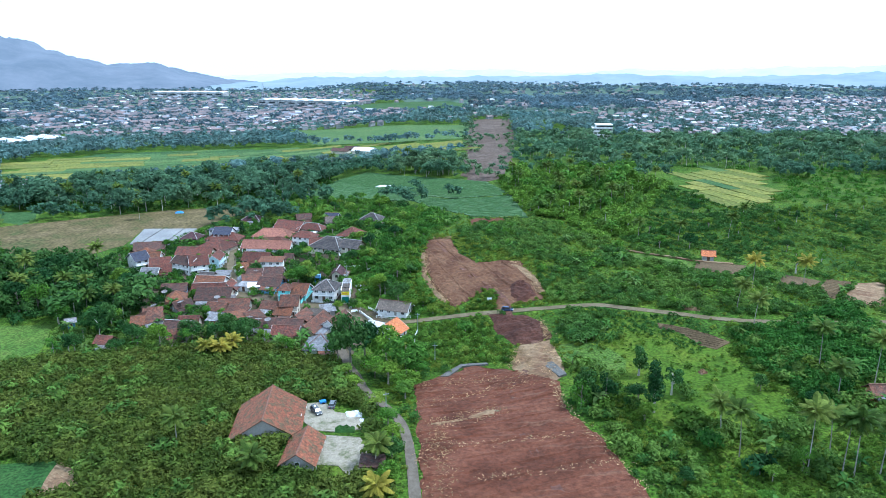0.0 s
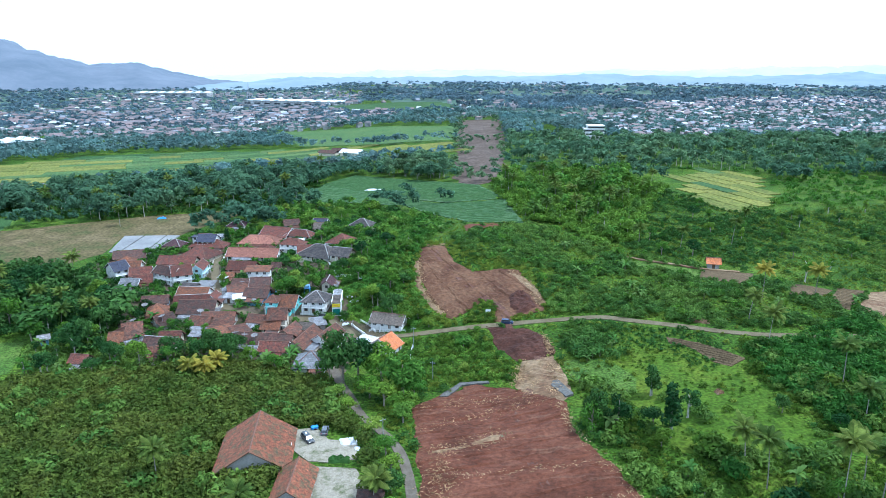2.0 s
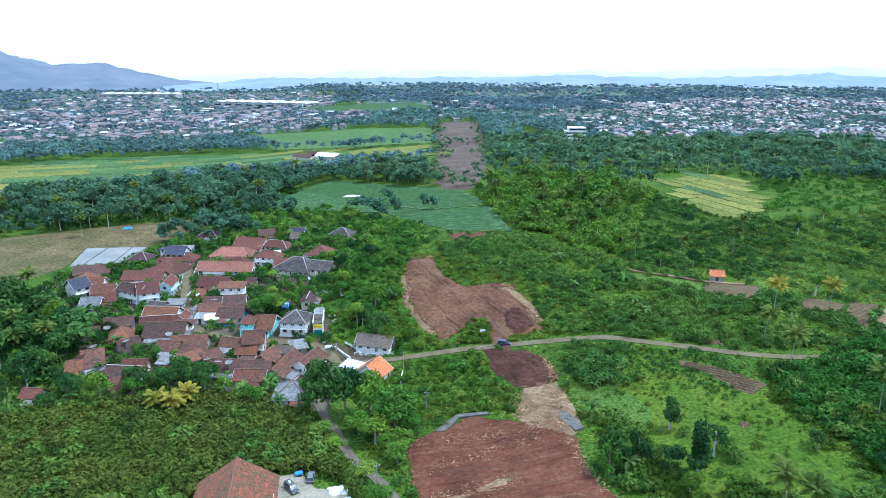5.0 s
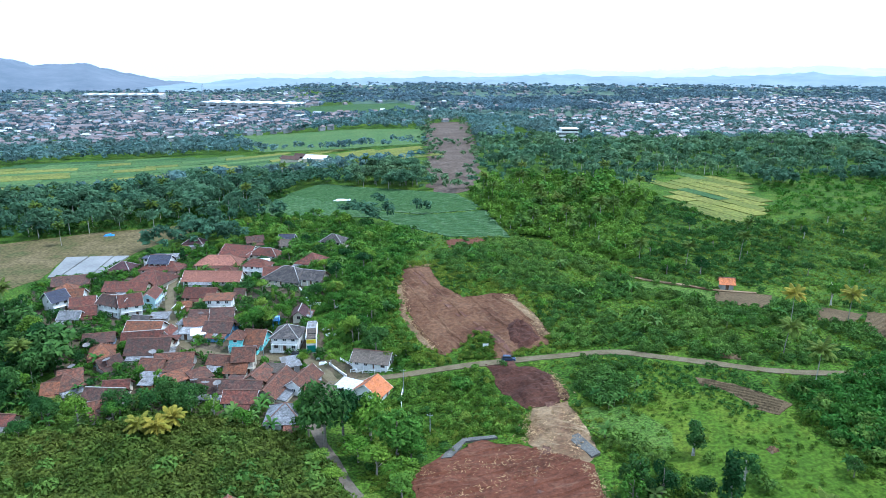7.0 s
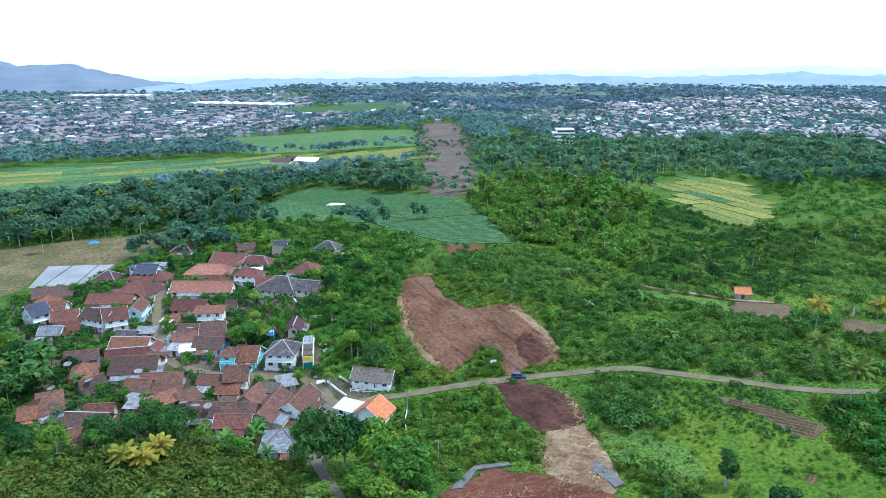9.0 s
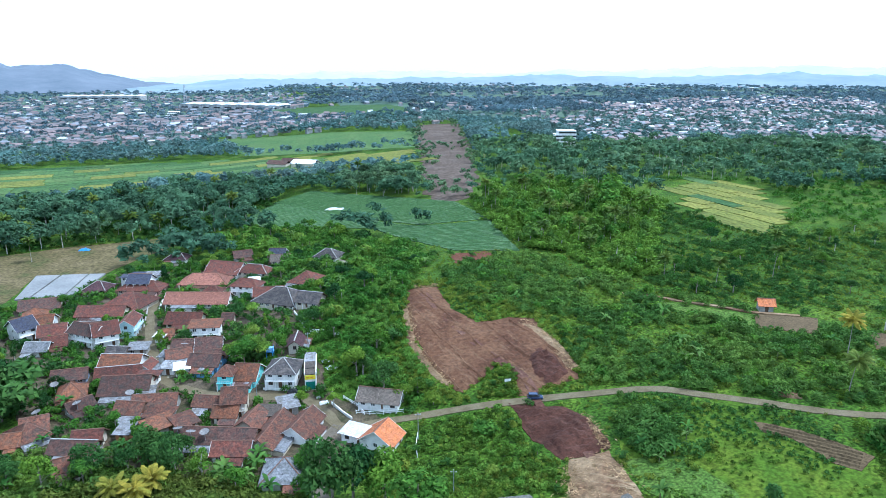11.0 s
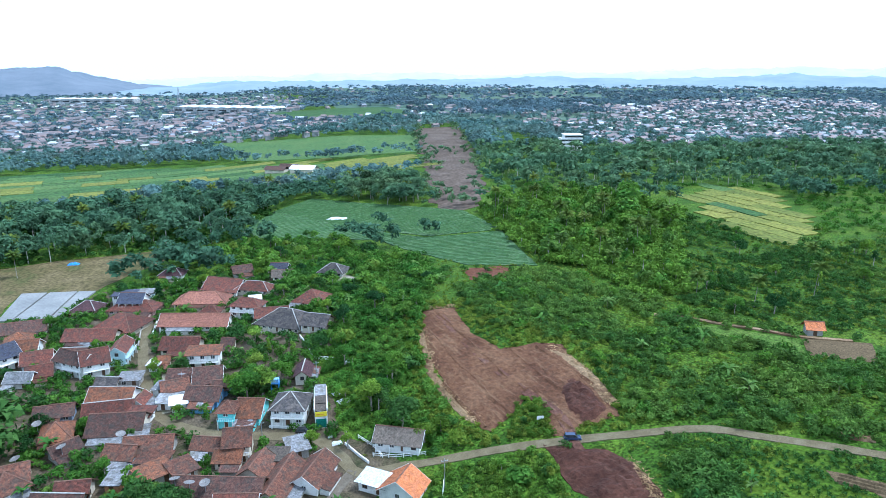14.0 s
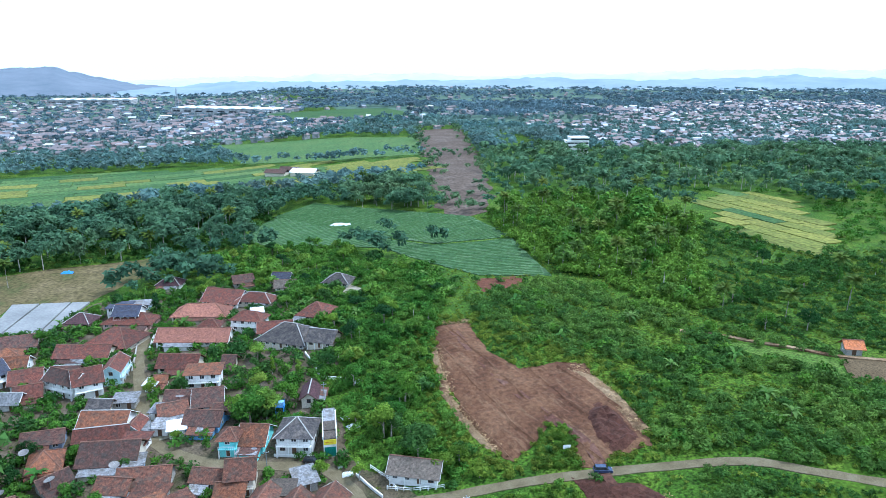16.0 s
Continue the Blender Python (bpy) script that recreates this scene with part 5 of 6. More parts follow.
for x, y, h, k, leaf, s in ((10.1, 207, 19, "broad", "dark", 0.75), (15, 208.5, 16, "broad", "dark", 0.75), (22, 206.5, 14, "broad", "mid", 0.9), (27.5, 197, 14, "broad", "light", 0.95), (17.5, 197, 8, "broad", "mid", 1.1),
                            (30.5, 193.6, 7, "broad", "mid", 1.1), (21, 189, 8, "broad", "mid", 1.2), (26, 184, 7, "broad", "mid", 1.3), (25, 178, 6, "broad", "light", 1.2), (6, 224, 8, "broad", "mid", 1.0), (6.2, 214, 8, "broad", "mid", 1.1), (8.5, 195, 6, "broad", "light", 1.1), (10.6, 186, 5, "broad", "mid", 1.2), (16.2, 172, 5, "broad", "light", 1.2), (18.3, 159.5, 5.5, "broad", "mid", 1.1), (18.6, 151, 5, "broad", "mid", 1.1), (17.6, 143, 6, "broad", "dark", 1.1), (15.5, 133, 6, "broad", "mid", 1.1)):
    tree(k, x, y, h, leaf, s * 1.15, "beside the gravel track")
for x, y, h, k, leaf, s in ((86.4, 146, 15, "column", "dark", 1.0), (92.1, 166.7, 10, "column", "dark", 1.3), (94.8, 152.5, 8.5, "tall", "dark", 1.2), (73.5, 159, 11, "bamboo", "dark", 0.85), (70.5, 156, 9, "bamboo", "bush", 0.9),
                            (77.5, 156, 10, "bamboo", "dark", 0.9), (75, 150, 6, "shrub", "lush", 0.8), (82, 142, 6, "broad", "lush", 1.1)):
    tree(k, x, y, h, leaf, s, "beside the cleared earth")
for x, y, h, k, leaf, s in ((31.6, 257.5, 11, "broad", "dark", 1.0), (25.2, 270.1, 10, "broad", "mid", 1.0), (33.6, 280, 10, "broad", "mid", 1.0), (-9, 287.5, 11, "broad", "mid", 1.1), (-4.5, 290, 10, "broad", "light", 1.0), (-12, 292, 8, "broad", "mid", 1.1), (-6, 297, 7, "broad", "light", 1.2), (1.5, 295, 7, "broad", "mid", 1.2),
                            (36, 251, 6, "broad", "lush", 1.2), (41, 253, 5, "broad", "lush", 1.3), (44, 246, 5, "shrub", "lush", 0.9), (-61, 402, 9, "column", "dark", 1.4), (-45, 398, 9, "column", "dark", 1.2), (-38, 400, 10, "column", "mid", 1.2),
                            (-34, 405, 9, "column", "light", 1.0), (-11, 220, 7, "broad", "mid", 1.0), (16.2, 256, 6, "tall", "mid", 1.3), (-29, 314, 6, "broad", "dark", 1.0), (-40, 276.5, 4, "broad", "dark", 1.0)):
    tree(k, x, y, h, leaf, s, "near the village houses")
for x, y, h in ((143.0, 198.7, 9), (135.6, 178.5, 11.3), (136.6, 149.9, 14), (132.2, 136.9, 9), (143.1, 137.6, 15), (105.1, 112.1, 14.6), (110.0, 108.1, 13.3), (112.7, 107.8, 14.9), (118.9, 107.6, 11), (95.0, 121.4, 11.4), (95.4, 129.9, 9.0),
                (114.0, 116.7, 10.5), (154.8, 300.6, 8.5), (166.7, 283.9, 10.1), (219.2, 314.1, 9.4), (191.8, 283.0, 12.4), (142.1, 340.9, 8), (133.4, 371.1, 9)):
    palm(x, y, h, where="on the shrubby slope")
for x, y, h in ((-81.8, 277.4, 10), (-92.9, 276.8, 9.1), (-35.7, 162.3, 8.8), (-14.8, 142.1, 6), (13.4, 139.2, 6.9), (-116.7, 459, 12), (-84, 283, 9)):
    palm(x, y, h, where="among trees near the village")
for x, y, h in ((-38.1, 223.7, 4.6), (-32.8, 221.4, 4.6), (-29.6, 224.3, 5.2), (13.1, 128.3, 3.8), (177.2, 210.8, 11), (160.3, 216.2, 11)):
    palm(x, y, h, "gold", where="among green gardens")

# trees that can be told apart, zone by zone
def grove(poly, spacing, kinds, leaf, hs, where, chance=1.0, gap=1.2, spread=(0.8, 1.2)):
    for x, y in scatter(poly, spacing, gap, chance):
        tree(random.choice(kinds), x, y, random.uniform(*hs), random.choice(leaf), random.uniform(*spread), where)


grove(WOODS_L, 15, ["broad", "broad", "tall"], ["dark", "dark", "mid"], (9, 14), "behind the village")
grove(GARDEN, 7.5, ["broad", "broad", "tall"], ["dark", "dark", "mid", "bush"], (5.5, 10), "in the village gardens", 0.85)
grove(VILLAGE, 11, ["broad", "broad", "column", "shrub"], ["dark", "mid", "mid", "light"], (3.5, 7), "between the village houses", 0.6, 0.6)
grove(CENTER, 11, ["broad", "broad", "shrub"], ["mid", "mid", "light", "bush", "dark"], (4, 8), "beside the clearing", 0.75)
for x, y in scatter(SLOPE_R, 13, 1.5, 0.6):
    if not inside(OPEN, x, y) or random.random() < 0.2:
        tree(random.choice(["broad", "shrub", "broad"]), x, y, random.uniform(3, 7), random.choice(["lush", "mid", "bush", "dark"]), random.uniform(0.8, 1.2), "on the overgrown slope")
grove(STRIP2, 9, ["broad", "shrub"], ["mid", "light", "lush"], (2.5, 5), "on the grassy strip", 0.5)
grove(RIGHT_MID, 20, ["broad", "column", "tall"], ["dark", "mid"], (5, 11), "on the terraced farmland", 0.5)
for poly, n in ((GARDEN, 40), (SLOPE_R, 26), (CENTER, 16), (BUSH_R, 16), (VILLAGE, 26)):
    spots = scatter(poly, 4, 0.8)
    random.shuffle(spots)
    for x, y in spots[:n]:
        banana(x, y, random.uniform(1.1, 1.8))

# low growth, as masses
def mass(poly, spacing, material, h, label, chance=1.0, protos=SMALL, gap=0.2, spread=(0.8, 1.2), name="undergrowth", lie=(-9, 9)):
    """lie: the share of a slow drift over the land within which these plants grow."""
    spots = [(x, y) for x, y in scatter(poly, spacing, gap, chance) if (random.random() < ({"grass_tufts": 0.3, "low_crop": 1.0}.get(name, 0.08)) or not inside(OPEN, x, y)) and lie[0] < noise.noise(Vector((x * 0.07, y * 0.05, 21))) + 0.5 * noise.noise(Vector((x * 0.2, y * 0.2, 8))) < lie[1]]
    stuff(name, [(x, y, random.uniform(*h), random.uniform(*spread)) for x, y in spots], protos, LEAF[material], label, "shrubs")


mass(PLANTATION, 2.15, "olive", (2.2, 4.2), "dense olive green plantation canopy")
mass(PLANTATION, 6.0, "scrub", (3, 5.5), "taller green crowns over the plantation", 0.35)
mass(WOODS_L, 5, "dark", (3, 6), "dark undergrowth in the wood")
mass(GARDEN, 2.4, "scrub", (1.2, 3.4), "tangled garden undergrowth", 1.0, CARPET)
mass(VILLAGE, 2.5, "mid", (1.4, 3.4), "hedges and bushes between houses", 0.4, CARPET)
mass(VILLAGE, 4.5, "dark", (2, 4.5), "dark garden trees between houses", 0.4, CARPET, 0.8)
mass(VILLAGE, 5, "light", (1.6, 3.6), "light green garden bushes between houses", 0.35)
mass(CENTER, 2.5, "light", (1.2, 3.0), "dense green thicket beside the clearing", 1.0, SMALL, lie=(-0.1, 9))
mass(CENTER, 2.8, "bush", (1.6, 3.8), "deep green bushes beside the clearing", 1.0, SMALL, lie=(-9, -0.05))
mass(BUSH_R, 2.5, "scrub", (1.3, 3.4), "deep green bushes across the slope", 0.95, SMALL, lie=(-9, 0.22))
mass(BUSH_R, 8, "mid", (2.6, 4.6), "taller bushes on the slope", 0.5, SMALL, lie=(-9, 0.1))
mass(BUSH_R, 2.6, "lush", (0.7, 1.6), "bright weeds in the gaps on the slope", 0.7, CARPET, lie=(0.15, 9))
mass(SLOPE_R, 2.2, "lush", (0.8, 2.2), "lush undergrowth on the slope", 0.85, CARPET, lie=(0.02, 9))
mass(SLOPE_R, 2.8, "scrub", (1.5, 4.2), "deep green bushes on the slope", 0.9, SMALL, lie=(-9, -0.08))
mass(SLOPE_LOW, 3.0, "scrub", (0.9, 2.4), "low shrubs on rough grass", 0.8, SMALL, lie=(-9, -0.06))
mass(STRIP2, 2.6, "lush", (0.8, 2.0), "bright green weeds by the road", 0.7)
mass(SLOPE_LOW, 1.3, "lush", (0.5, 0.9), "tall grass tufts on the slope", 0.8, TUFT, name="grass_tufts")
mass(SLOPE_R, 1.9, "lush", (0.5, 1.0), "tall grass tufts on the slope", 0.7, TUFT, name="grass_tufts")
mass(STRIP2, 1.3, "lush", (0.5, 0.9), "tall grass by the road", 0.8, TUFT, name="grass_tufts")
mass(VILLAGE, 2.2, "mid", (0.4, 0.9), "weeds between the houses", 0.5, TUFT, name="grass_tufts")
mass(BANK, 1.9, "scrub", (1.8, 3.6), "thick bank of dark bushes below the road", 1.0, SMALL)
for x, y in scatter(BANK, 5, 0.3, 0.8):
    banana(x, y, random.uniform(0.9, 1.25))
mass([(130.4, 180.7), (181, 189.8), (160, 150), (121.6, 129.9), (125, 149.1), (124.7, 166.4)], 2.3, "bush", (1.6, 4.0), "dense bushes on the east slope", 0.95, SMALL)
mass([(98, 224), (112, 208), (124, 199), (122, 176), (113, 172), (104, 190), (92, 210)], 1.5, "scrub", (0.5, 1.3), "low dark green crop beside the road", 1.0, TUFT, name="low_crop")
mass(RIGHT_MID, 2.4, "lush", (0.6, 1.2), "rough grass on the farmland", 0.6, TUFT, name="grass_tufts")
mass(RIGHT_MID, 5, "scrub", (1.5, 3.5), "scattered bushes on farmland", 0.7, CARPET, lie=(-9, 0.0))


def hedgerows(poly, spacing, angle, h, label):
    """Broken lines of bushes along the edges of old terraces."""
    cx, cy = sum(p[0] for p in poly) / len(poly), sum(p[1] for p in poly) / len(poly)
    r = max(math.hypot(p[0] - cx, p[1] - cy) for p in poly)
    ca, sa = math.cos(angle), math.sin(angle)
    spots = []
    for v in np.arange(-r, r, spacing):
        for u in np.arange(-r, r, 1.7):
            w = v + 7 * noise.noise(Vector((u * 0.018, v * 0.05, 13))) + random.uniform(-0.5, 0.5)
            x, y = cx + u * ca - w * sa, cy + u * sa + w * ca
            if noise.noise(Vector((u * 0.03, v * 0.3, 29))) > -0.12 and inside(poly, x, y) and not taken(x, y, 0.2):
                spots.append((x, y, random.uniform(*h), random.uniform(0.8, 1.3)))
    stuff("hedgerow", spots, CARPET, LEAF["scrub"], label, "hedge")


FRONT_R = [(140, 298), (155, 302), (169, 329), (192, 367), (236, 424), (234, 355), (262, 320), (232, 300), (190, 245), (170, 258), (162, 266)]
hedgerows(FRONT_R, 9, -1.3, (0.9, 2.6), "broken hedges across the green slope")
mass(FRONT_R, 3.6, "scrub", (1.2, 3.4), "bush clumps on the green slope", 0.9, CARPET, lie=(-9, 0.05))
mass(FRONT_R, 2.6, "lush", (0.6, 1.3), "rough grass on the green slope", 0.7, TUFT, name="grass_tufts")
for x, y in scatter(FRONT_R, 19, 1.0, 0.6):
    tree(random.choice(["broad", "broad", "column"]), x, y, random.uniform(4, 8), random.choice(["dark", "mid", "bush"]), random.uniform(0.9, 1.2), "on the green slope")
hedgerows(RIGHT_MID, 10, -1.45, (0.9, 2.4), "broken hedges along old terrace edges")

GENERAL = [(-100, 100), (190, 100), (330, 240), (330, 350), (230, 330), (130, 380), (60, 420), (-40, 480), (-60, 430), (30, 330), (10, 215), (-60, 230)]
mass(GENERAL, 3.0, "lush", (0.6, 1.4), "tall weeds and rough grass", 0.75, TUFT, name="grass_tufts", lie=(-0.15, 9))
mass(GENERAL, 5.5, "scrub", (1.4, 3.2), "dark bushes in clumps on rough grass", 0.8, SMALL, lie=(-9, -0.12))
mass(SLOPE_LOW, 2.4, "lush", (0.9, 1.9), "bright green shrubs below the road", 0.8, CARPET, lie=(0.1, 9))
mass(STRIP2, 2.2, "light", (0.9, 2.2), "light green weeds by the road", 0.5, CARPET)
EDGES = [(44, 243), (92, 232), (98, 262), (92, 290), (72, 325), (48, 325), (40, 300), (38, 262)]
mass(EDGES, 1.8, "lush", (0.8, 2.0), "bright weeds along the clearing edge", 0.8, CARPET)
mass([(20, 80), (28, 80), (28, 192), (46, 203), (68, 200), (76, 180), (76, 80), (80, 80), (80, 205), (40, 215), (18, 190)], 1.8, "lush", (0.6, 1.6), "weeds along the cleared earth", 0.8, CARPET)

RIGHT_FAR = [(228, 330), (262, 352), (308, 345), (360, 360), (470, 470), (345, 480), (300, 500), (285, 505), (345, 462), (300, 400), (262, 352)]
TERRACE = [(232, 410), (258, 350), (308, 317), (470, 440), (440, 300), (268, 270), (228, 320)]
mass(RIGHT_FAR, 6, "bush", (2, 5), "bushes round the rice terraces", 0.6, CARPET)
hedgerows(TERRACE, 12, -1.49, (1.0, 2.4), "low hedges between narrow terraces")
mass(TERRACE, 6, "scrub", (1.5, 4.5), "bushes scattered over old terraces", 0.6, CARPET, lie=(-9, 0.1))
mass(TERRACE, 3.6, "lush", (0.8, 1.6), "rough grass over old terraces", 0.7, TUFT, name="grass_tufts")

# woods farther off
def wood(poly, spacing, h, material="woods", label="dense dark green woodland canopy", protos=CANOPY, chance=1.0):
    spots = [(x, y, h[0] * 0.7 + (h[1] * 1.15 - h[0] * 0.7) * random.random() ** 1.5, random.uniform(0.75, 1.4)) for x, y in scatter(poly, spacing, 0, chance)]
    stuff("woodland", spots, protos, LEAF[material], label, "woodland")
    stems = [q for q in spots if random.random() < 0.5]
    stuff("woodland_stems", stems, STEMS, pale_bark, "pale trunks of the woodland trees", "woodland")


wood(WOODS_L, 7.5, (8, 13), "dark")
wood(CENTER, 12, (3.5, 7), "light", "mixed green trees beside the clearing")
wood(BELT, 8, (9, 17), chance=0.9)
mass(BELT, 5, "scrub", (2, 5), "undergrowth at the wood's edge", 0.8, CARPET)
for zone, gap in ((BELT, 26), (WOODS_R, 24), (WOODS_L, 20), (CLUMP, 30)):
    for x, y in scatter(zone, gap, 0.5, 0.7):
        palm(x, y, random.uniform(10, 16), size=random.uniform(0.9, 1.2), where="among the woodland trees")
wood(CLUMP, 6.5, (9, 15))
wood(WOODS_R, 11, (6, 12), "scrub", chance=0.6)
wood(WOODS_R, 11, (4, 10), "bush", "lighter mixed trees in the wood", chance=0.75)
wood(WOODS_R, 16, (8, 15), "bush", "lighter green trees in the wood")
mass(WOODS_R, 3.4, "bush", (2.5, 5.5), "leafy undergrowth of the wood", 1.0, CARPET)
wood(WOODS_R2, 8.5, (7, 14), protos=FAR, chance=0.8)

# the plain: woods, fields and roofs thinning out to the horizon
def plain(x, y):
    """How wooded the plain is at a place, 0 to 1."""
    return 0.5 + 0.5 * noise.noise(Vector((x * 0.004, y * 0.0025, 2))) + 0.35 * noise.noise(Vector((x * 0.012, y * 0.008, 4)))


spots, spots1, spots2, roofs = [], [], [], []
y = 430.0
while y < 3050:
    gap = max(8.5, y * 0.0115)
    half_l, half_r = 0.62 * y + 60, 1.25 * y + 60
    x = -half_l
    while x < half_r:
        px, py = x + random.uniform(-0.6, 0.6) * gap, y + random.uniform(-0.6, 0.6) * gap
        x += gap
        if py < 560 and -200 < px < 300 and any(inside(q, px, py) for q in (BELT, WOODS_R, CENTER, VILLAGE, RIGHT_MID)):
            continue
        if any(inside(q, px, py) for q in (CLUMP, WOODS_R2)) or taken(px, py, 2):
            continue
        drift = noise.noise_vector(Vector((px * 0.008, py * 0.005, 17))) * min(110, 0.09 * py)
        tx, ty = px + drift.x, py + drift.y * 1.6
        belt = px < 60 and 855 < py < 985 + 60 * noise.noise(Vector((px * 0.01, 0, 3)))
        town = (inside(TOWN_L, tx, ty) and not belt) or inside(TOWN_R, tx, ty) or inside(VILLAGE_L, px, py)
        w = plain(px, py)
        if town and random.random() < 0.4 + 0.5 * noise.noise(Vector((px * 0.012, py * 0.008, 31))):
            roofs.append((px, py))
            if py < 1300 and random.random() < 0.25:
                roofs.append((px + random.uniform(-0.6, 0.6) * gap, py + random.uniform(-0.6, 0.6) * gap))
        elif not town and py > 1000 and random.random() < 0.07:
            roofs.append((px, py))
        elif town or belt or w > 0.46 or random.random() < 0.2:
            (spots if py < 620 else spots1 if py < 1150 else spots2).append((px, py, random.uniform(7, 13) * (0.8 if town else 1 if py < 1100 else 1.15), random.uniform(0.9, 1.3) * (1 if py < 1500 else 1.6)))
    y += gap * (0.8 if y < 1500 else 1.3)
edge = []
for (x0, y0), (x1, y1) in zip(STRIP_FAR, STRIP_FAR[1:] + STRIP_FAR[:1]):
    for k in range(int(math.hypot(x1 - x0, y1 - y0) / 9)):
        t = random.random()
        edge.append((x0 + (x1 - x0) * t + random.gauss(0, 6), y0 + (y1 - y0) * t + random.gauss(0, 7), random.uniform(4, 9), random.uniform(0.9, 1.4)))
edge += [(random.uniform(165, 215), random.uniform(715, 790), random.uniform(3, 6), 1.2) for _ in range(26)]
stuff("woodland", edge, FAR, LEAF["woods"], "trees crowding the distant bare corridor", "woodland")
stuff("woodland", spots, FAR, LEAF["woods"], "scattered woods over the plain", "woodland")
stuff("woodland", spots1, FARMID, LEAF["hazed_plainwood"], "woods over the plain with haze blue in the leaves", "woodland")
stuff("woodland_far", spots2, FARTHEST, LEAF["far"], "far woods with blue haze painted into the leaves", "woodland")

town_roof, tn, tl, tp = shader("town_roofs")
t_geo, t_ramp = tn.new("ShaderNodeNewGeometry"), tn.new("ShaderNodeValToRGB")
t_ramp.color_ramp.interpolation = "CONSTANT"
for e, c in zip([t_ramp.color_ramp.elements[0]] + [t_ramp.color_ramp.elements.new(q) for q in (0.2, 0.4, 0.58, 0.7, 0.9)],
                ((0.165, 0.118, 0.11), (0.12, 0.105, 0.108), (0.2, 0.145, 0.135), (0.2, 0.21, 0.235), (0.15, 0.125, 0.125), (0.42, 0.44, 0.46))):
    e.color = (*c, 1)
tl.new(t_geo.outputs["Random Per Island"], t_ramp.inputs[0])
tl.new(t_ramp.outputs[0], tp.inputs["Base Color"])
tp.inputs["Roughness"].default_value = 0.6
town_wall = surface("town_walls", [(0.2, 0.2, 0.2), (0.28, 0.28, 0.28), (0.38, 0.38, 0.38)], 0.01, 0.2, 0.85, 0, random_by="island", spread=0.25)
rv, rf, wv, wf = [], [], [], []
for x, y in roofs:
    g = 1.0 if y < 1200 else 1.3
    w, d, hgt = random.uniform(5, 11) * g, random.uniform(4, 8) * g, random.choice((3, 3.4, 5.8, 6.2))
    a, z = random.uniform(-0.5, 0.5), height(x, y)
    ca, sa = math.cos(a), math.sin(a)
    def put(u, v, q):
        return (x + u * ca - v * sa, y + u * sa + v * ca, z + q)
    k = len(wv)
    wv += [put(u, v, q) for q in (-1, hgt) for u, v in ((-w / 2, -d / 2), (w / 2, -d / 2), (w / 2, d / 2), (-w / 2, d / 2))]
    wf += [(k, k + 1, k + 5, k + 4), (k + 1, k + 2, k + 6, k + 5), (k + 2, k + 3, k + 7, k + 6), (k + 3, k, k + 4, k + 7)]
    k, e, i = len(rv), 0.6, w * random.choice((0.0, 0.0, 0.25))
    rv += [put(-w / 2 - e, -d / 2 - e, hgt), put(w / 2 + e, -d / 2 - e, hgt), put(w / 2 + e, d / 2 + e, hgt), put(-w / 2 - e, d / 2 + e, hgt), put(-w / 2 - e + i, 0, hgt + 0.3 * d), put(w / 2 + e - i, 0, hgt + 0.3 * d)]
    rf += [(k, k + 1, k + 5, k + 4), (k + 2, k + 3, k + 4, k + 5), (k + 1, k + 2, k + 5, k + 5), (k + 3, k, k + 4, k + 4), (k + 3, k + 2, k + 1, k)]
tagged(new("town_roofs", mesh_from("town_roofs", rv, [tuple(dict.fromkeys(q)) for q in rf], town_roof)), "distant town roofs of red tile, grey and white sheet", "town", kind="stuff")
tagged(new("town_walls", mesh_from("town_walls", wv, wf, town_wall)), "distant pale town house walls among trees", "town", kind="stuff")



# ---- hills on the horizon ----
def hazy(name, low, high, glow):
    """Far hills with the haze painted into their base colour and a glow added."""
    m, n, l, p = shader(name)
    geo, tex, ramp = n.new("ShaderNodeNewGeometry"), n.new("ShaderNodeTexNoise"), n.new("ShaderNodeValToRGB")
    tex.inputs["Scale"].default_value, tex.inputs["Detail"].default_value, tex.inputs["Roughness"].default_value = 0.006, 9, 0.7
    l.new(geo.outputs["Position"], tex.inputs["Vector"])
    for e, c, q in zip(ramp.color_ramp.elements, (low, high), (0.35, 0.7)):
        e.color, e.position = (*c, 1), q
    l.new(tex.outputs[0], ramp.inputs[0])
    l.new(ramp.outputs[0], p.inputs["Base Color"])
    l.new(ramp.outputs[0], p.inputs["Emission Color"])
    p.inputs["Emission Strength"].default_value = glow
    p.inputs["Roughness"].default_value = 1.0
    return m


def hill_range(name, radius, depth, az0, az1, profile, material, label):
    """A range of hills round part of the horizon. profile: degrees of azimuth and height in metres."""
    az, hs = [p[0] for p in profile], [p[1] for p in profile]
    nu, nv = 150, 12
    verts = []
    for j in range(nv + 1):
        for i in range(nu + 1):
            a = az0 + (az1 - az0) * i / nu
            r = radius + depth * (j / nv - 0.5)
            x, y = r * math.sin(radians(a)), r * math.cos(radians(a))
            bell = math.sin(math.pi * min(1, j / nv * 0.93)) ** 0.8
            h = np.interp(a, az, hs) * bell * (1 + 0.34 * noise.fractal(Vector((x * 0.0025, y * 0.0025, 1)), 0.9, 2.0, 5)) + 11 * bell * noise.fractal(Vector((x * 0.012, y * 0.012, 5)), 0.8, 2.0, 4)
            verts.append((x, y, h - 4 * (1 - bell)))
    w = nu + 1
    faces = [(j * w + i, j * w + i + 1, (j + 1) * w + i + 1, (j + 1) * w + i) for j in range(nv) for i in range(nu)]
    return tagged(new(name, mesh_from(name, verts, faces, material, True)), label, "hills", kind="structure")


# Haze paint grows paler with distance; all three ranges glow a little.
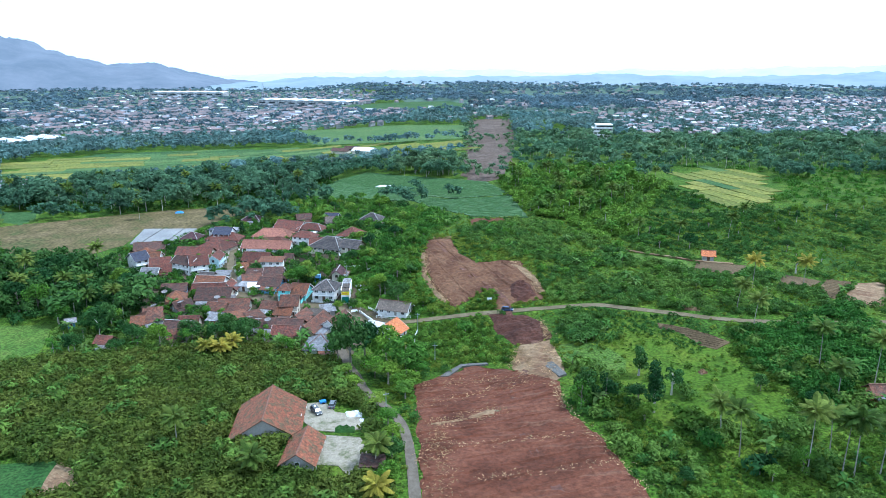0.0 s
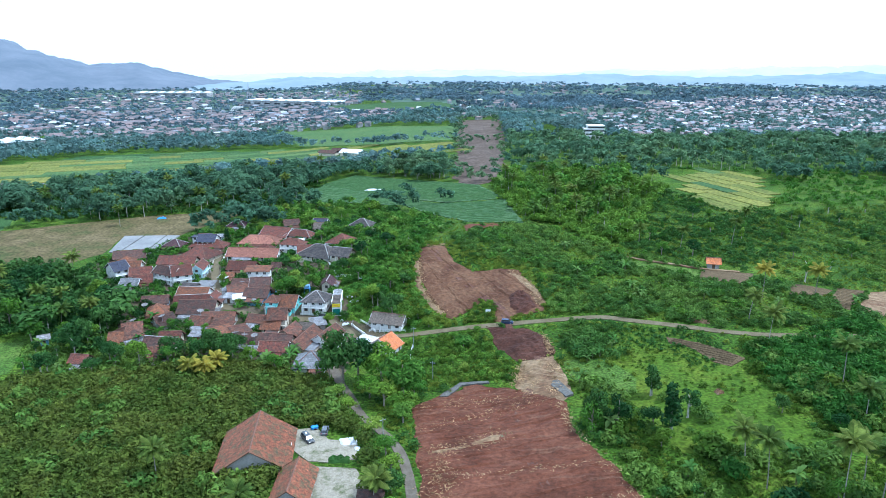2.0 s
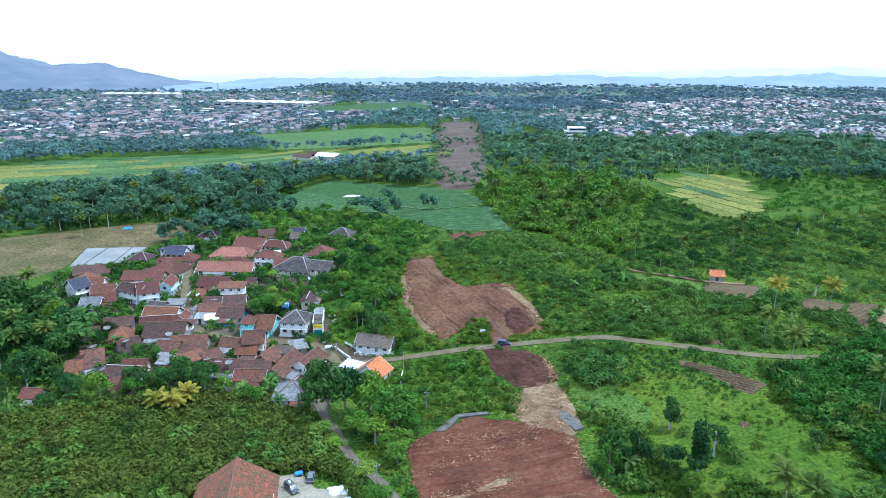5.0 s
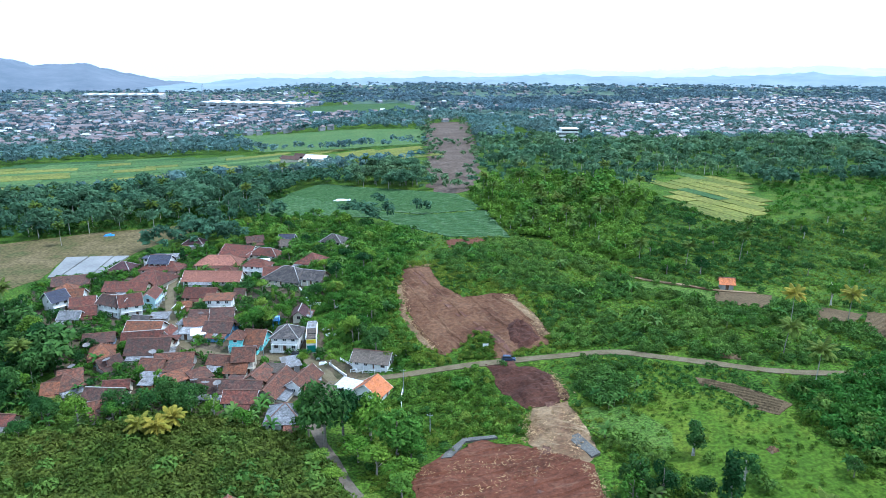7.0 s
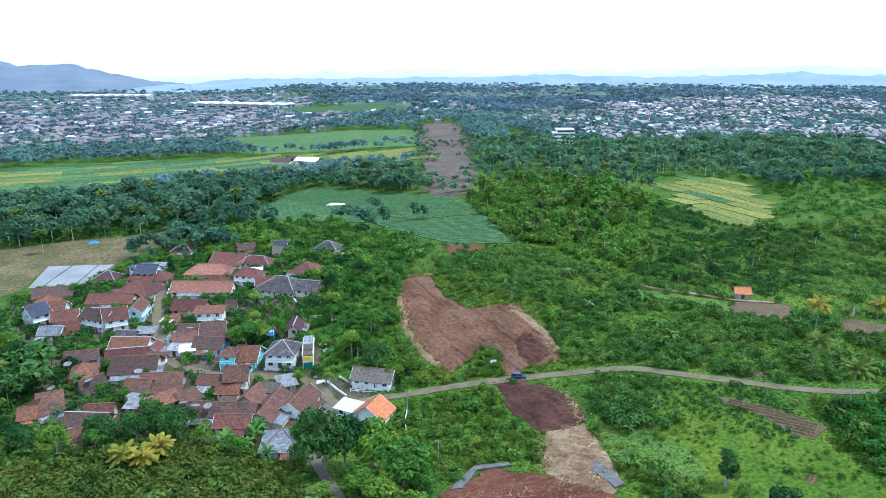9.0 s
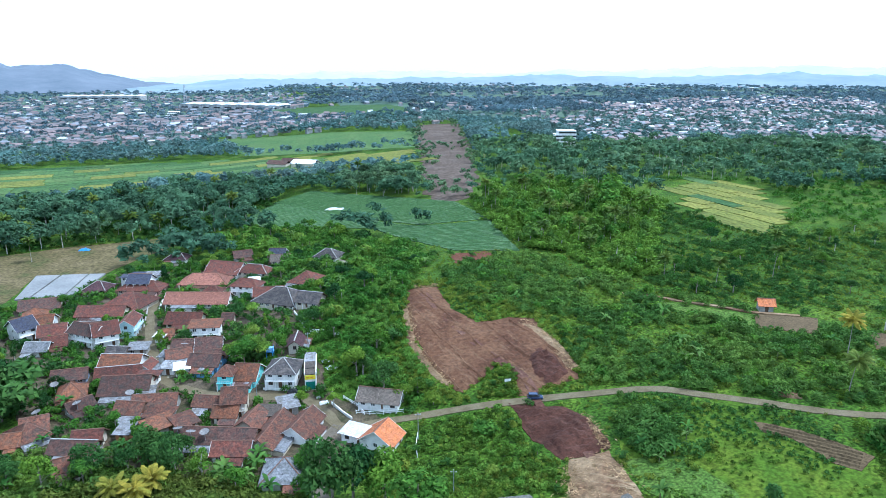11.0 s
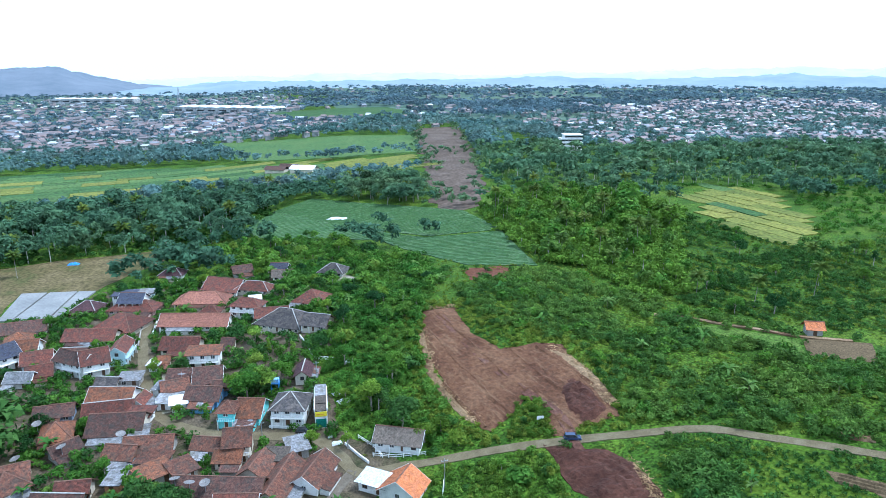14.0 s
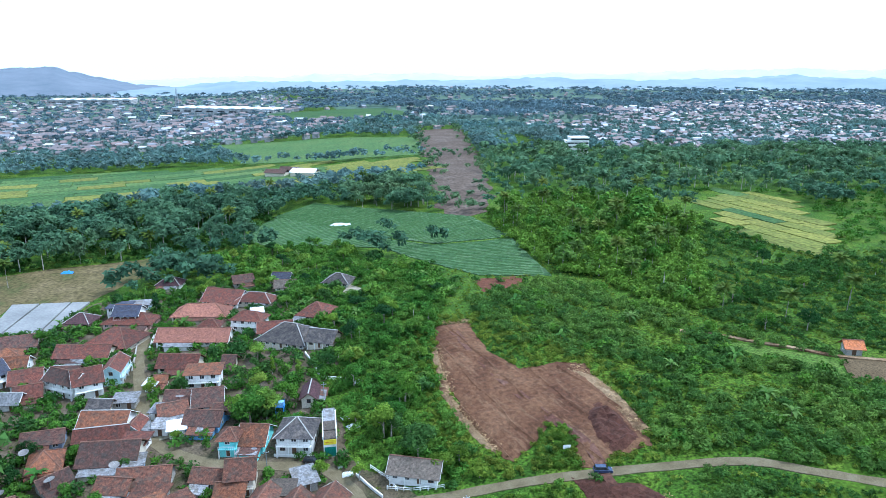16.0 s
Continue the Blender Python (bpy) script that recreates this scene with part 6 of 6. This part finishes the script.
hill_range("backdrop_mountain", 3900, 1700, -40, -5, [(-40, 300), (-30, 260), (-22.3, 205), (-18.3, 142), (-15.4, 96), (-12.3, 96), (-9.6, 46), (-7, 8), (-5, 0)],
           hazy("hazed_mountain_forest", (0.07, 0.092, 0.12), (0.115, 0.135, 0.165), 0.4), "forested mountain beyond the town, painted haze blue")
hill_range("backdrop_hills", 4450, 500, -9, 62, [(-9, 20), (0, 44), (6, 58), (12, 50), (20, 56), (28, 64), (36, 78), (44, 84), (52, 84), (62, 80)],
           hazy("hazed_far_hills", (0.27, 0.33, 0.385), (0.34, 0.4, 0.45), 0.55), "hills along the horizon, painted pale with haze")
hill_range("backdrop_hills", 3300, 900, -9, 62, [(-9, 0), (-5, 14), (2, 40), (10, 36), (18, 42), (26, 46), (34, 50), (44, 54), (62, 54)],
           hazy("hazed_near_hills", (0.13, 0.175, 0.205), (0.18, 0.225, 0.25), 0.4), "low wooded hills with haze painted into their colour")


# ---- large buildings on the plain ----
shed_white = surface("white_factory_sheet", [(0.62, 0.66, 0.68), (0.72, 0.75, 0.77)], 0.02, 0.3, 0.6, 0.1, 0.05)


def factory(x, y, turn, w, d, h, label, bays=6):
    root = thing("factory", x, y, height(x, y), turn, label, "factory")
    part("wall", box(bmesh.new(), -w / 2, -d / 2, -2, w / 2, d / 2, h), town_wall, root)
    for i in range(bays):
        x0, x1 = -w / 2 + w * i / bays, -w / 2 + w * (i + 1) / bays
        v = [(x0, -d / 2 - 1, h), (x1, -d / 2 - 1, h), (x1, d / 2 + 1, h), (x0, d / 2 + 1, h), ((x0 + x1) / 2, -d / 2 - 1, h + 2.6), ((x0 + x1) / 2, d / 2 + 1, h + 2.6)]
        raw("roof_bay", v, [(0, 4, 5, 3), (4, 1, 2, 5), (0, 1, 4), (2, 3, 5), (0, 3, 2, 1)], shed_white, root)
    for i in range(bays):
        px = -w / 2 + w * (i + 0.5) / bays
        part("window", box(bmesh.new(), px - w / bays * 0.3, -d / 2 - 0.1, h * 0.45, px + w / bays * 0.3, -d / 2, h * 0.65), glass, root)
    return root


factory(-30, 1690, -32, 250, 60, 14, "long white factory hall on the plain", 9)
factory(-415, 2330, -10, 230, 60, 14, "white factory hall beneath the mountain", 8)
factory(-362, 925, 50, 80, 40, 9, "pale blue grey warehouse among trees", 5)


def block(x, y, turn, w, d, floors, label):
    """A stepped white building with bands of windows."""
    root = thing("building", x, y, height(x, y), turn, label, "building")
    for k in range(floors):
        s = 1 - 0.22 * k
        part("storey", box(bmesh.new(), -w / 2 * s, -d / 2, 3.6 * k - (2 if k == 0 else 0), w / 2, d / 2, 3.6 * k + 3.1), WALL["white"], root)
        part("roof_slab", box(bmesh.new(), -w / 2 * s - 0.6, -d / 2 - 0.6, 3.6 * k + 3.1, w / 2 + 0.6, d / 2 + 0.6, 3.6 * k + 3.6), WALL["white"], root)
        for i in range(6):
            px = -w / 2 * s + (w / 2 + w / 2 * s) * (i + 0.5) / 6
            part("window", box(bmesh.new(), px - w * 0.05, -d / 2 - 0.08, 3.6 * k + 1, px + w * 0.05, -d / 2 + 0.02, 3.6 * k + 2.4), glass, root)


block(297, 704, -15, 30, 16, 5, "stepped white building with window bands at town edge")
block(-150, 1560, 0, 26, 18, 3, "white building standing above the town trees")
for x, y, w, d, lab in ((46, 722, 22, 15, "white roofed hall among rice fields"), (22, 738, 19, 10, "brown roofed store by the rice fields"), (34, 744, 16, 8, "low brown store behind the white hall")):
    root = thing("farm_hall", x, y, height(x, y), -30, lab, "farm building")
    part("wall", box(bmesh.new(), -w / 2, -d / 2, -1, w / 2, d / 2, 3.4), WALL["cream"], root)
    mat = shed_white if w > 20 else ROOF["brown"]
    slope("roof_slope", [(-w / 2 - 1, -d / 2 - 1, 3.3), (w / 2 + 1, -d / 2 - 1, 3.3), (w / 2 + 1, 0, 6.3), (-w / 2 - 1, 0, 6.3)], mat, root)
    slope("roof_slope", [(w / 2 + 1, d / 2 + 1, 3.3), (-w / 2 - 1, d / 2 + 1, 3.3), (-w / 2 - 1, 0, 6.3), (w / 2 + 1, 0, 6.3)], mat, root)
# a lattice mast over the town
mast = thing("radio_mast", -160, 2000, height(-160, 2000), 20, "slim grey lattice mast above the distant town", "mast")
steel = surface("galvanised_steel", [(0.3, 0.32, 0.34), (0.4, 0.42, 0.44)], 1, 5, 0.5, 0.1, metal=0.6)
for sx, sy in ((-1, -1), (1, -1), (1, 1), (-1, 1)):
    v, f = tube([(sx * 4, sy * 4, -1), (sx * 0.9, sy * 0.9, 52)], [0.45, 0.3], 4)
    raw("leg", [tuple(p) for p in v], f, steel, mast)
for k in range(7):
    q = 4 - 3.1 * k / 7
    bm = bmesh.new()
    for s in (-1, 1):
        box(bm, -q, s * q - 0.15, 7.2 * k + 2, q, s * q + 0.15, 7.2 * k + 2.4)
        box(bm, s * q - 0.15, -q, 7.2 * k + 2, s * q + 0.15, q, 7.2 * k + 2.4)
    part("brace", bm, steel, mast)


# ---- village details ----
yellow_paint = surface("yellow_sign_paint", [(0.62, 0.5, 0.03), (0.7, 0.56, 0.04)], 1, 6, 0.5, 0.05)
green_paint = surface("green_shutter_paint", [(0.02, 0.13, 0.1), (0.03, 0.17, 0.13)], 1, 6, 0.5, 0.1)
lime_paint = surface("lime_paint", [(0.3, 0.5, 0.08), (0.36, 0.58, 0.1)], 1, 6, 0.6, 0.1)
blue_plastic = surface("blue_plastic", [(0.05, 0.2, 0.5), (0.08, 0.27, 0.6)], 1, 6, 0.5, 0.1)
tarp_mat = surface("white_tarpaulin", [(0.5, 0.52, 0.54), (0.68, 0.69, 0.7)], 1.2, 6, 0.6, 0.5, 0.06)
dish_mat = surface("perforated_dish", [(0.16, 0.15, 0.145), (0.24, 0.225, 0.215)], 1, 9, 0.6, 0.2, metal=0.3)
tyre_mat = surface("tyre_rubber", [(0.015, 0.015, 0.016), (0.03, 0.03, 0.03)], 2, 10, 0.8, 0.2)

shop = thing("shop_house", 11.3, 274.2, height(11, 268) + 0.2, -6, "narrow white two-storey shop with a yellow signboard", "shop")
part("body", box(bmesh.new(), -1.7, -7, -1.5, 1.7, 7, 5.2), WALL["white"], shop)
for k, (y0, y1, z) in enumerate(((-7.2, -3.6, 5.25), (-3.6, 0.6, 5.75), (0.6, 7.2, 6.05))):
    slope("roof_sheet", [(-1.6, y0, z), (1.6, y0, z), (1.6, y1, z + 0.25), (-1.6, y1, z + 0.25)], ROOF["greybrown" if k < 2 else "grey"], shop, thick=0.2)
for s in (-1, 1):
    part("parapet", box(bmesh.new(), s * 1.75 - 0.14, -7, 5.0, s * 1.75 + 0.14, 7, 5.75), WALL["white"], shop)
part("signboard", box(bmesh.new(), -1.6, -7.25, 3.5, 1.6, -7.0, 4.9, 0.03), yellow_paint, shop, "plain yellow signboard")
for q in (-0.8, 0.35):
    part("lettering", box(bmesh.new(), q - 0.45, -7.28, 4.1, q + 0.5, -7.24, 4.3), surface("sign_orange", [(0.5, 0.2, 0.02), (0.55, 0.24, 0.03)], 1, 5, 0.6, 0), shop)
bm = box(bmesh.new(), -1.45, -7.1, 0.05, 1.45, -7.0, 2.7)
part("shutter", bm, green_paint, shop, "dark green roller shutter")


def dish(x, y, z, r=1.25):
    root = thing("satellite_dish", x, y, z, random.uniform(0, 360), "large round grey mesh satellite dish on a roof", "satellite dish", "satellite dishes")
    verts, faces = [(0, 0, 0)], []
    for j in range(1, 4):
        for k in range(16):
            a = 2 * math.pi * k / 16
            verts.append((r * j / 3 * math.cos(a), r * j / 3 * math.sin(a), 0.28 * (j / 3) ** 2))
    for k in range(16):
        faces.append((0, 1 + k, 1 + (k + 1) % 16))
        for j in range(2):
            faces.append((1 + j * 16 + k, 17 + j * 16 + k, 17 + j * 16 + (k + 1) % 16, 1 + j * 16 + (k + 1) % 16))
    bowl = raw("bowl", verts, faces, dish_mat, root)
    bowl.matrix_basis = pose(0, 0, 1.0, 14, 0, 0)
    v, f = tube([(0, 0, -1.6), (0, 0, 1.0)], [0.06, 0.05], 6)
    raw("mast", [tuple(p) for p in v], f, steel, root)
    v, f = tube([(0, 0, 1.0), (0, -0.25, 1.95)], [0.03, 0.03], 5)
    raw("feed_arm", [tuple(p) for p in v], f, steel, root)


dish(-25.8, 246.3, 0.5)
dish(-22.4, 243.7, 0.5)
dish(-18.9, 242.8, 0.4)
dish(-64.7, 286.3, -0.7)
dish(-55.2, 270.9, -0.4)
dish(-41.2, 271.8, 0.5)
dish(-64.7, 267.4, -0.1)
dish(-28.4, 303.2, 1.5)


def pole(x, y, h):
    root = thing("utility_pole", x, y, height(x, y), random.uniform(-20, 20), "slim grey utility pole with a crossarm", "utility pole", "utility poles")
    v, f = tube([(0, 0, -0.4), (0, 0, h)], [0.14, 0.09], 8)
    raw("shaft", [tuple(p) for p in v], f, steel, root)
    part("crossarm", box(bmesh.new(), -0.8, -0.06, h - 0.7, 0.8, 0.06, h - 0.58), steel, root)
    for s in (-0.7, 0, 0.7):
        part("insulator", box(bmesh.new(), s - 0.05, -0.05, h - 0.58, s + 0.05, 0.05, h - 0.4, 0.015), white_paint, root)


for x, y, h in ((36, 232, 8), (18.4, 166.3, 7), (38.4, 206.6, 6.5), (-35.2, 291.5, 7.5), (-5.5, 266.5, 6), (12, 292, 6)):
    pole(x, y, h)


def fence(points, label="white painted post and rail fence"):
    root = thing("fence", points[0][0], points[0][1], 0, 0, label, "fence")
    ox, oy = points[0]
    for (x0, y0), (x1, y1) in zip(points, points[1:]):
        n = max(1, int(math.hypot(x1 - x0, y1 - y0) / 1.8))
        for k in range(n + 1):
            x, y = x0 + (x1 - x0) * k / n, y0 + (y1 - y0) * k / n
            z = height(x, y)
            part("post", box(bmesh.new(), x - ox - 0.09, y - oy - 0.09, z - 0.3, x - ox + 0.09, y - oy + 0.09, z + 1.15), white_paint, root)
        for q in (0.5, 1.0):
            v, f = tube([(x0 - ox, y0 - oy, height(x0, y0) + q), (x1 - ox, y1 - oy, height(x1, y1) + q)], [0.08, 0.08], 4)
            raw("rail", [tuple(p) for p in v], f, white_paint, root)


fence([(19.6, 259.5), (22.6, 254.4), (27, 250.5), (33, 246.6)])
fence([(22, 250.5), (27.5, 247.6), (35, 245.9)])
fence([(22.6, 254.4), (24.2, 249.2)])
fence([(36.2, 233.5), (34.5, 228.5), (33.8, 224)])


def low_wall(points, h, label, mat):
    root = thing("garden_wall", points[0][0], points[0][1], 0, 0, label, "wall")
    ox, oy = points[0]
    for (x0, y0), (x1, y1) in zip(points, points[1:]):
        d = Vector((x1 - x0, y1 - y0)).normalized()
        s = Vector((-d.y, d.x)) * 0.16
        v = []
        for x, y in ((x0, y0), (x1, y1)):
            for k in (-1, 1):
                for z in (-0.4, h):
                    v.append((x - ox + s.x * k, y - oy + s.y * k, height(x, y) + z))
        raw("panel", v, [(0, 1, 3, 2), (4, 6, 7, 5), (0, 4, 5, 1), (2, 3, 7, 6), (1, 5, 7, 3), (0, 2, 6, 4)], mat, root)


low_wall([(9.5, 324), (11.2, 314), (12.3, 304.6), (18.3, 300.2)], 1.0, "low white wall along a garden path", WALL["white"])
low_wall([(-48.8, 372), (-47.5, 355), (-47, 346)], 0.9, "pale roadside wall by the lane", WALL["grey"])
low_wall([(-43, 372), (-43.2, 355)], 0.9, "white roadside wall by the lane", WALL["white"])
low_wall([(-3.5, 272.2), (3, 269.6), (8, 267.8)], 0.7, "low white wall before the shops", WALL["white"])
low_wall([(15.8, 258), (18.4, 252), (20.4, 248)], 0.8, "white guard wall at the lane bend", WALL["white"])

tank = thing("water_tower", -0.7, 289.6, height(-0.7, 289.6), -15, "blue steel water tank stand among trees", "water tower")
for sx in (-1, 1):
    for sy in (-1, 1):
        part("leg", box(bmesh.new(), sx * 1.1 - 0.09, sy * 0.8 - 0.09, -0.4, sx * 1.1 + 0.09, sy * 0.8 + 0.09, 5.2), blue_plastic, tank)
part("platform", box(bmesh.new(), -1.3, -1, 3.4, 1.3, 1, 3.55), blue_plastic, tank)
part("panel", box(bmesh.new(), -1.15, -0.85, 3.6, 1.15, 0.85, 4.9, 0.08), surface("pale_blue_sheet", [(0.2, 0.38, 0.62), (0.3, 0.48, 0.7)], 1, 5, 0.5, 0.1), tank, "pale blue tank")

board = thing("signboard", 66.4, 244.6, height(66.4, 244.6), -10, "small white notice board on two posts", "signboard")
for s in (-0.7, 0.7):
    part("post", box(bmesh.new(), s - 0.05, -0.05, -0.4, s + 0.05, 0.05, 2.2), steel, board)
part("panel", box(bmesh.new(), -0.95, -0.09, 1.2, 0.95, -0.05, 2.3, 0.01), white_paint, board)


def car(x, y, turn, paint, label, length=4.3, tall=1.65, kind="car"):
    """Body from a bevelled side profile, glazed cabin, wheels and lights."""
    root = thing(kind, x, y, height(x, y) + 0.2, turn, label, kind)
    hl, hw = length / 2, 0.86
    def prism(prof, w0, w1):
        bm = bmesh.new()
        a = [bm.verts.new((px, -w0 if z < 1.0 else -w1, z)) for px, z in prof]
        c = [bm.verts.new((px, w0 if z < 1.0 else w1, z)) for px, z in prof]
        bm.faces.new(a)
        bm.faces.new(c[::-1])
        for i in range(len(prof)):
            j = (i + 1) % len(prof)
            bm.faces.new((a[j], a[i], c[i], c[j]))
        bmesh.ops.recalc_face_normals(bm, faces=bm.faces)
        bmesh.ops.bevel(bm, geom=list(bm.edges), offset=0.05, segments=1, affect="EDGES")
        return bm
    part("body", prism([(-hl, 0.3), (hl, 0.3), (hl, 0.75), (hl - 0.2, 0.95), (0.28 * length, 0.99), (-hl + 0.1, 0.99), (-hl, 0.8)], hw, hw), paint, root)
    part("cabin", prism([(-hl + 0.15, 0.98), (0.29 * length, 0.98), (0.13 * length, tall - 0.08), (-hl + 0.45, tall - 0.08)], hw - 0.08, hw - 0.18), glass, root)
    part("roof", box(bmesh.new(), -hl + 0.42, -hw + 0.2, tall - 0.09, 0.14 * length, hw - 0.2, tall, 0.03), paint, root)
    for sx in (-0.3, 0.31):
        for sy in (-1, 1):
            bm = bmesh.new()
            bmesh.ops.create_cone(bm, cap_ends=True, segments=14, radius1=0.33, radius2=0.33, depth=0.22, matrix=Matrix.Translation((sx * length, sy * (hw - 0.1), 0.33)) @ Matrix.Rotation(math.pi / 2, 4, "X"))
            wheel = part("wheel", bm, tyre_mat, root)
            bm = bmesh.new()
            bmesh.ops.create_cone(bm, cap_ends=True, segments=10, radius1=0.19, radius2=0.19, depth=0.24, matrix=Matrix.Translation((sx * length, sy * (hw - 0.1), 0.33)) @ Matrix.Rotation(math.pi / 2, 4, "X"))
            part("rim", bm, steel, wheel)
    for sy in (-0.6, 0.6):
        part("headlight", box(bmesh.new(), hl - 0.06, sy - 0.16, 0.66, hl + 0.02, sy + 0.16, 0.8, 0.02), white_paint, root)
        part("tail_light", box(bmesh.new(), -hl - 0.02, sy - 0.12, 0.7, -hl + 0.05, sy + 0.12, 0.9, 0.02), surface("red_lens", [(0.3, 0.02, 0.02), (0.4, 0.03, 0.03)], 1, 5, 0.3, 0), root)
    return root


stuff("undergrowth", [(x, y, random.uniform(0.7, 1.8), random.uniform(0.9, 1.3)) for x, y in ((random.uniform(56, 72.5), random.uniform(237, 258)) for _ in range(260)) if inside([(57, 243), (62.7, 253), (66.5, 257), (70.5, 255), (70.3, 247), (66.6, 238)], x, y)],
      SMALL, LEAF["lush"], "bright green bushes round the notice board", "shrubs")


def coat(name, c):
    return surface(name, [c, tuple(v * 1.25 for v in c)], 0.6, 4, 0.25, 0, spec=0.5)


car(70.9, 234.6, -17, coat("dark_blue_car_paint", (0.03, 0.045, 0.09)), "dark blue car on the country road", 4.5, 1.75)
car(5.6, 266.4, -20, coat("black_car_paint", (0.015, 0.016, 0.018)), "black car parked before the shops", 4.3, 1.6)
car(3.9, 174.0, 80, coat("grey_car_paint", (0.1, 0.11, 0.12)), "dark grey car parked in the yard", 4.2, 1.6)
car(-2.8, 342.9, 80, coat("white_car_paint", (0.6, 0.6, 0.6)), "white car parked beside a charcoal-roofed house", 4.2, 1.6)
truck = car(-0.6, 170.3, -65, coat("dark_truck_paint", (0.05, 0.055, 0.06)), "dark pickup truck loaded with white sacks", 4.9, 1.7, "truck")
bm = bmesh.new()
for k in range(7):
    bmesh.ops.create_icosphere(bm, subdivisions=1, radius=0.55, matrix=Matrix.Translation((-1.9 + 0.33 * k, random.uniform(-0.35, 0.35), 1.25 + 0.25 * math.sin(k * 0.5))) @ Matrix.Diagonal((1.1, 0.9, 0.6, 1)))
part("load", bm, tarp_mat, truck, "white sacks")
moto = thing("parked_cart", 1.2, 176.6, height(1.2, 176.6), 15, "blue handcart beside the parked car", "cart")
part("tray", box(bmesh.new(), -0.9, -0.6, 0.5, 0.9, 0.6, 1.1, 0.05), blue_plastic, moto)
for s in (-0.55, 0.55):
    bm = bmesh.new()
    bmesh.ops.create_cone(bm, cap_ends=True, segments=12, radius1=0.4, radius2=0.4, depth=0.12, matrix=Matrix.Translation((0, s * 1.25, 0.38)) @ Matrix.Rotation(math.pi / 2, 4, "X"))
    part("wheel", bm, tyre_mat, moto)


def heap(name, x, y, w, d, h, mat, label, category, turn=0):
    """A crumpled low mound."""
    root = thing(name, x, y, height(x, y) + 0.15, turn, label, category)
    n = 12
    verts, faces = [], []
    for j in range(n + 1):
        for i in range(n + 1):
            u, v = i / n * 2 - 1, j / n * 2 - 1
            q = max(0, 1 - max(abs(u), abs(v)) ** 3)
            verts.append((u * w / 2 + 0.15 * noise.noise(Vector((i, j, x))), v * d / 2 + 0.15 * noise.noise(Vector((i, j, y))), h * q * (0.75 + 0.5 * noise.noise(Vector((i * 0.5, j * 0.5, x)))) - 0.2))
    for j in range(n):
        for i in range(n):
            faces.append((j * (n + 1) + i, j * (n + 1) + i + 1, (j + 1) * (n + 1) + i + 1, (j + 1) * (n + 1) + i))
    raw("cover", verts, faces, mat, root)
    return root


heap("tarpaulin", 9.6, 167.5, 4.6, 4.2, 1.2, tarp_mat, "white tarpaulin draped over a heap in the yard", "tarpaulin")
heap("tarpaulin", 11.6, 163.6, 1.6, 2.0, 0.7, tarp_mat, "crumpled white tarpaulin in the yard", "tarpaulin")
heap("sack_heap", 13.8, 259.2, 3.0, 1.8, 0.9, tarp_mat, "white sacks heaped by the lane", "sacks")
heap("sack_heap", 12.4, 262.6, 1.3, 1.0, 0.9, tarp_mat, "white sack beside the shop", "sacks")
heap("sheet_cover", 18.5, 277.5, 4.2, 2.6, 0.8, tarp_mat, "white plastic sheet over a garden bed", "plastic sheet", 20)
heap("sheet_cover", 16.8, 282, 2.6, 2.0, 0.7, tarp_mat, "white plastic sheet in the garden", "plastic sheet", 10)
heap("sheet_cover", 22.5, 297, 2.6, 2.2, 0.7, tarp_mat, "white plastic sheet among shrubs", "plastic sheet", 10)
heap("sheet_cover", 49, 511, 15, 6, 1.6, tarp_mat, "white plastic cover on the crop field", "plastic sheet", -30)
heap("sheet_cover", 29.5, 203, 3.4, 2.4, 1.4, tarp_mat, "white sheet roof under trees", "plastic sheet", 30)
heap("hedge", 6.8, 158.6, 5.6, 2.6, 1.5, LEAF["dark"], "clipped dark green hedge in the yard", "hedge", -8)
heap("blue_tarpaulin", -95, 476, 6, 3, 1.6, blue_plastic, "blue tarpaulin at the field edge", "tarpaulin", -10)
heap("rubble_heap", 49, 162.5, 4, 2.2, 0.8, concrete, "pale broken rubble on red earth", "rubble", 15)
heap("termite_mound", 108.5, 160.5, 2.2, 2.0, 1.4, straw, "pale clay mound on the grass", "mound", 0)
heap("earth_bank", 128, 203.5, 8, 2.6, 1.6, straw, "pale eroded bank above the road", "bank", -40)

# dry stalks and sticks left on the cleared ground
def litter(name, lines, count, spread, size, label):
    pts = []
    for _ in range(count):
        a, c = random.choice(lines)
        t = random.random()
        x, y = a[0] + (c[0] - a[0]) * t + random.gauss(0, spread), a[1] + (c[1] - a[1]) * t + random.gauss(0, spread)
        pts.append((x, y, height(x, y) + random.uniform(0.35, 0.75)))
    pts = np.array(pts)
    v, f = leaves(pts, np.tile((0.0, 0.0, 1.5), (len(pts), 1)), size, 0.16, 0.35)
    tagged(new(name, fast_mesh(name, v, f, LEAF["dry"])), label, "dry stalks", kind="stuff")


litter("dry_stalks", [((29, 158), (50, 163)), ((27, 172), (66, 180)), ((30, 188), (66, 184)), ((27, 140), (33, 160)), ((26, 120), (31, 150))], 2000, 2.0, 0.5, "dry stalks strewn in lines over red earth")
litter("dry_stalks", [((69, 176), (66.5, 158)), ((66.5, 158), (70, 115)), ((35, 130), (68, 128)), ((33, 146), (67, 142))], 900, 0.9, 0.45, "dry stalks along the earth's edge")
litter("dry_stalks", [((64, 186), (74, 204)), ((70, 180), (76, 200)), ((62, 192), (68, 204))], 1800, 1.5, 0.5, "dry stalks heaped on the track")
litter("dry_stalks", [((85, 279), (88.5, 262)), ((88, 262), (87, 243)), ((46, 277), (49, 302)), ((46, 275), (51, 252)), ((54, 318), (66, 316)), ((78, 206), (79, 220))], 2600, 0.9, 0.5, "dry brown stalks along the clearing")
